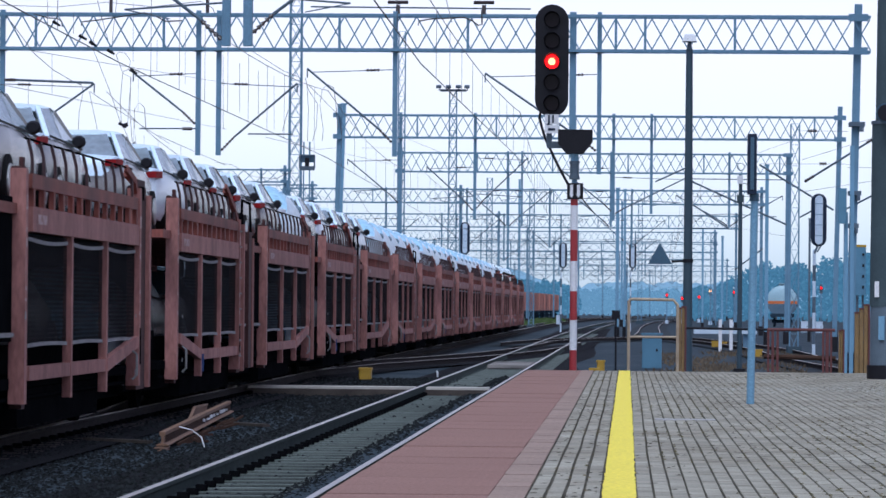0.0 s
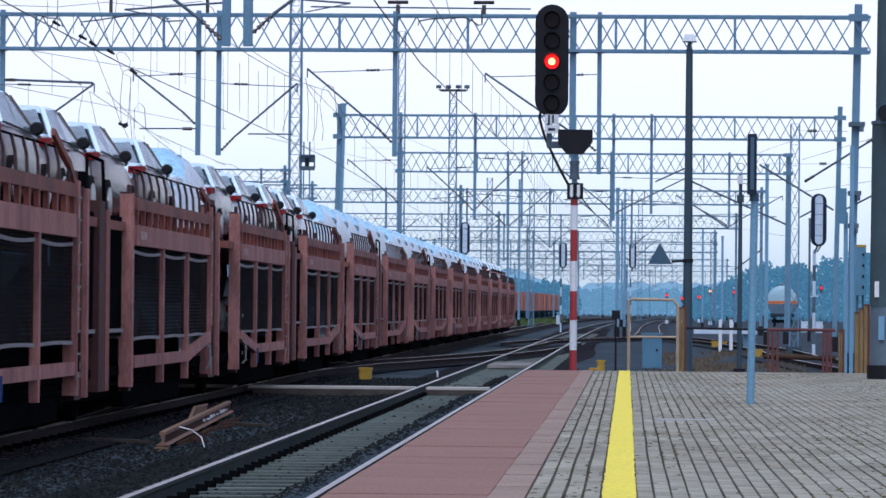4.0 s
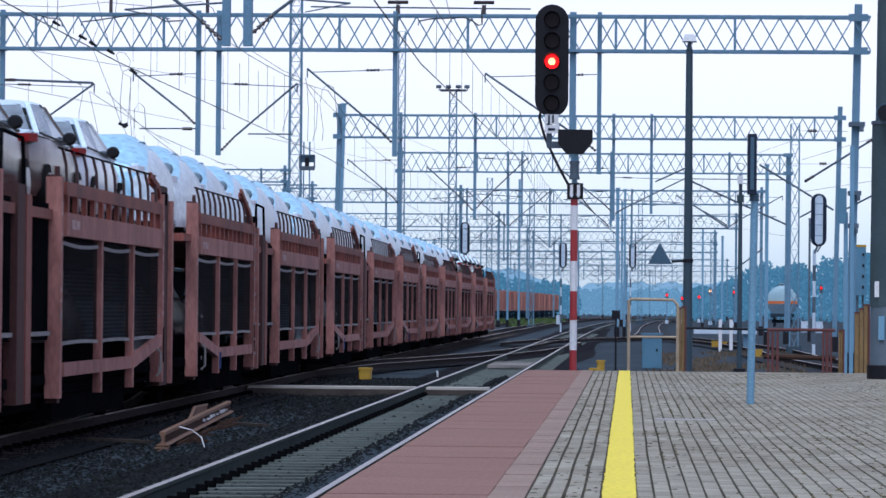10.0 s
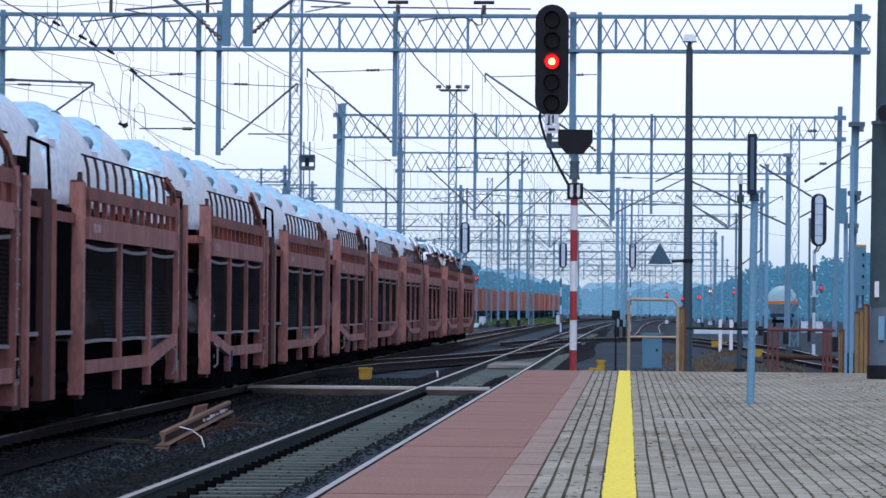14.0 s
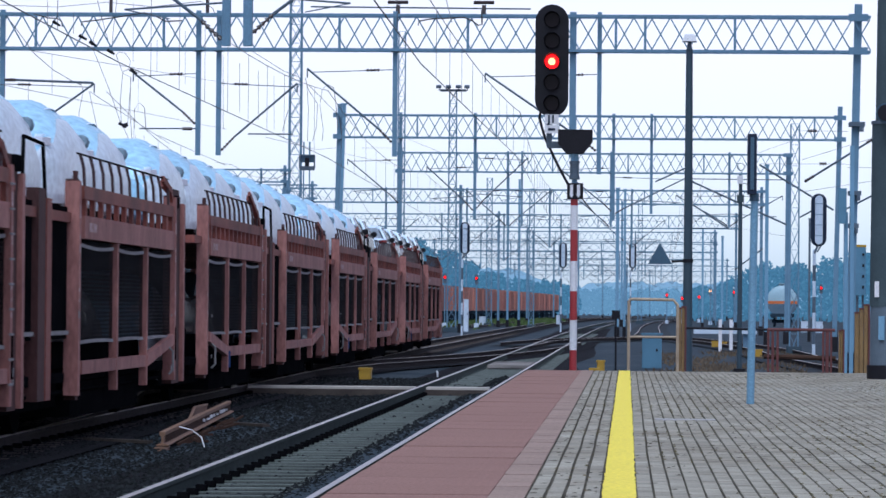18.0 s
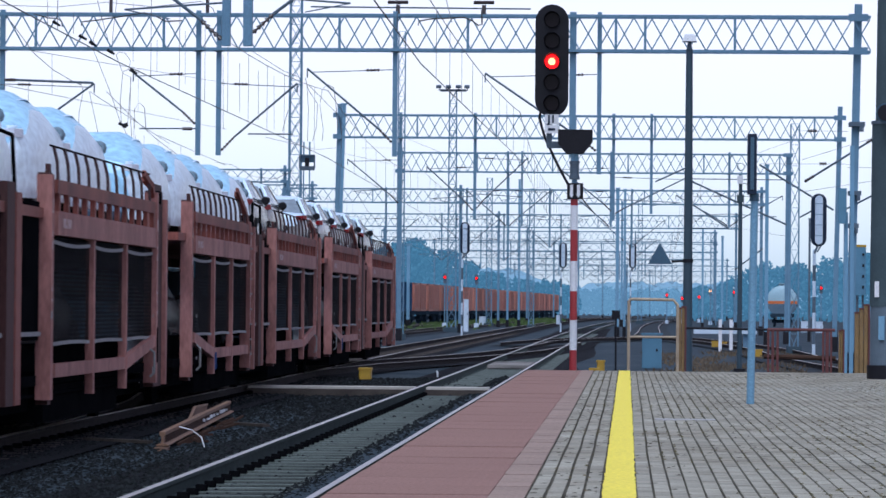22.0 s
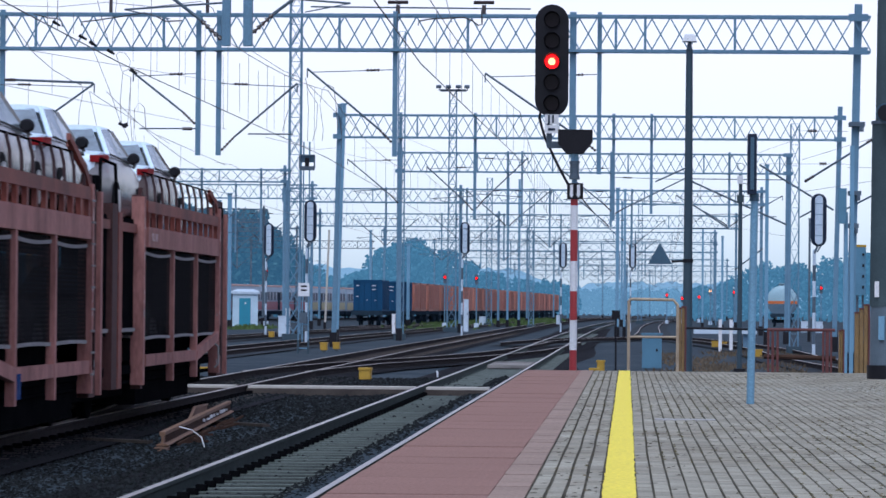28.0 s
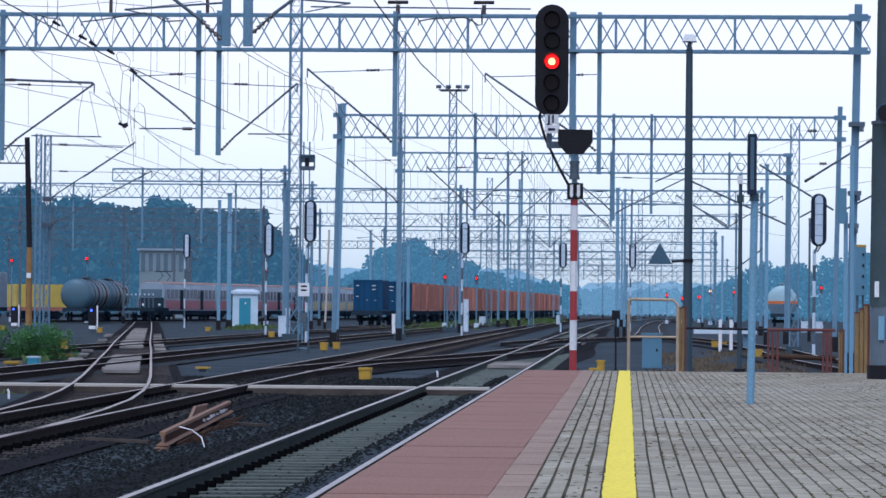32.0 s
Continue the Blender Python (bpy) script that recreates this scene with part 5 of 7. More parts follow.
def dwarf_signal(x, y):
    s = thing("dwarf_signal", "small dark dwarf signal with a blue lamp by the sidings", "signal")
    part("case", Form().box(-0.25, 0.2, -0.15, 0.15, 0.5, 1.6, 0.05), BLACK, s)
    part("lens", Form().disc((-0.05, -0.17, 1.4), (0, 1, 0), 0.075, 0.03, 10), BLUE_LAMP, s)
    part("bracket", Form().bar((0.3, 0, 0.2), (0.3, 0, 1.7), 0.08, 0.08).box(-0.2, 0.2, -0.2, 0.2, 0.25, 0.45), WHITE, s)
    part("foot", Form().box(-0.15, 0.15, -0.1, 0.1, 0, 0.3), STEEL_DARK, s)
    s.matrix_basis = pose(x, y, SOIL)


dwarf_signal(-32.98, 215)
dwarf_signal(-42.23, 240)


# ---- small yard furniture ----
def point_box(x, y, w, h, label="yellow point machine box beside the track"):
    b = thing("point_box", label, "point box", "yellow boxes by the tracks")
    part("box_body", Form().box(-w / 2, w / 2, -0.2, 0.2, 0.08, h, 0.03), YELLOW_BOX, b)
    part("lid", Form().box(-w / 2 - 0.02, w / 2 + 0.02, -0.22, 0.22, h, h + 0.05, 0.03), YELLOW_BOX, b)
    part("foot", Form().box(-w * 0.3, w * 0.3, -0.1, 0.1, -0.05, 0.08), STEEL_DARK, b)
    b.matrix_basis = pose(x, y, SOIL)


for x, y, w, h in ((-6.12, 82, 0.28, 0.30), (-11.78, 136, 0.27, 0.33), (-11.62, 140, 0.27, 0.30), (-19.32, 190, 0.3, 0.34),
                   (-21.67, 134, 0.3, 0.36), (-40.36, 225, 0.32, 0.34), (-31.76, 210, 0.3, 0.34), (-27.62, 230, 0.32, 0.3)):
    point_box(x, y, w, h)
for x, y, w, h in ((-0.82, 88, 0.22, 0.24), (-0.68, 92, 0.20, 0.38), (4.77, 128, 0.3, 0.3), (4.03, 160, 0.36, 0.3), (4.47, 162, 0.25, 0.25)):
    point_box(x, y, w, h, "yellow point machine box beyond the platform end")


for x, y, w, h in ((-21.20, 131.3, 0.25, 0.42), (-18.10, 112.5, 0.38, 0.12), (-17.22, 97.6, 0.42, 0.12), (-11.36, 93.6, 0.34, 0.08)):
    point_box(x, y, w, h, "low yellow track box among the ballast")


def teal_box(x, y):
    b = thing("cable_box", "small teal cable box beside the shrubs", "cable box")
    part("box_body", Form().box(-0.17, 0.17, -0.15, 0.15, 0.0, 0.24, 0.02), TEAL, b)
    part("lid", Form().box(-0.19, 0.19, -0.17, 0.17, 0.24, 0.28, 0.02), SIGNAL_BACK, b, "pale lid")
    b.matrix_basis = pose(x, y, SOIL)


teal_box(-16.97, 99.7)


def hut(x, y):
    h = thing("relay_hut", "small white relay hut with a teal door", "hut")
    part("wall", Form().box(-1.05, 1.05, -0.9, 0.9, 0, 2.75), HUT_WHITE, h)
    part("roof", Form().loft([[(sx * 1.2, sy * 1.05, 2.75) for sx, sy in ((-1, -1), (1, -1), (1, 1), (-1, 1))],
                              [(sx * 1.2, sy * 1.05, 2.95) for sx, sy in ((-1, -1), (1, -1), (1, 1), (-1, 1))],
                              [(sx * 0.7, sy * 0.6, 3.15) for sx, sy in ((-1, -1), (1, -1), (1, 1), (-1, 1))]]), SIGNAL_BACK, h, "pale blue flat roof")
    d = part("door", Form().box(-0.5, 0.45, -0.95, -0.902, 0.05, 2.4), TEAL, h, "teal door")
    part("door_lamp", Form().box(-0.05, 0.08, -0.97, -0.952, 1.9, 2.05), WHITE, d)
    part("plinth", Form().box(-1.1, 1.1, -0.95, 0.95, -0.15, 0.05), CONCRETE, h)
    h.matrix_basis = pose(x, y, SOIL, rz=6)


hut(-31.71, 290)


def cabinet(x, y, w, h, label, mat=SIGNAL_BACK):
    c = thing("trackside_cabinet", label, "cabinet", "trackside cabinets")
    part("cabinet_body", Form().box(-w / 2, w / 2, -0.2, 0.2, 0.1, h, 0.02), mat, c)
    part("cabinet_lid", Form().box(-w / 2 - 0.03, w / 2 + 0.03, -0.23, 0.23, h, h + 0.05, 0.02), mat, c)
    part("cabinet_foot", Form().box(-w / 2 + 0.02, w / 2 - 0.02, -0.18, 0.18, -0.1, 0.1), STEEL_DARK, c)
    part("cabinet_handle", Form().box(w * 0.2, w * 0.3, -0.225, -0.202, h * 0.55, h * 0.62), BLACK, c)
    c.matrix_basis = pose(x, y, SOIL)


cabinet(-18.84, 192, 0.6, 1.2, "white trackside cabinet on the ballast")
cabinet(-18.82, 194, 0.22, 1.6, "slim white cable post beside a cabinet", WHITE)
cabinet(-14.33, 215, 0.2, 1.3, "white cable marker post", WHITE)
cabinet(-13.62, 330, 0.6, 0.9, "white trackside cabinet on the grass")
cabinet(-11.26, 245, 0.34, 2.3, "tall white trackside cabinet")
cabinet(-7.27, 370, 0.4, 1.0, "distant white trackside cabinet")
cabinet(0.71, 100, 0.56, 1.05, "blue-grey trackside cabinet beyond the platform end", BLUE_GREY)
cabinet(13.64, 270, 0.6, 0.9, "white trackside cabinet beyond the platform")
cabinet(14.45, 265, 0.5, 0.9, "white trackside cabinet beyond the platform")


def sign_frame(x, y):
    s = thing("track_sign", "white sign on a tall two-legged frame", "sign")
    for u in (-0.19, 0.19):
        part("leg", Form().bar((u, 0, 0.45), (u, 0, 3.4), 0.05, 0.05), STEEL, s)
        part("dark_leg_foot", Form().bar((u, 0, 0), (u, 0, 0.5), 0.07, 0.07), POLE_DARK, s)
    b = part("sign_board", Form().box(-0.2, 0.22, -0.06, -0.03, 2.15, 2.65, 0.005), WHITE, s, "white board")
    bars(b, 0.02, -0.061, 2.45, 0.34, 0.3, 2)
    part("switch_case", Form().box(-0.14, 0.14, -0.1, 0.1, 1.15, 1.55, 0.02), STEEL_DARK, s)
    part("crosspiece", Form().bar((-0.2, 0, 1.1), (0.2, 0, 1.1), 0.05, 0.05).bar((-0.2, 0, 0.2), (0.2, 0, 0.2), 0.05, 0.05), STEEL, s)
    s.matrix_basis = pose(x, y, SOIL)


sign_frame(-12.13, 131)


def guardrail():
    """The cream tube rail at the end of the platform."""
    g = thing("tube_railing", "cream painted tube railing at the platform end", "railing")
    y = 64.0
    xa, xb = 0.03, 0.92
    part("post", Form().tube((xa, y, SOIL), (xa, y, 1.23), 0.028, 10), SAFETY_CREAM, g, smooth=True)
    part("post", Form().tube((xb, y, SOIL), (xb, y, 1.20 - 0.04), 0.028, 10), SAFETY_CREAM, g, smooth=True)
    part("top_tube", Form().chain([(xa, y, 1.23), (xa + 0.05, y, 1.24 + 0.02), (xb - 0.08, y, 1.24 + 0.01), (xb, y, 1.20 - 0.05)], 0.028, 10), SAFETY_CREAM, g, smooth=True)
    part("mid_tube", Form().tube((xa, y, 0.57), (xb, y, 0.57), 0.024, 10), SAFETY_CREAM, g, smooth=True)
    s = thing("stop_board", "small black board on a thin black post", "sign")
    part("board", Form().box(-0.075, 0.075, -0.02, 0.02, 0, 0.16, 0.005), BLACK, s)
    part("post", Form().tube((0, 0.03, SOIL - 0.89), (0, 0.03, 0.1), 0.018, 8), BLACK, s)
    s.matrix_basis = pose(-0.21, 66, 0.89)


guardrail()


def planks(name, label, x0, x1, y, z1, n, mat, cap, rise=0.02):
    """Upright boards side by side under a cap."""
    t = thing(name, label, "fence post", "posts at the platform end")
    w = (x1 - x0) / n
    for i in range(n):
        part("board", Form().box(x0 + i * w + 0.004, x0 + (i + 1) * w - 0.004, y - 0.06, y + 0.06, SOIL, z1 - rise * (n - 1 - i), 0.01), mat, t)
        part("board_cap", Form().box(x0 + i * w, x0 + (i + 1) * w, y - 0.075, y + 0.075, z1 - rise * (n - 1 - i), z1 + 0.03 - rise * (n - 1 - i)), cap, t, "maroon cap")
    part("edge_board", Form().box(x1, x1 + 0.03, y - 0.08, y + 0.08, SOIL, z1 + 0.03), cap, t)


planks("fence_end", "ochre painted upright boards with a maroon edge", 0.97, 1.10, 67, 1.11, 2, OCHRE, MAROON_RAIL)
planks("fence_end", "ochre painted upright boards stepping up beside the mast", 4.32, 4.58, 67, 1.18, 3, OCHRE, MAROON_RAIL, 0.075)
planks("fence_end", "ochre painted upright boards with a maroon edge", 4.32, 4.41, 72, 0.67, 2, OCHRE, MAROON_RAIL)


def maroon_fence():
    g = thing("metal_gate", "maroon painted tube gate behind the platform", "gate")
    y = 72.0
    ztop, zlow, zmid = 0.68, SOIL, 0.13
    for x, w in ((2.89, 0.022), (2.98, 0.026), (3.08, 0.024), (4.01, 0.022), (4.09, 0.034), (4.17, 0.02)):
        part("gate_post", Form().box(x - w, x + w, y - 0.026, y + 0.026, zlow, ztop), MAROON_RAIL, g)
    part("gate_rail", Form().tube((2.87, y, ztop), (4.25, y, ztop), 0.032, 8), MAROON_RAIL, g)
    part("gate_rail", Form().tube((2.80, y + 0.06, zmid), (4.27, y + 0.06, zmid - 0.03), 0.05, 8), RUST_DARK, g, "rusty cross pipe")
    part("long_rail", Form().tube((1.18, y, ztop + 0.02), (2.87, y, ztop), 0.026, 8), BLACK, g, "black long rail")
    b = thing("barrier", "white buffer stop beam with pale upright blocks", "barrier")
    y = 150.0
    part("beam", Form().box(2.84, 5.54, y - 0.1, y + 0.1, 0.05, 0.27, 0.03), SIGNAL_BACK, b)
    for x in (3.97, 4.43):
        part("block", Form().box(x - 0.07, x + 0.07, y - 0.25, y - 0.11, SOIL, 0.66, 0.02), WHITE, b)
    part("support", Form().box(5.06 - 0.1, 5.06 + 0.1, y + 0.11, y + 0.3, SOIL, 0.32), STEEL, b)


maroon_fence()


def camera_pole(x, y, h):
    """A slim dark pole with a small box and ring brackets near its top."""
    p = thing("equipment_pole", "slim dark pole with a small white box and ring brackets", "pole")
    part("shaft", Form().tube((0, 0, 0), (0, 0, h), 0.075, 10, 0.05), POLE_DARK, p, smooth=True)
    part("box", Form().box(-0.09, 0.07, -0.12, -0.04, h - 0.25, h - 0.02, 0.01), WHITE, p)
    part("ring_bracket", Form().chain([(0.12 * math.sin(a) + 0.1, 0, h - 0.35 + 0.12 * math.cos(a)) for a in [math.pi * i / 6 for i in range(13)]], 0.012, 4), STEEL_DARK, p)
    part("ring_bracket", Form().chain([(0.1 * math.sin(a), 0, h + 0.22 + 0.1 * math.cos(a)) for a in [math.pi * i / 6 for i in range(13)]], 0.012, 4), STEEL_DARK, p)
    part("collar", Form().tube((0, 0, h - 0.75), (0, 0, h - 0.55), 0.1, 10), POLE_CONCRETE, p)
    part("foot", Form().box(-0.16, 0.16, -0.16, 0.16, -0.1, 0.18, 0.02), BLACK, p)
    p.matrix_basis = pose(x, y, SOIL)


camera_pole(3.07, 96, 4.77 - SOIL)


def scrap():
    """Cut rusty rail ends with their clips lying on the ballast."""
    s = thing("scrap_rail", "rusty cut rail pieces with white chalk marks lying on the ballast", "scrap rail")
    a, b = Vector((-5.66, 42.6, SOIL + 0.06)), Vector((-6.2, 54.5, SOIL + 0.12))
    d = (b - a).normalized()
    sd = Vector((d.y, -d.x, 0)).normalized()
    ring = [(-0.036, 0.17), (0.036, 0.17), (0.036, 0.13), (0.014, 0.115), (0.014, 0.03), (0.075, 0.012), (0.075, 0), (-0.075, 0), (-0.075, 0.012), (-0.014, 0.03), (-0.014, 0.115), (-0.036, 0.13)]
    part("rail_piece", Form().loft([[tuple(c + sd * u + Vector((0, 0, w))) for u, w in ring] for c in (a, b)]), RUST, s)
    # dark plate added on the web to paint its shaded side
    part("web_shade", Form().loft([[tuple(c + sd * u + Vector((0, 0, w))) for u, w in ((0.015, 0.03), (0.024, 0.03), (0.024, 0.118), (0.015, 0.118))] for c in (a.lerp(b, 0.02), b)]), RUST_DARK, s, "dark strip painted as the web's shaded side")
    c0, c1, c2 = Vector((-5.95, 47.5, SOIL + 0.07)), Vector((-6.55, 53.0, SOIL + 0.1)), Vector((-6.85, 57.0, SOIL + 0.03))
    part("switch_tongue", Form().loft([[tuple(c + sd * u + Vector((0, 0, w))) for u, w in [(u * 0.6, w * 0.85) for u, w in ring]] for c in (c0, c1, c2)]), RUST, s)
    part("end_block", Form().box(-5.74, -5.60, 42.4, 42.9, SOIL, SOIL + 0.045, 0.02), RUST, s)
    part("white_hose", Form().chain([(-5.66, 44.2, SOIL + 0.24), (-5.5, 44.2, SOIL + 0.2), (-5.34, 43.9, SOIL + 0.12), (-5.24, 43.4, SOIL + 0.02)], 0.009, 5), WHITE, s, "white hose end")
    mk = Form()
    for k in range(8):
        q = a.lerp(b, 0.52 + 0.055 * k) + sd * 0.026
        mk.box(q.x, q.x + 0.02, q.y, q.y + (0.12, 0.3, 0.2, 0.1)[k % 4], q.z + 0.06, q.z + (0.10, 0.085, 0.11)[k % 3])
    part("chalk_marks", mk, WHITE, s, "white chalk marks")
    tk = Form()
    rg = random.Random(8)
    for k in range(26):
        q = a.lerp(b, 0.05 + 0.03 * k) + sd * rg.uniform(0.15, 0.35)
        tk.bar((q.x - 0.06, q.y, SOIL + 0.05), (q.x + 0.06, q.y + 0.2, SOIL + 0.03 + rg.uniform(0, 0.10)), 0.025, 0.03)
    part("spike_litter", tk, RUST_DARK, s)["kind"] = "stuff"
    for a, b in (((-6.9, 44.5, SOIL + 0.06), (-6.0, 44.0, SOIL + 0.05)), ((-6.4, 52.0, SOIL + 0.06), (-5.2, 50.5, SOIL + 0.05))):
        pk = thing("timber_plank", "thin weathered plank lying on the ballast", "plank", "planks on the ballast")
        part("plank", Form().bar(a, b, 0.12, 0.04), TIMBER, pk)


scrap()


def markers():
    for x, y in ((-4.75, 88), (-11.53, 65)):
        m = thing("track_marker", "small white curved marker peg in the ballast", "marker")
        part("peg", Form().chain([(0, 0, -0.05), (0, 0, 0.14), (-0.03, 0, 0.18)], 0.025, 6), WHITE, m)
        m.matrix_basis = pose(x, y, SOIL)


markers()


# same steel as the other portals, coloured dark to imitate backlight
portal(288, -50.0, -29.81, 8.17, 9.06, [(-49.5, 0, 11.5)], [], "lattice cross-beam before the woods, painted dark as if backlit", mat=STEEL_DARK, cell=0.6)
portal(318, -56.0, -32.91, 7.87, 8.65, [(-55.5, 0, 11.5)], [], "lattice cross-beam before the woods, painted dark as if backlit", mat=STEEL_DARK, cell=0.6)


# ---- standing rolling stock ----
def bogie(parent, y, w=0.95, r=0.45):
    for yy in (y - 0.9, y + 0.9):
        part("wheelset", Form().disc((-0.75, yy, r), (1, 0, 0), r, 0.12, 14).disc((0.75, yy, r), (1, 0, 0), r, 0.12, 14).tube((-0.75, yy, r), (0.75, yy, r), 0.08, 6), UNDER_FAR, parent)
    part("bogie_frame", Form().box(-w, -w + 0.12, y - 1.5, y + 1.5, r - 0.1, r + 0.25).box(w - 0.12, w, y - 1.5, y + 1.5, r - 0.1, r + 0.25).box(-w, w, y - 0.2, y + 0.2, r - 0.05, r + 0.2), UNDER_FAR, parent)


def container_wagon(x, y, turn, mats, label):
    w = thing("container_wagon", label, "freight wagon", "container wagons")
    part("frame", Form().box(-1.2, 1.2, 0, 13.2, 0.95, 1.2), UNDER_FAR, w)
    bogie(w, 2.2)
    bogie(w, 11.0)
    part("end_beam", Form().box(-1.3, 1.3, -0.15, 0.0, 0.85, 1.25), UNDER_FAR, w)
    for u in (-0.87, 0.87):
        part("buffer", Form().tube((u, -0.15, 1.05), (u, -0.6, 1.05), 0.09, 8).disc((u, -0.62, 1.05), (0, 1, 0), 0.22, 0.05, 12), UNDER_FAR, w)
    for k, m in enumerate(mats):
        y0 = 0.3 + 6.4 * k
        c = part("container", Form().box(-1.2, 1.2, y0 + 0.05, y0 + 6.05, 1.22, 3.8), m, w)
        ribs = Form()
        for i in range(20):
            ribs.box(1.2, 1.235, y0 + 0.25 + 0.29 * i, y0 + 0.39 + 0.29 * i, 1.36, 3.68)
        part("side_corrugation", ribs, m, c)
        fr = Form()
        for u in (-1.2, 1.1):
            fr.box(u, u + 0.14, y0, y0 + 0.06, 1.2, 3.82)
        fr.box(-1.2, 1.24, y0, y0 + 0.06, 1.2, 1.35).box(-1.2, 1.24, y0, y0 + 0.06, 3.66, 3.82)
        part("corner_frame", fr, m, c)
        d = Form()
        for u in (-0.75, -0.3, 0.3, 0.75):
            d.tube((u, y0 - 0.02, 1.35), (u, y0 - 0.02, 3.66), 0.03, 6)
        part("locking_bars", d, m, c)
        lab = Form()
        for u, zz, ww in ((0.35, 3.3, 0.4), (0.38, 2.98, 0.3), (-0.95, 2.4, 0.2), (0.62, 2.05, 0.15), (-0.1, 2.1, 0.12), (-0.95, 3.3, 0.25)):
            lab.box(u, u + ww, y0 - 0.012, y0 + 0.046, zz, zz + 0.06)
        part("stencil_marks", lab, WHITE, c, "white stencil marks")
    w.matrix_basis = pose(x, y, RAIL, rz=turn)
    return w


def container_row():
    x0, y0, x1, y1 = -21.7, 292.0, -12.0, 600.0
    turn = math.degrees(math.atan2(y1 - y0, x1 - x0)) - 90
    first = container_wagon(x0, y0, turn, (CONT_BLUE,), "flat wagon carrying one blue shipping container")
    container_wagon(x0 + 14.6 * 0.0315, y0 + 14.6, turn, (CONT_BLUE, CONT_BLUE), "flat wagon carrying two blue shipping containers")
    one = container_wagon(x0 + 29.2 * 0.0315, y0 + 29.2, turn, (CONT_ORANGE, CONT_ORANGE), "flat wagon carrying two orange shipping containers")
    for k in range(3, 20):
        copy_thing(one, pose(x0 + 14.6 * k * 0.0315, y0 + 14.6 * k, RAIL, rz=turn))


container_row()


def tank_wagon(x, y, turn, length, r, mat, label, band=None):
    w = thing("tank_wagon", label, "tank wagon", "tank wagons")
    zc = 1.0 + r
    rings = []
    for yy, q in ((-0.12, 0.25), (-0.05, 0.7), (0.1, 0.92), (0.3, 1.0), (length - 0.3, 1.0), (length - 0.1, 0.92), (length + 0.05, 0.7), (length + 0.12, 0.25)):
        rings.append([(r * q * math.cos(2 * math.pi * i / 22), yy, zc + r * q * math.sin(2 * math.pi * i / 22)) for i in range(22)])
    t = part("tank", Form().loft(rings), mat, w, smooth=True)
    for k in range(1, 5):
        part("tank_strap", Form().disc((0, length * k / 5, zc), (0, 1, 0), r + 0.03, 0.14 if k % 2 else 0.7, 22), UNDER_FAR if k % 2 else RUST_DARK, t, smooth=True)
    if band:
        part("stripe", Form().box(-r * 0.97, r * 0.97, -0.13, length - 0.25, zc - 0.28, zc - 0.02), band, t, "orange stripe")
        # thin dark shell added over the lower half to paint its shade
        part("lower_shade_shell", Form().loft([[(r * 1.012 * math.cos(a), yy, zc + r * 1.012 * math.sin(a)) for a in [math.radians(192 + 156 * i / 12) for i in range(13)]] for yy in (-0.14, length - 0.2)]), TANK_SHADE, t, "darker lower half, shade put into its colour")
    part("manhole", Form().tube((0, length / 2, zc + r - 0.1), (0, length / 2, zc + r + 0.25), 0.35, 12), mat, t)
    part("walkway", Form().box(-0.4, 0.4, length * 0.3, length * 0.7, zc + r + 0.1, zc + r + 0.15).tube((0.4, length * 0.3, zc + r + 0.15), (0.4, length * 0.3, zc + r + 0.9), 0.03, 5).tube((0.4, length * 0.7, zc + r + 0.15), (0.4, length * 0.7, zc + r + 0.9), 0.03, 5), STEEL_DARK, w)
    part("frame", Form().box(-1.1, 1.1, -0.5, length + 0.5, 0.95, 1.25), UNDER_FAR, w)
    bogie(w, 1.4)
    bogie(w, length - 1.4)
    for u in (-0.87, 0.87):
        part("buffer", Form().tube((u, -0.5, 1.05), (u, -0.95, 1.05), 0.09, 8).disc((u, -0.97, 1.05), (0, 1, 0), 0.22, 0.05, 12), UNDER_FAR, w)
    w.matrix_basis = pose(x, y, RAIL, rz=turn)


for k in range(2):
    tank_wagon(-50.02, 316 + 13.4 * k, 0.0, 11.6, 1.45, TANK_BLACK, "sooty dark tank wagon standing in the sidings")
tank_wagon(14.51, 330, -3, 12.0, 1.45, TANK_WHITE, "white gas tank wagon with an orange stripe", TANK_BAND)


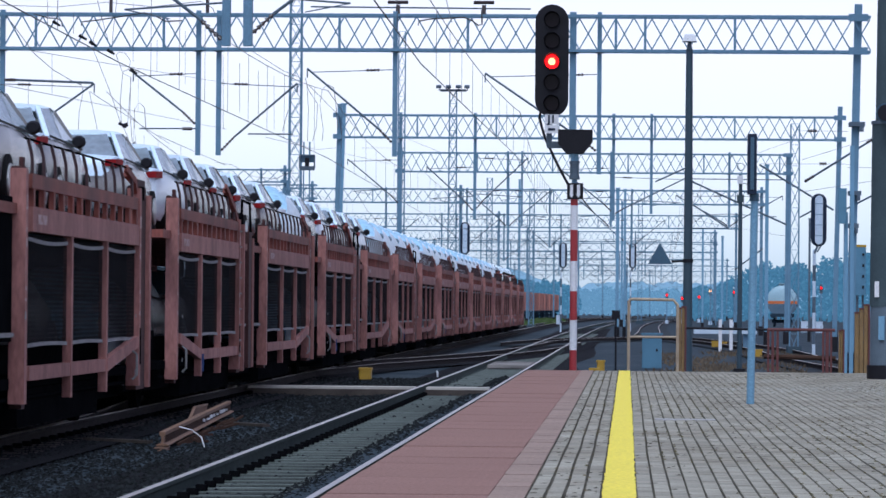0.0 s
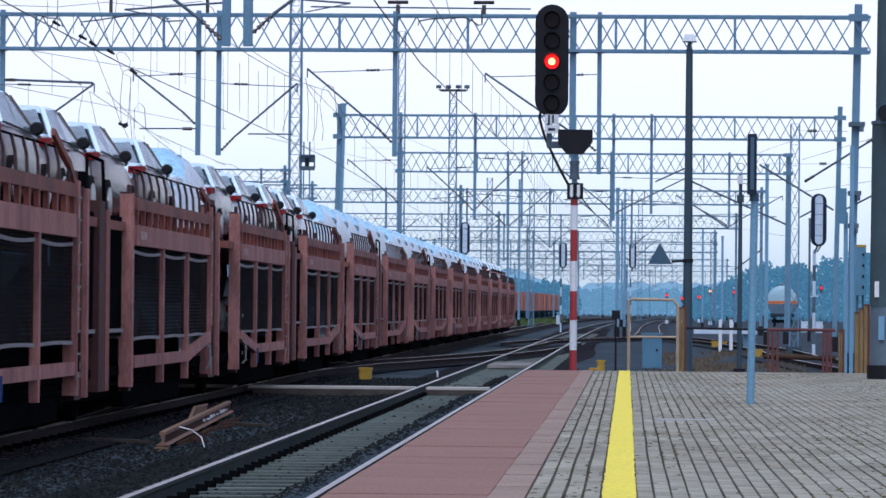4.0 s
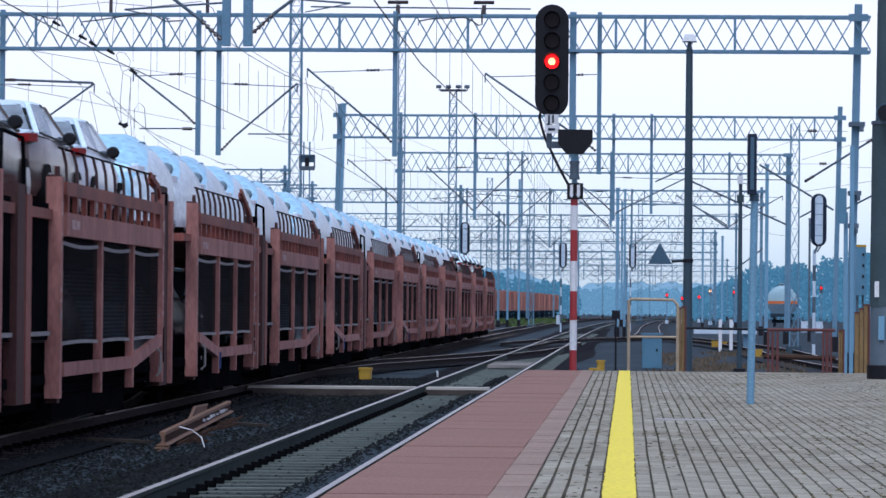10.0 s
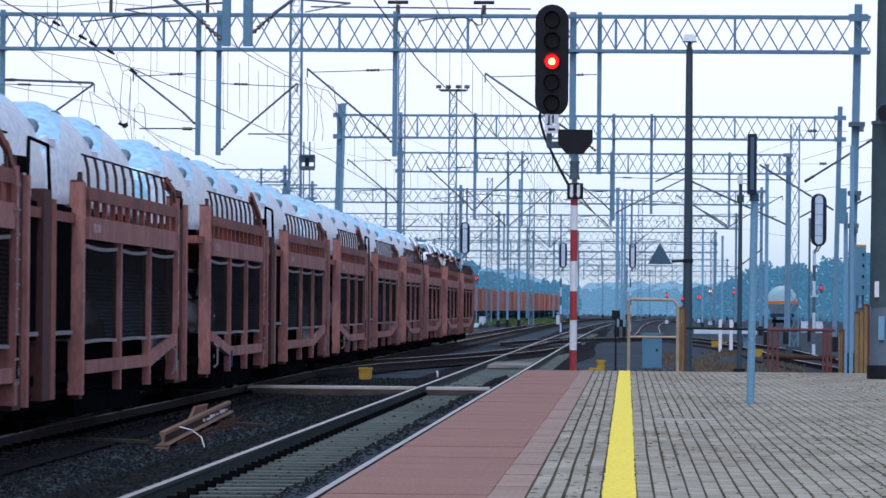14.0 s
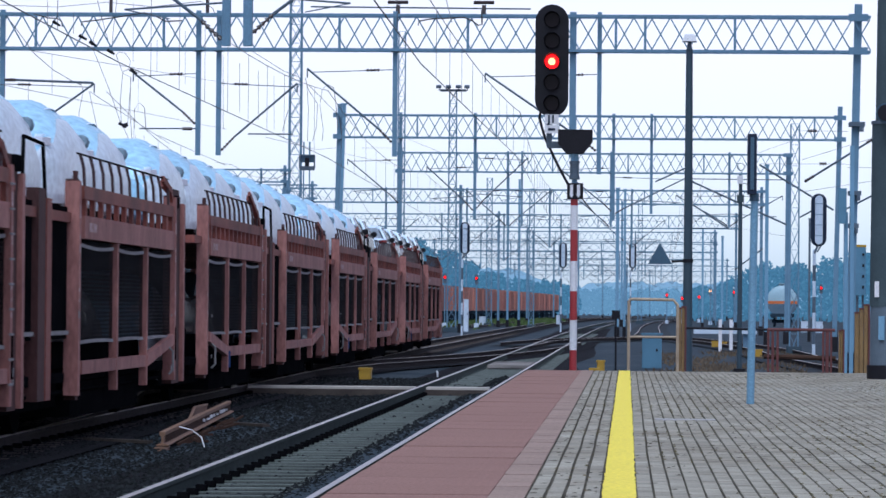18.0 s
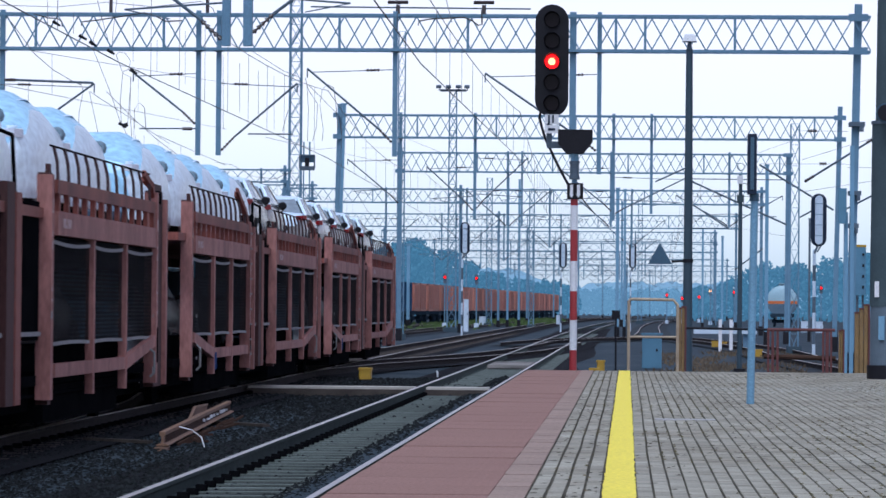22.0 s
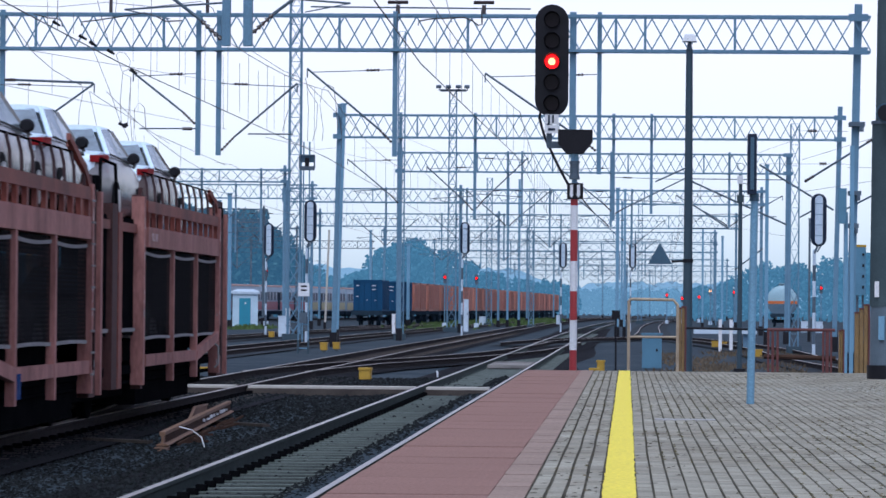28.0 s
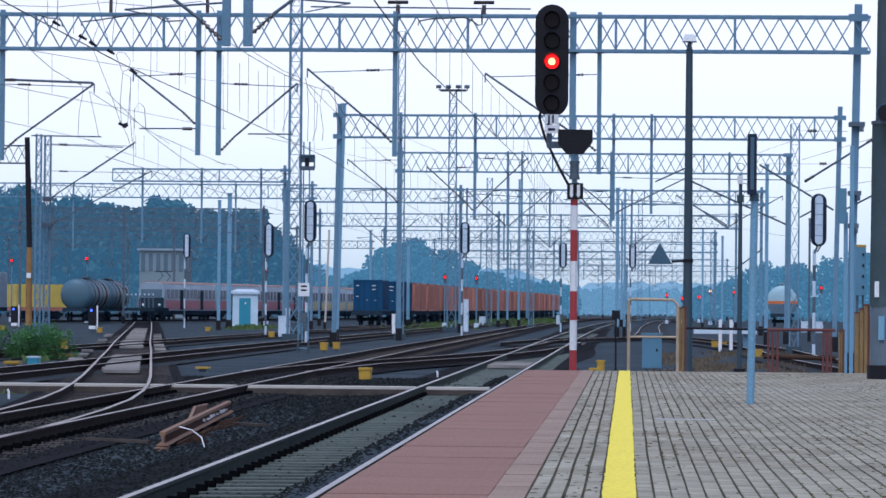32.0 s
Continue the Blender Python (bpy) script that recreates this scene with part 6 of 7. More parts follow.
def railcar(x, y, turn, length, label, cab, band=EMU_RED):
    c = thing("railcar", label, "railcar", "electric railcars")
    ring = [(-1.42, 1.0), (-1.45, 1.6), (-1.45, 3.2), (-1.2, 3.7), (-0.6, 3.92), (0.6, 3.92), (1.2, 3.7), (1.45, 3.2), (1.45, 1.6), (1.42, 1.0)]
    f = Form().loft([[(u * q, yy, 1.0 + (z - 1.0) * (0.96 if q < 1 else 1)) for u, z in ring] for yy, q in ((0, 0.93), (0.5, 1), (length - 0.5, 1), (length, 0.93))])
    b = part("body", f, EMU_GREY, c)
    part("red_band", Form().box(-1.47, 1.47, 0.3, length - 0.3, 1.15, 2.05), band, b, "faded lower band")
    part("roof", Form().loft([[(u * 1.02, yy, z + 0.03) for u, z in ring[3:7]] for yy in (0.3, length - 0.3)]), EMU_ROOF, b, "rusty brown roof")
    n = int(length / 1.5)
    for i in range(n):
        yy = 0.7 + i * 1.5
        part("window", Form().box(1.452, 1.475, yy, yy + 0.95, 2.25, 3.15), EMU_GLASS, b)
    for yy in (length * 0.28, length * 0.68):
        part("door", Form().box(1.472, 1.485, yy, yy + 1.1, 1.1, 3.1), UNDER_FAR, b)
    if cab:
        part("front_window", Form().box(-1.1, 1.1, -0.03, 0.02, 2.35, 3.15), EMU_GLASS, b)
        part("front_panel", Form().box(-1.3, 1.3, -0.05, 0.03, 1.1, 2.3), UNDER_FAR, b)
        part("headlight", Form().disc((-0.85, -0.06, 1.6), (0, 1, 0), 0.13, 0.04, 10), WHITE, b)
        part("headlight", Form().disc((0.85, -0.06, 1.6), (0, 1, 0), 0.13, 0.04, 10), WHITE, b)
        part("pantograph", Form().chain([(-0.5, 4.0, 4.0), (-0.4, 5.6, 4.5), (-0.3, 4.3, 5.0)], 0.04, 4).chain([(0.5, 4.0, 4.0), (0.4, 5.6, 4.5), (0.3, 4.3, 5.0)], 0.04, 4).tube((-0.9, 4.3, 5.0), (0.9, 4.3, 5.0), 0.05, 5), UNDER_FAR, b)
    bogie(c, 3.0)
    bogie(c, length - 3.0)
    part("underframe", Form().box(-1.3, 1.3, 0.2, length - 0.2, 0.6, 1.0), UNDER_FAR, c)
    c.matrix_basis = pose(x, y, RAIL, rz=turn)


railcar(-48.01, 352, -8.0, 20.0, "grey and red electric railcar with a dark front", True)
for k in (1, 2, 3, 4):
    railcar(-48.01 + 21 * k * 0.1392, 352 + 21 * k, -8.0, 20.0, "grey and red electric railcar with a rusty roof" if k < 3 else "grey and pale yellow electric railcar", False, EMU_RED if k < 3 else EMU_YELLOW)


def board_wagon(x, y, turn, length, mat, label, z1=3.3):
    w = thing("freight_wagon", label, "freight wagon", "freight wagons in the sidings")
    part("frame", Form().box(-1.4, 1.4, 0, length, 0.9, 1.25), UNDER_FAR if mat is not WAGON_YELLOW else CONT_ORANGE, w)
    n = int(length / 0.9)
    for i in range(n):
        part("board", Form().box(1.3, 1.38, i * length / n + 0.03, (i + 1) * length / n - 0.03, 1.25, z1), mat, w)
        part("stake", Form().box(1.38, 1.45, i * length / n - 0.04, i * length / n + 0.04, 1.25, z1 + 0.05), mat, w)
    for i in range(4):
        part("end_board", Form().box(-1.35 + 0.68 * i, -0.7 + 0.68 * i, -0.06, 0.0, 1.25, z1), mat, w)
    part("floor_load", Form().box(-1.28, 1.28, 0.1, length - 0.1, 1.25, z1 - 0.15), mat, w)
    bogie(w, 2.0)
    bogie(w, length - 2.0)
    w.matrix_basis = pose(x, y, RAIL, rz=turn)


board_wagon(-61.04, 345, -60, 5.6, WAGON_YELLOW, "yellow sided freight wagon with an orange frame", 3.5)
board_wagon(-56.43, 300, 0, 9.0, EMU_GREY, "grey covered freight wagon with rounded roof", 4.3)


# ---- woods, shrubs and grass ----
def woods(label, x0, x1, y, tops, mat, size=1.0, depth=14.0, seed=1, dense=4.5):
    """A belt of trees: trunks under crowns of many small clumps, with an uneven skyline."""
    rg = random.Random(seed)
    # belts beyond 440 m are modelled trees too; their material glows as haze
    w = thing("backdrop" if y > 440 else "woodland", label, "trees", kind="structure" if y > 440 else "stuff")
    crown, trunks = Form(), Form()
    n = max(4, int((x1 - x0) / 1.7))
    for i in range(n):
        tx = x0 + (x1 - x0) * (i + rg.random()) / n
        t = (tx - x0) / (x1 - x0) * (len(tops) - 1)
        k = min(len(tops) - 2, int(t))
        h = (tops[k] + (tops[k + 1] - tops[k]) * (t - k)) * rg.uniform(0.86, 1.02) - SOIL
        ty = y + rg.uniform(0, depth)
        rad = rg.uniform(2.2, 3.6) * (h / 14) ** 0.5 
        trunks.tube((tx, ty, SOIL), (tx + rg.uniform(-0.4, 0.4), ty, SOIL + h * 0.7), 0.22, 6, 0.07)
        for b in range(3):
            trunks.tube((tx, ty, SOIL + h * (0.35 + 0.12 * b)), (tx + rg.uniform(-1, 1) * rad, ty + rg.uniform(-1, 0) * rad, SOIL + h * (0.55 + 0.12 * b)), 0.09, 4, 0.03)
        for j in range(int(dense * 2.6 * h * rad)):
            v = rg.random() ** 0.7
            a, q = rg.uniform(0, 2 * math.pi), rg.random() ** 0.5
            bulge = rad * (0.55 + 0.75 * math.sin(math.pi * min(1, 0.15 + v * 0.85)))
            x = tx + math.cos(a) * q * bulge
            yy = ty + math.sin(a) * q * bulge
            z = SOIL + h * (0.06 + 0.92 * v) + rg.uniform(-0.4, 0.4)
            s = size * rg.uniform(0.3, 0.75)
            u = Vector((rg.uniform(-1, 1), rg.uniform(-0.6, 0.6), rg.uniform(-1, 1))).normalized() * s
            v2 = Vector((rg.uniform(-1, 1), rg.uniform(-0.8, 0.8), rg.uniform(-1, 1))).cross(u).normalized() * s * rg.uniform(0.5, 0.9)
            o = Vector((x, yy, z))
            crown.add([o - u, o - v2 + u * 0.2, o + u, o + v2 * rg.uniform(0.6, 1)], [(0, 1, 2), (0, 2, 3)])
    # trunks share the glowing leaf material, so painted haze covers them as well
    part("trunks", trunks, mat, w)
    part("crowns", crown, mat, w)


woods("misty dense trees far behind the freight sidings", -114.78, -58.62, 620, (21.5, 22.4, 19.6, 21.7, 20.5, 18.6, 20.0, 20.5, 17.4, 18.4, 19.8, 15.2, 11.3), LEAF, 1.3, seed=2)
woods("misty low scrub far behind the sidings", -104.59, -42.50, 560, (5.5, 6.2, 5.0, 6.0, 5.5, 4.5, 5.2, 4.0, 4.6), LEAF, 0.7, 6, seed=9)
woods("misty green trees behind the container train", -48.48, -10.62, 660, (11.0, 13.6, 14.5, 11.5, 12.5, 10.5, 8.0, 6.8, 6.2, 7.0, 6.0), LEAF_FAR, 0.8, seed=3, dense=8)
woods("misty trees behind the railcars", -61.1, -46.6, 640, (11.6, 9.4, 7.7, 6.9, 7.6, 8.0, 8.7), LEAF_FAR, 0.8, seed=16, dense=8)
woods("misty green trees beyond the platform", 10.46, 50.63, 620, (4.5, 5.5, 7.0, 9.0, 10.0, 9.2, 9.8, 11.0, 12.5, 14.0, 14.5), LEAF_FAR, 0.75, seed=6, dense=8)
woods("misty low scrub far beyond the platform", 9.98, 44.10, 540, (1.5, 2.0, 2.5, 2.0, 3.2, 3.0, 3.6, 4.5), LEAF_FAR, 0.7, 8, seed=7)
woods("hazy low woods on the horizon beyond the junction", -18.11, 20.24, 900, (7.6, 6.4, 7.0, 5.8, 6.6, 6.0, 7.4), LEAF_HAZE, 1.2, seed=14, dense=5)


def shrubs():
    """Leafy shrubs beside the sidings."""
    rg = random.Random(12)
    for k in range(6):
        s = thing("shrub", "leafy green shrub beside the sidings", "shrub", "shrubs by the sidings")
        f, st = Form(), Form()
        w, h = rg.uniform(0.5, 0.75), rg.uniform(0.75, 1.15)
        for j in range(7):
            st.tube((0, 0, 0), (rg.uniform(-w, w), rg.uniform(-w, w), h * rg.uniform(0.5, 0.9)), 0.018, 4, 0.006)
        for j in range(900):
            a, q, v = rg.uniform(0, 6.28), rg.random() ** 0.5, rg.random()
            x, y, z = math.cos(a) * q * w * (1.05 - 0.5 * v), math.sin(a) * q * w, h * v * rg.uniform(0.85, 1.1) + 0.05
            d = rg.uniform(0.025, 0.055)
            f.add([(x - d, y, z), (x + d * 0.3, y - d, z + d * 0.5), (x + d, y + d * 0.4, z + d * rg.uniform(-0.5, 1)), (x, y + d, z + d * 0.6)], [(0, 1, 2), (0, 2, 3)])
        part("stems", st, BARK, s)
        part("foliage", f, SHRUB, s)
        s.matrix_basis = pose(-19.9 + k * 0.42, 110 + rg.uniform(-2, 3), SOIL)


shrubs()


def meadow():
    """Strips of rough grass between the tracks."""
    f = Form()
    rg = random.Random(5)
    spots = [(-16.8, 390, 3.5, 90), (-10.5, 420, 1.6, 60), (-29, 268, 1.2, 10), (-18.4, 110, 0.8, 4), (-11.9, 69.5, 0.5, 3.5)]
    for x, y, w, d in spots:
        for _ in range(int(260 * min(8, w * d / 20))):
            px, py = x + rg.gauss(0, w * 0.5), y + rg.gauss(0, d * 0.5)
            h, s = rg.uniform(0.08, 0.26) * (1 + py / 400) * min(1.0, py / 130), 0.03 * (1 + py / 60) * min(1.0, py / 130)
            a = rg.uniform(-0.2, 0.2)
            f.add([(px - s, py, SOIL), (px + s, py, SOIL), (px + a, py + 0.05, SOIL + h), (px, py + s, SOIL)], [(0, 1, 2), (1, 3, 2), (3, 0, 2)])
    d = Form()
    for _ in range(5000):
        px, py = rg.uniform(0.6, 7.5), rg.uniform(64, 145)
        if noise.noise(Vector((px * 0.6, py * 0.08, 2))) < rg.uniform(-0.3, 0.3):
            continue
        h, s, a = rg.uniform(0.05, 0.2), rg.uniform(0.02, 0.05), rg.uniform(-0.15, 0.15)
        d.add([(px - s, py, SOIL), (px + s, py, SOIL), (px + a, py + 0.05, SOIL + h), (px, py + s, SOIL)], [(0, 1, 2), (1, 3, 2), (3, 0, 2)])
    tagged(part("dry_weeds", d, DRY), "dry brown weeds on the gravel beyond the platform", "weeds", kind="stuff")
    tagged(part("grass", f, GRASS), "rough green grass tufts between the tracks", "grass", kind="stuff")


meadow()


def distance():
    """Far woods and skyline behind everything, uneven outline, mist put in as glow."""
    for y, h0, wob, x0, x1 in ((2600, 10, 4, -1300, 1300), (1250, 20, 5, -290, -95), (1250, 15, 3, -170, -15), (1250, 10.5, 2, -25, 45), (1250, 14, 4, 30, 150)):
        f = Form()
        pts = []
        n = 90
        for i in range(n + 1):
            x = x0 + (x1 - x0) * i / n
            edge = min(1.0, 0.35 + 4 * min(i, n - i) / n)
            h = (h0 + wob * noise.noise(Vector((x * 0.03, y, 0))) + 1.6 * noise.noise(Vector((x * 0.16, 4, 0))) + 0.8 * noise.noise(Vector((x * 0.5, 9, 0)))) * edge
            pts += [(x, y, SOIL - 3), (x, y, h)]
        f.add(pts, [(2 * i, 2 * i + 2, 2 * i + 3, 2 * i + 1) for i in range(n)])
        tagged(part("backdrop", f, DISTANCE), "flat sheet of distant woods and skyline, glowing pale blue as mist", "backdrop", kind="structure")


distance()


def yard_building(x0, x1, y, z0, z1):
    """A pale building behind the railcars, with tall dark windows."""
    b = thing("yard_building", "pale cream yard building with tall dark windows", "building")
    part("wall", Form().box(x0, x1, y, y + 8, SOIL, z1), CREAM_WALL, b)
    part("roof", Form().box(x0 - 0.3, x1 + 0.3, y - 0.3, y + 8.3, z1 + 0.004, z1 + 0.3), EMU_GREY, b)
    n = 6
    for i in range(n):
        u = x0 + (x1 - x0) * (i + 0.5) / n
        part("window", Form().box(u - 0.28, u + 0.28, y - 0.06, y - 0.003, z0 + 0.4, z1 - 0.4), EMU_GLASS, b)


yard_building(-67.19, -60.93, 480, 5.29, 8.56)


def stake_wagon(x, y):
    """A low flat wagon with stakes, coupled to the tank wagons."""
    w = thing("stake_wagon", "low dark flat wagon with pale tipped stakes", "freight wagon", "freight wagons in the sidings")
    part("deck", Form().box(-1.3, 1.3, 0, 10.5, 1.0, 1.3), UNDER_FAR, w)
    bogie(w, 1.8)
    bogie(w, 8.7)
    for i in range(7):
        u = -1.2 + 0.4 * i
        st = part("stake", Form().box(u - 0.05, u + 0.05, -0.05, 0.05, 1.3, 2.45), STEEL_DARK, w)
        part("stake_tip", Form().box(u - 0.06, u + 0.06, -0.06, 0.06, 2.455, 2.6), SIGNAL_BACK, st, "pale tip")
    w.matrix_basis = pose(x, y, RAIL)


stake_wagon(-44.97, 322)


# ---- the car train ----
def car_rings(stations):
    out = []
    for y, w, z0, z1, top in stations:
        out.append([(-w * 0.92, y, z0), (-w, y, z0 + 0.12), (-w, y, (z0 + z1) / 2), (-w * 0.97, y, z1 - 0.08), (-w * top, y, z1),
                    (w * top, y, z1), (w * 0.97, y, z1 - 0.08), (w, y, (z0 + z1) / 2), (w, y, z0 + 0.12), (w * 0.92, y, z0)])
    return out


def build_car(name, label, paint, covered):
    """A family saloon, nose towards +y, on its own wheels; covered ones wear a white foil."""
    c = thing(name, label, "car", "cars on the train")
    big = 0.95 if covered else 0.8
    body = Form().loft(car_rings([(-2.25, 0.70, 0.42, 0.80, 0.85), (-2.18, 0.80, 0.28, 0.96, 0.88), (-1.75, 0.87, 0.22, 1.02, 0.90), (-1.0, 0.90, 0.20, 1.00, 0.92),
                                  (0.4, 0.90, 0.20, 0.97, 0.92), (1.0, 0.89, 0.20, 0.94, 0.90), (1.6, 0.87, 0.21, 0.84, 0.86), (2.05, 0.78, 0.25, 0.72, 0.82), (2.25, 0.60, 0.34, 0.60, 0.8)]))
    part("body", body, paint, c, smooth=True)
    roof = Form().loft([[(-w, y, z - 0.05), (-w * 0.8, y, z - 0.01), (-w * 0.4, y, z + 0.012), (w * 0.4, y, z + 0.012), (w * 0.8, y, z - 0.01), (w, y, z - 0.05), (w * 0.5, y, z - 0.07), (-w * 0.5, y, z - 0.07)]
                        for y, w, z in ((-1.05, 0.56, 1.41), (-0.75, 0.62, 1.46), (-0.25, 0.64, 1.49), (0.12, 0.63, 1.465), (0.36, 0.58, 1.40))])
    part("roof", roof, FILM, c, "pale film on the roof", smooth=True)
    part("boot_lid", Form().loft([[(-w, y, z - 0.16), (-w, y, z), (-w * 0.5, y, z + 0.03), (w * 0.5, y, z + 0.03), (w, y, z), (w, y, z - 0.16)] for y, w, z in ((-2.285, 0.60, 0.90), (-2.22, 0.70, 0.98), (-1.95, 0.76, 1.03), (-1.66, 0.76, 1.05))]), FILM, c, "pale film on the boot", smooth=True)
    if not covered:
        for s in (-1, 1):
            for a, b, mat in (((s * 0.84, 1.12, 0.93), (s * 0.60, 0.30, 1.42), paint), ((s * 0.81, -1.70, 1.0), (s * 0.575, -1.0, 1.42), FILM)):
                part("pillar", Form().bar(a, b, 0.035 if mat is paint else 0.06, 0.04), mat, c)
            part("window_trim", Form().bar((s * 0.87, 1.1, 0.955), (s * 0.85, -1.68, 1.015), 0.02, 0.022), BLACK, c)

    def pane(name, p):
        q = [(x * 0.96, y * 0.98, z - 0.01) for x, y, z in p]
        part(name, Form().add(p + q, [(0, 1, 2, 3), (7, 6, 5, 4), (0, 4, 5, 1), (1, 5, 6, 2), (2, 6, 7, 3), (3, 7, 4, 0)]), CAR_GLASS, c)
    for s in (-1, 1):
        if covered:
            pane("side_window", [(s * 0.80, 0.9, 0.93), (s * 0.80, -1.4, 0.97), (s * 0.58, -0.9, 1.38), (s * 0.58, 0.2, 1.38)])
        else:
            pane("side_window", [(s * 0.85, 1.02, 0.93), (s * 0.85, -0.35, 0.94), (s * 0.635, -0.35, 1.43), (s * 0.61, 0.27, 1.41)])
            pane("side_window", [(s * 0.85, -0.41, 0.94), (s * 0.82, -1.58, 0.99), (s * 0.595, -0.98, 1.41), (s * 0.635, -0.41, 1.43)])
        part("mirror", Form().loft([[(s * (0.89 + 0.12 * math.cos(a) * q * big), 0.66 + yy, 1.04 + 0.11 * math.sin(a) * q * big) for a in [2 * math.pi * i / 10 for i in range(10)]]
                                    for yy, q in ((-0.07, 0.7), (-0.02, 1.0), (0.06, 0.9), (0.12, 0.4))]).bar((s * 0.8, 0.7, 1.0), (s * 0.94, 0.68, 1.04), 0.05, 0.04), WRAPPED if covered else BLACK, c, "wing mirror under foil" if covered else "black wing mirror", smooth=True)
        part("tail_light", Form().loft([[(s * 0.64, -2.28, z), (s * 0.80, -2.24, z), (s * 0.875, -2.02, z), (s * 0.84, -1.86, z + 0.02), (s * 0.6, -1.9, z)] for z in (0.885, 0.90, 0.96, 0.985)]), WRAPPED_LAMP if covered else TAIL, c, "tail lamp under foil" if covered else "red tail lamp")
        part("headlight", Form().box(min(s * 0.45, s * 0.74), max(s * 0.45, s * 0.74), 2.0, 2.14, 0.55, 0.68, 0.02), HEADLAMP, c)
        for yy in (-1.35, 1.38):
            wh = part("wheel", Form().disc((s * 0.82, yy, 0.32), (1, 0, 0), 0.32, 0.20, 18), RUBBER, c, smooth=True)
            part("rim", Form().disc((s * 0.925, yy, 0.32), (1, 0, 0), 0.21, 0.03, 14), CHROME, wh)
    pane("rear_window", [(-0.74, -1.70, 0.99), (0.74, -1.70, 0.99), (0.50, -1.03, 1.41), (-0.50, -1.03, 1.41)])
    pane("windscreen", [(0.74, 1.14, 0.93), (-0.74, 1.14, 0.93), (-0.50, 0.34, 1.41), (0.50, 0.34, 1.41)])
    if covered:
        rg = random.Random(21)
        rings = []
        prof = ((-2.34, 0.76, 0.86), (-2.2, 0.90, 1.06), (-1.75, 0.98, 1.12), (-1.45, 0.99, 1.28), (-0.95, 0.99, 1.50), (-0.4, 1.0, 1.56), (0.2, 1.0, 1.54), (0.6, 1.0, 1.40), (1.05, 0.99, 1.12), (1.6, 0.95, 0.98), (2.1, 0.86, 0.86), (2.34, 0.66, 0.70))
        for y, w, z in prof:
            ring = []
            for i in range(15):
                a = math.pi * i / 14
                zz = 0.16 + (z - 0.16) * math.sin(a) ** 0.42
                ww = w * (1.0 - 0.30 * max(0.0, zz - 1.0) / 0.55) * math.copysign(abs(math.cos(a)) ** 0.45, math.cos(a))
                j = 0.028 * noise.noise(Vector((ww * 2.4, y * 2.6, zz * 3)))
                ring.append((ww + j, y + j, zz + j))
            rings.append(ring)
        n = 15
        f = Form().add([p for r in rings for p in r], [(k * n + i, k * n + i + 1, (k + 1) * n + i + 1, (k + 1) * n + i) for k in range(len(prof) - 1) for i in range(n - 1)])
        sides, back = Form(), Form()
        for q in f.f:
            i = q[0] % n
            (back if 3 <= i <= 10 else sides).add([f.v[k] for k in q], [(0, 1, 2, 3)])
        part("protective_cover", sides.merged(), FOIL, c, "white translucent side foil", smooth=True)
        part("protective_cover", back.merged(), FOIL_BLUE, c, "pale blue roof foil", smooth=True)
        rear = rings[0]
        part("protective_cover", Form().add([tuple(p) for p in rear] + [(p[0] * 0.97, p[1] + 0.02, 0.5) for p in rear], [(k, k + 1, n + k + 1, n + k) for k in range(n - 1)]), FOIL_BLUE, c, "pale blue rear foil", smooth=True)
    for ob in c.children_recursive:
        if ob.type == "MESH":
            ob.data.transform(Matrix.Diagonal((1.0, 0.92, 1.0, 1.0)))
    return c


LEN = 27.2
# where the cars' mirrors stand on the upper deck, by wagon
SPOTS = {None: (2.9, 6.9, 10.8, 15.2, 19.7, 23.4), 0: (4.9, 9.4, 13.8, 18.9, 23.8), 5: (1.4, 6.2, 10.7, 15.9, 20.1, 24.1), 6: (3.0, 7.5, 11.3, 15.1, 19.2, 24.0)}
BAYS = ((2.4, 10.6, 0), (16.0, 24.85, 2))     # bay from, to, and which third rises towards the wagon's end


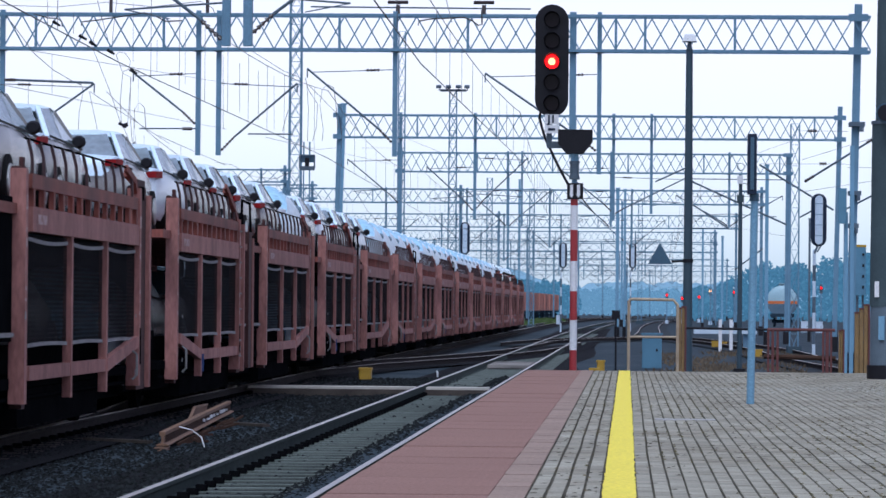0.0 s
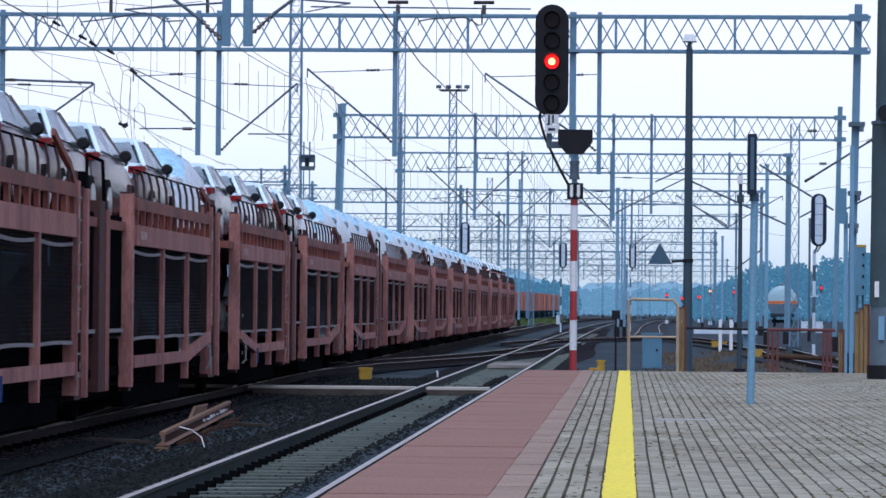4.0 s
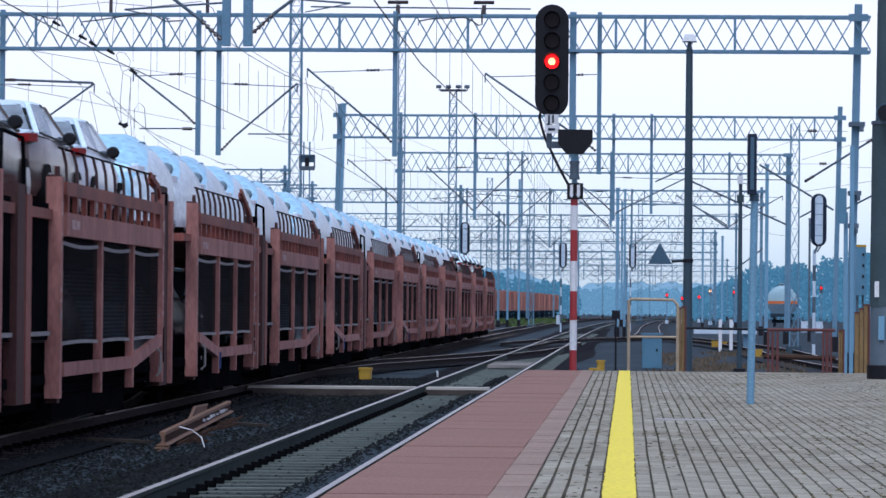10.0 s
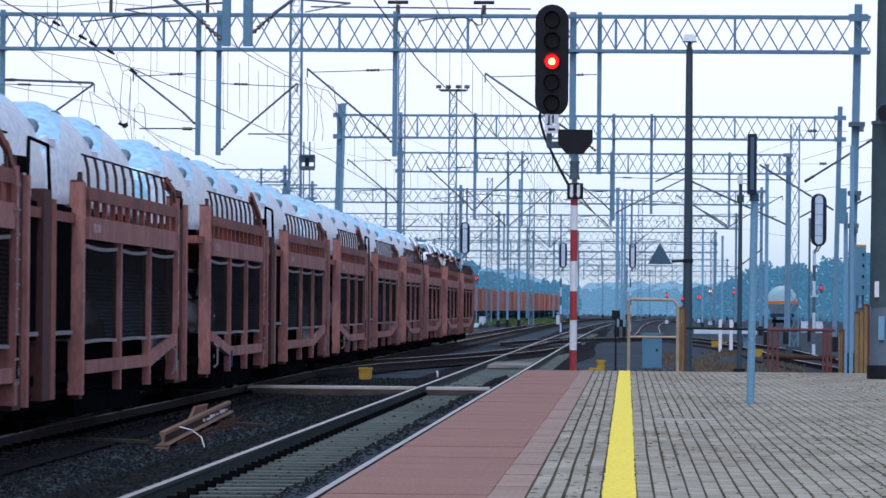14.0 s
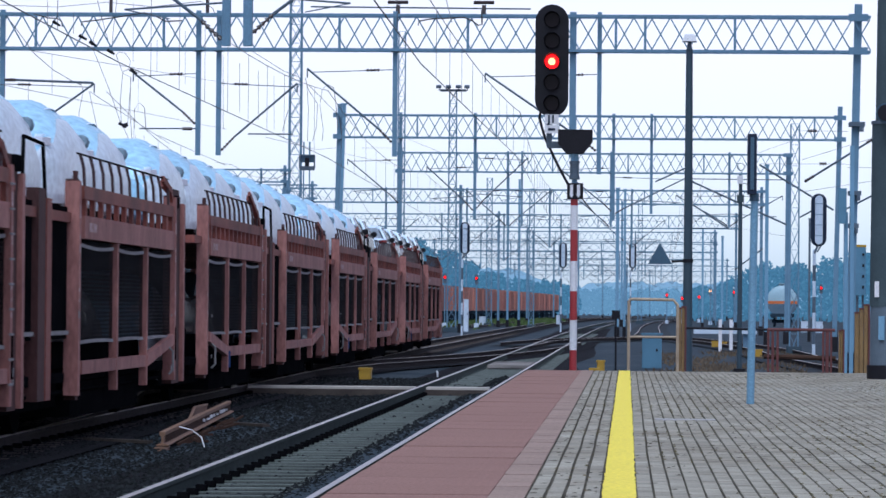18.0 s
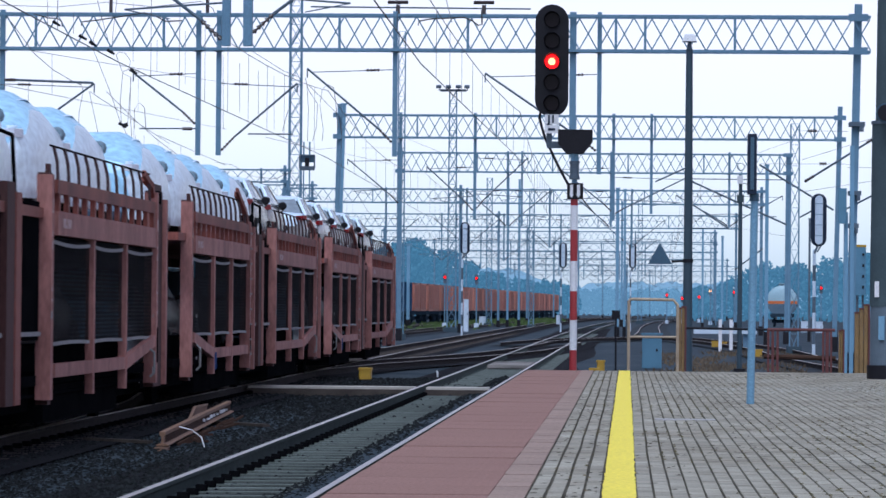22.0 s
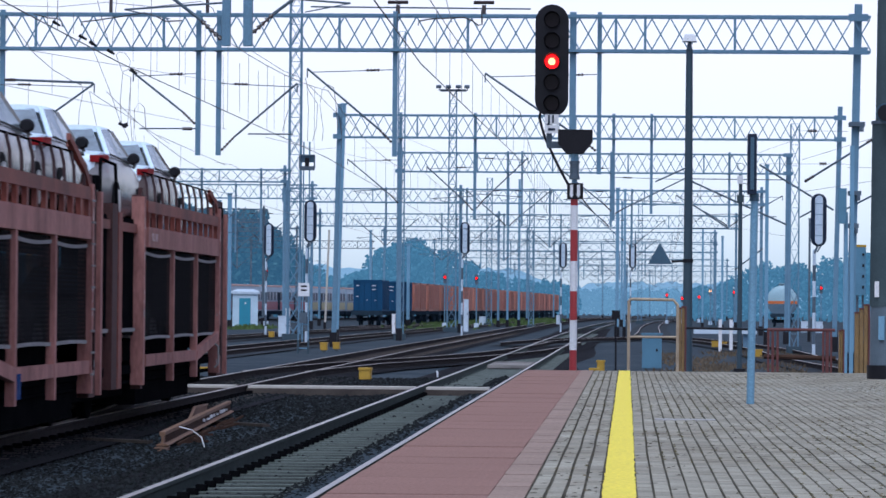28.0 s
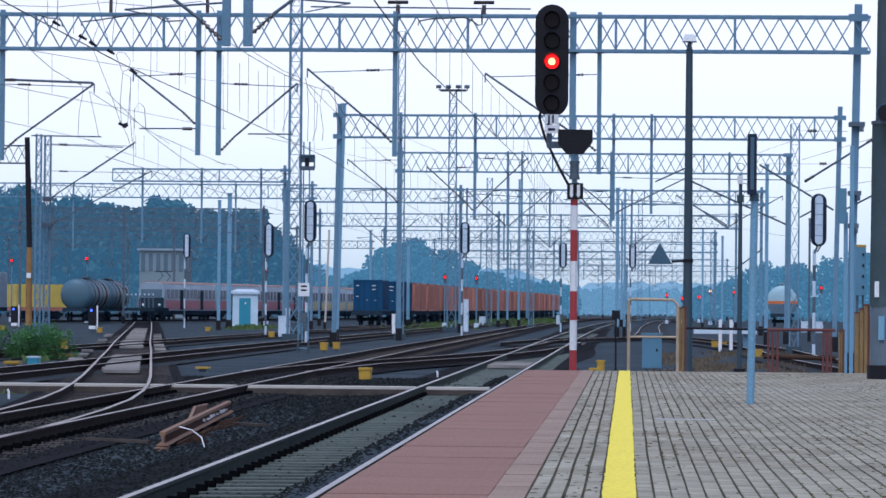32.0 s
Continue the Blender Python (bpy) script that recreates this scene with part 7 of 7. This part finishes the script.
def build_wagon():
    w = thing("car_carrier_wagon", "oxide red double-deck car carrier wagon with dark side nets", "freight wagon", "wagons of the car train")
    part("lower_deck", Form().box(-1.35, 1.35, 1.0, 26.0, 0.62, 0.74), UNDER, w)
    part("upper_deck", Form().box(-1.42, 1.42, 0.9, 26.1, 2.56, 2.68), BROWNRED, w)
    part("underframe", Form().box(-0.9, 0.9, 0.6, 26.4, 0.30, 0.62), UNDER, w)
    # dark boxes added to keep light from passing beneath the wagon
    part("floor_light_block", Form().box(-1.28, 1.28, 4.2, 10.6, 0.16, 0.6).box(-1.28, 1.28, 16.4, 22.6, 0.16, 0.6).box(-1.1, 1.1, 1.4, 25.8, 0.3, 0.6), UNDER, w)
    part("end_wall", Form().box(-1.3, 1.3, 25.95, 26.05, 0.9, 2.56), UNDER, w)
    for yy in (2.9, 11.9, 15.1, 24.0):
        for s in (-0.75, 0.75):
            wh = part("wheel", Form().disc((s, yy, 0.42), (1, 0, 0), 0.42, 0.13, 20), UNDER, w)
            part("axle_box", Form().box(min(s, s * 1.35), max(s, s * 1.35), yy - 0.15, yy + 0.15, 0.32, 0.55), UNDER, wh)
    for yy, d in ((0.75, -1), (26.25, 1)):
        part("headstock", Form().box(-1.3, 1.3, yy - 0.15, yy + 0.15, 0.85, 1.2), UNDER, w)
        for u in (-0.87, 0.87):
            part("buffer", Form().tube((u, yy, 1.02), (u, yy + 0.45 * d, 1.02), 0.08, 8).disc((u, yy + 0.47 * d, 1.02), (0, 1, 0), 0.2, 0.05, 12), UNDER, w)
        part("brake_hose", Form().chain([(0.5, yy, 0.95), (0.55, yy + 0.3 * d, 0.6), (0.7, yy + 0.5 * d, 0.45), (0.9, yy + 0.2 * d, 0.42)], 0.025, 5), HEM, w)
    for s in (-1, 1):
        X = 1.5 * s

        def bx(y0, y1, z0, z1, t=0.10, c=0.0, proud=0.0):
            a, b = sorted((X + s * proud, X - s * t))
            return Form().box(a, b, y0, y1, z0, z1, c)
        # the tall posts
        for y0, y1, zt in ((1.85, 2.4, 3.20), (10.6, 11.5, 3.10), (15.45, 16.0, 3.10), (24.85, 26.05, 3.20)):
            core = part("end_post", bx(y0 + 0.17, y1 - 0.17, 0.40, zt, 0.18, 0, -0.04), DARK_RED, w, "dark red post web with recess shade in its colour")
            part("post_flange", bx(y0, y0 + 0.16, 0.46, zt - 0.03, 0.16, 0, 0.02), BROWNRED_PALE, core, "faded red flange, lit edge put into its colour")
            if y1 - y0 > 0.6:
                part("post_flange", bx(y1 - 0.16, y1, 0.42, zt - 0.1, 0.16, 0, 0.02), BROWNRED_PALE, core, "faded red flange, lit edge put into its colour")
                part("post_slot", bx(y0 + 0.06, y0 + 0.16, 0.75, 1.25, 0.14, 0, 0.028), UNDER, core)
            marks = Form()
            for k, (zm, h) in enumerate(((2.62, 0.16), (2.36, 0.05), (2.20, 0.10), (1.72, 0.05), (1.60, 0.03), (1.42, 0.06))):
                a, b = sorted((X + s * 0.024, X + s * 0.021))
                marks.box(a, b, y0 + 0.02, y0 + 0.12 - 0.02 * (k % 2), zm, zm + h)
            part("stencil", marks, STENCIL, core, "worn pale stencil marks")["kind"] = "stuff"
            part("post_head", bx(y0 + 0.2, y1 - 0.2, zt, zt + 0.10, 0.10, 0.02, -0.05), DARK_RED, core)
        # ladder rungs beside the middle joint
        for k in range(9):
            part("ladder_rung", Form().tube((X + s * 0.05, 10.42, 0.7 + 0.27 * k), (X + s * 0.05, 10.62, 0.7 + 0.27 * k), 0.016, 5), HEM, w)
        # middle joint: recessed dark panels and slim posts
        for y0, y1 in ((11.57, 12.8), (13.9, 15.4)):
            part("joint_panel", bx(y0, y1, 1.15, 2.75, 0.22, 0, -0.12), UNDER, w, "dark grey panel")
            part("panel_bar", bx(y0, y1, 1.20, 1.25, 0.2, 0, -0.09), HEM, w, "pale bar")
        part("joint_post", bx(12.85, 13.35, 0.45, 2.9, 0.2, 0, -0.05), DARK_RED, w, "dark red post with recess shade in its colour")
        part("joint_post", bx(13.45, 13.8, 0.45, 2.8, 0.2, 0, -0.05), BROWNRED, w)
        # slanted ramp arms above the joint and the ends
        for y0, d, top in ((11.1, -0.55, 3.60), (25.2, -0.3, 3.42)):
            for x1, y1, z1 in ((0.05, 0.0, top), (0.13, 0.55, top - 0.05)):
                part("ramp_arm", Form().bar((X - s * x1, y0 + y1, 2.85), (X - s * x1, y0 + y1 + d * 1.6, 3.28), 0.055, 0.11).bar((X - s * x1, y0 + y1 + d * 1.55, 3.26), (X - s * (x1 + 0.05), y0 + y1 + d * 3.2, z1), 0.05, 0.09), BROWNRED, w)
            part("ramp_hook", Form().box(min(X, X - s * 0.2), max(X, X - s * 0.2), y0 - 0.1, y0 + 0.25, 3.02, 3.2, 0.02), UNDER, w, "dark hook")
        part("ramp_hoop", Form().chain([(X - s * 0.1, 12.0, 2.75), (X - s * 0.1, 12.05, 3.45), (X - s * 0.1, 13.4, 3.42), (X - s * 0.1, 13.6, 2.8)], 0.024, 5), UNDER, w)
        for y0, y1, up in BAYS:
            third = (y1 - y0) / 3
            part("deck_beam", bx(y0, y1, 2.38, 2.66, 0.12, 0, 0.01), BROWNRED_PALE, w, "faded red deck beam")
            part("beam_label", bx(y0 + 0.35, y0 + 0.95, 2.47, 2.58, 0.01, 0, 0.016), STENCIL, w, "pale stencil patch")
            part("top_rail", bx(y0, y1, 2.87, 3.03, 0.08), BROWNRED, w)
            for k in range(13):
                yy = y0 + 0.15 + (y1 - y0 - 0.3) * k / 12
                part("stanchion", bx(yy - 0.06, yy + 0.06, 2.66, 2.87, 0.06), BROWNRED, w)
            for k in range(11):
                yy = y0 + 0.3 + (y1 - y0 - 0.6) * k / 10
                part("rail_slat", Form().bar((X - s * 0.05, yy, 3.03), (X - s * 0.06, yy - 0.01, 3.26), 0.034, 0.05).bar((X - s * 0.06, yy - 0.01, 3.25), (X - s * 0.10, yy - 0.03, 3.43), 0.034, 0.05), SLAT, w)
            part("rope_rail", Form().tube((X - s * 0.1, y0, 3.43), (X - s * 0.1, y1, 3.43), 0.014, 5), UNDER, w)
            for k in (1, 2):
                yy = y0 + third * k
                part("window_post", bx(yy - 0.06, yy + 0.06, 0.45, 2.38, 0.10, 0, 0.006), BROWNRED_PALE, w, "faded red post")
            for k in range(3):
                a, b = y0 + third * k + (0.10 if k else 0.02), y0 + third * (k + 1) - (0.10 if k < 2 else 0.02)
                net = part("side_net", bx(a, b, 1.10, 2.36, 0.09, 0, -0.05), NET, w, "dark mesh net")
                for z0, sgn in ((2.30, -1), (1.10, 1)):
                    n = 8
                    pts = []
                    for i in range(n + 1):
                        t = i / n
                        zz = z0 + sgn * (0.03 if sgn < 0 else 0.015) * math.sin(math.pi * t)
                        for dz in (0.022, -0.022):
                            pts.append((X - s * 0.036, a + (b - a) * t, zz + dz))
                    hem = Form().add(pts + [(x - s * 0.01, y, z) for x, y, z in pts],
                                     [(2 * i, 2 * i + 2, 2 * i + 3, 2 * i + 1) for i in range(n)] + [(2 * n + 2 + 2 * i, 2 * n + 3 + 2 * i, 2 * n + 5 + 2 * i, 2 * n + 4 + 2 * i) for i in range(n)])
                    part("net_hem", hem, HEM, net, "pale wavy net hem")
                if k == up:
                    lo, hi = (0.98, 0.70) if up == 0 else (0.70, 0.98)
                    part("lower_beam", Form().bar((X - s * 0.03, a - 0.08, lo + 0.09), (X - s * 0.03, b + 0.08, hi + 0.09), 0.09, 0.16), BROWNRED_PALE, w, "faded red beam")
                else:
                    part("lower_beam", bx(a - 0.10, b + 0.10, 0.71, 0.87, 0.08), BROWNRED_PALE, w, "faded red beam")
            # dark sheet added to make shade behind the lower beams
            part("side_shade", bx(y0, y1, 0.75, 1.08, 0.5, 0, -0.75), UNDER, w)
        rg = random.Random(4 + s)
        tags = Form()
        for k in range(7):
            yy, zz = rg.choice((2.35, 10.7, 15.35, 24.4)) + rg.uniform(0, 0.1), rg.uniform(0.6, 1.6)
            a, b = sorted((X + s * 0.030, X + s * 0.024))
            tags.box(a, b, yy, yy + 0.07, zz, zz + rg.uniform(0.03, 0.1))
        part("plate_tag", tags, HEM, w, "small pale plates")["kind"] = "stuff"
        for yy in (2.45, 24.15):
            part("lashing_handle", Form().chain([(X + s * 0.03, yy, 0.95), (X + s * 0.09, yy, 0.9), (X + s * 0.09, yy, 0.62), (X + s * 0.03, yy, 0.56)], 0.018, 5), HEM, w, "pale handle")
        part("side_pipe", Form().tube((X - s * 0.2, 1.2, 0.5), (X - s * 0.2, 25.8, 0.5), 0.03, 6), UNDER, w)
        part("data_plate", bx(5.2, 5.45, 0.52, 0.80, 0.02, 0, 0.012), PLATE_BLUE, w, "small blue plate")
    return w


def build_low_car():
    """A car on the lower deck, seen through the nets."""
    c = thing("saloon_car", "pale saloon car behind the nets of the lower deck", "car", "cars on the lower decks")
    part("body", Form().loft(car_rings([(-2.1, 0.75, 0.35, 0.9, 0.85), (-1.6, 0.87, 0.22, 1.0, 0.9), (0.9, 0.88, 0.2, 0.94, 0.9), (1.6, 0.85, 0.22, 0.82, 0.86), (2.1, 0.65, 0.3, 0.62, 0.8)])), CAR_SILVER, c, smooth=True)
    part("cabin", Form().loft([[(-w, y, 0.9), (-w * 0.8, y, z), (w * 0.8, y, z), (w, y, 0.9)] for y, w, z in ((-1.7, 0.8, 0.95), (-0.9, 0.78, 1.38), (0.2, 0.78, 1.38), (1.05, 0.8, 0.95))]), EMU_GLASS, c)
    for yy in (-1.3, 1.3):
        part("wheelset", Form().disc((-0.82, yy, 0.31), (1, 0, 0), 0.31, 0.18, 14).disc((0.82, yy, 0.31), (1, 0, 0), 0.31, 0.18, 14).disc((0.92, yy, 0.31), (1, 0, 0), 0.19, 0.03, 10), HEM, c)
    part("tail_light", Form().box(0.55, 0.8, -2.08, -1.95, 0.7, 0.84), TAIL, c)
    return c


def build_train():
    """Ten wagons and the cars on their upper decks; returns (thing, distance from the train's end, height above rails)."""
    cars = {
        "silver": build_car("saloon_car", "silver saloon car with black mirrors on the upper deck", CAR_SILVER, False),
        "white": build_car("saloon_car", "white saloon car with black mirrors on the upper deck", CAR_WHITE, False),
        "beige": build_car("saloon_car", "dark champagne saloon car with black mirrors on the upper deck", CAR_BEIGE, False),
        "foil": build_car("covered_car", "white saloon car wrapped in pale transport foil", CAR_WHITE, True),
        "foilblue": build_car("covered_car", "pale blue saloon car wrapped in pale transport foil", CAR_BLUE, True)}
    used = {}
    wagon = build_wagon()
    low = build_low_car()
    lows = 0
    fleet = []
    rg = random.Random(31)

    def take(key):
        if key in used:
            return copy_thing(cars[key], Matrix())
        used[key] = True
        return cars[key]

    for k in range(9):
        w = wagon if k == 0 else copy_thing(wagon, Matrix())
        fleet.append((w, 26.2 + LEN * k, 0.0))
        fleet.append((take("foilblue"), 26.2 + LEN * k + 0.4, 0.58))
        for spot in (4.6, 9.0, 20.0):
            fleet.append((low if lows == 0 else copy_thing(low, Matrix()), 26.2 + LEN * k - spot, 0.745))
            lows += 1
        for spot in SPOTS.get(k, SPOTS[None]):
            back = 26.2 + LEN * k - spot
            wrapped = 34 <= back < 136 or 158 <= back < 163 or 198 <= back < 207
            key = rg.choice(("foil", "foil", "foilblue") if wrapped else ("silver", "beige", "white", "silver", "beige"))
            fleet.append((take(key), back + 0.62, 2.69))
    return fleet


def train_end(t):
    """Where the train's far end stands at t seconds: it rolls towards the camera and gathers speed."""
    return 239.5 - 1.042 * (4.05 * t + 0.1025 * t * t - 0.000933 * t ** 3)


def motions(fleet):
    times = [0, 0.2, 0.5, 1] + list(range(2, 31, 2)) + [31, 31.5, 31.8, 32]
    for ob, back, z in fleet:
        rows = []
        for t in times:
            y = train_end(t) - back
            turn = math.atan2(axis_train(y + 22) - axis_train(y + 4), 18) if z == 0 else math.atan2(axis_train(y + 2) - axis_train(y - 2), 4)
            rows.append((t, pose(axis_train(y) + (0.27 if z == 0.58 else 0.0), y, RAIL + z, rz=-math.degrees(turn))))
        walk(ob, rows)


motions(build_train())
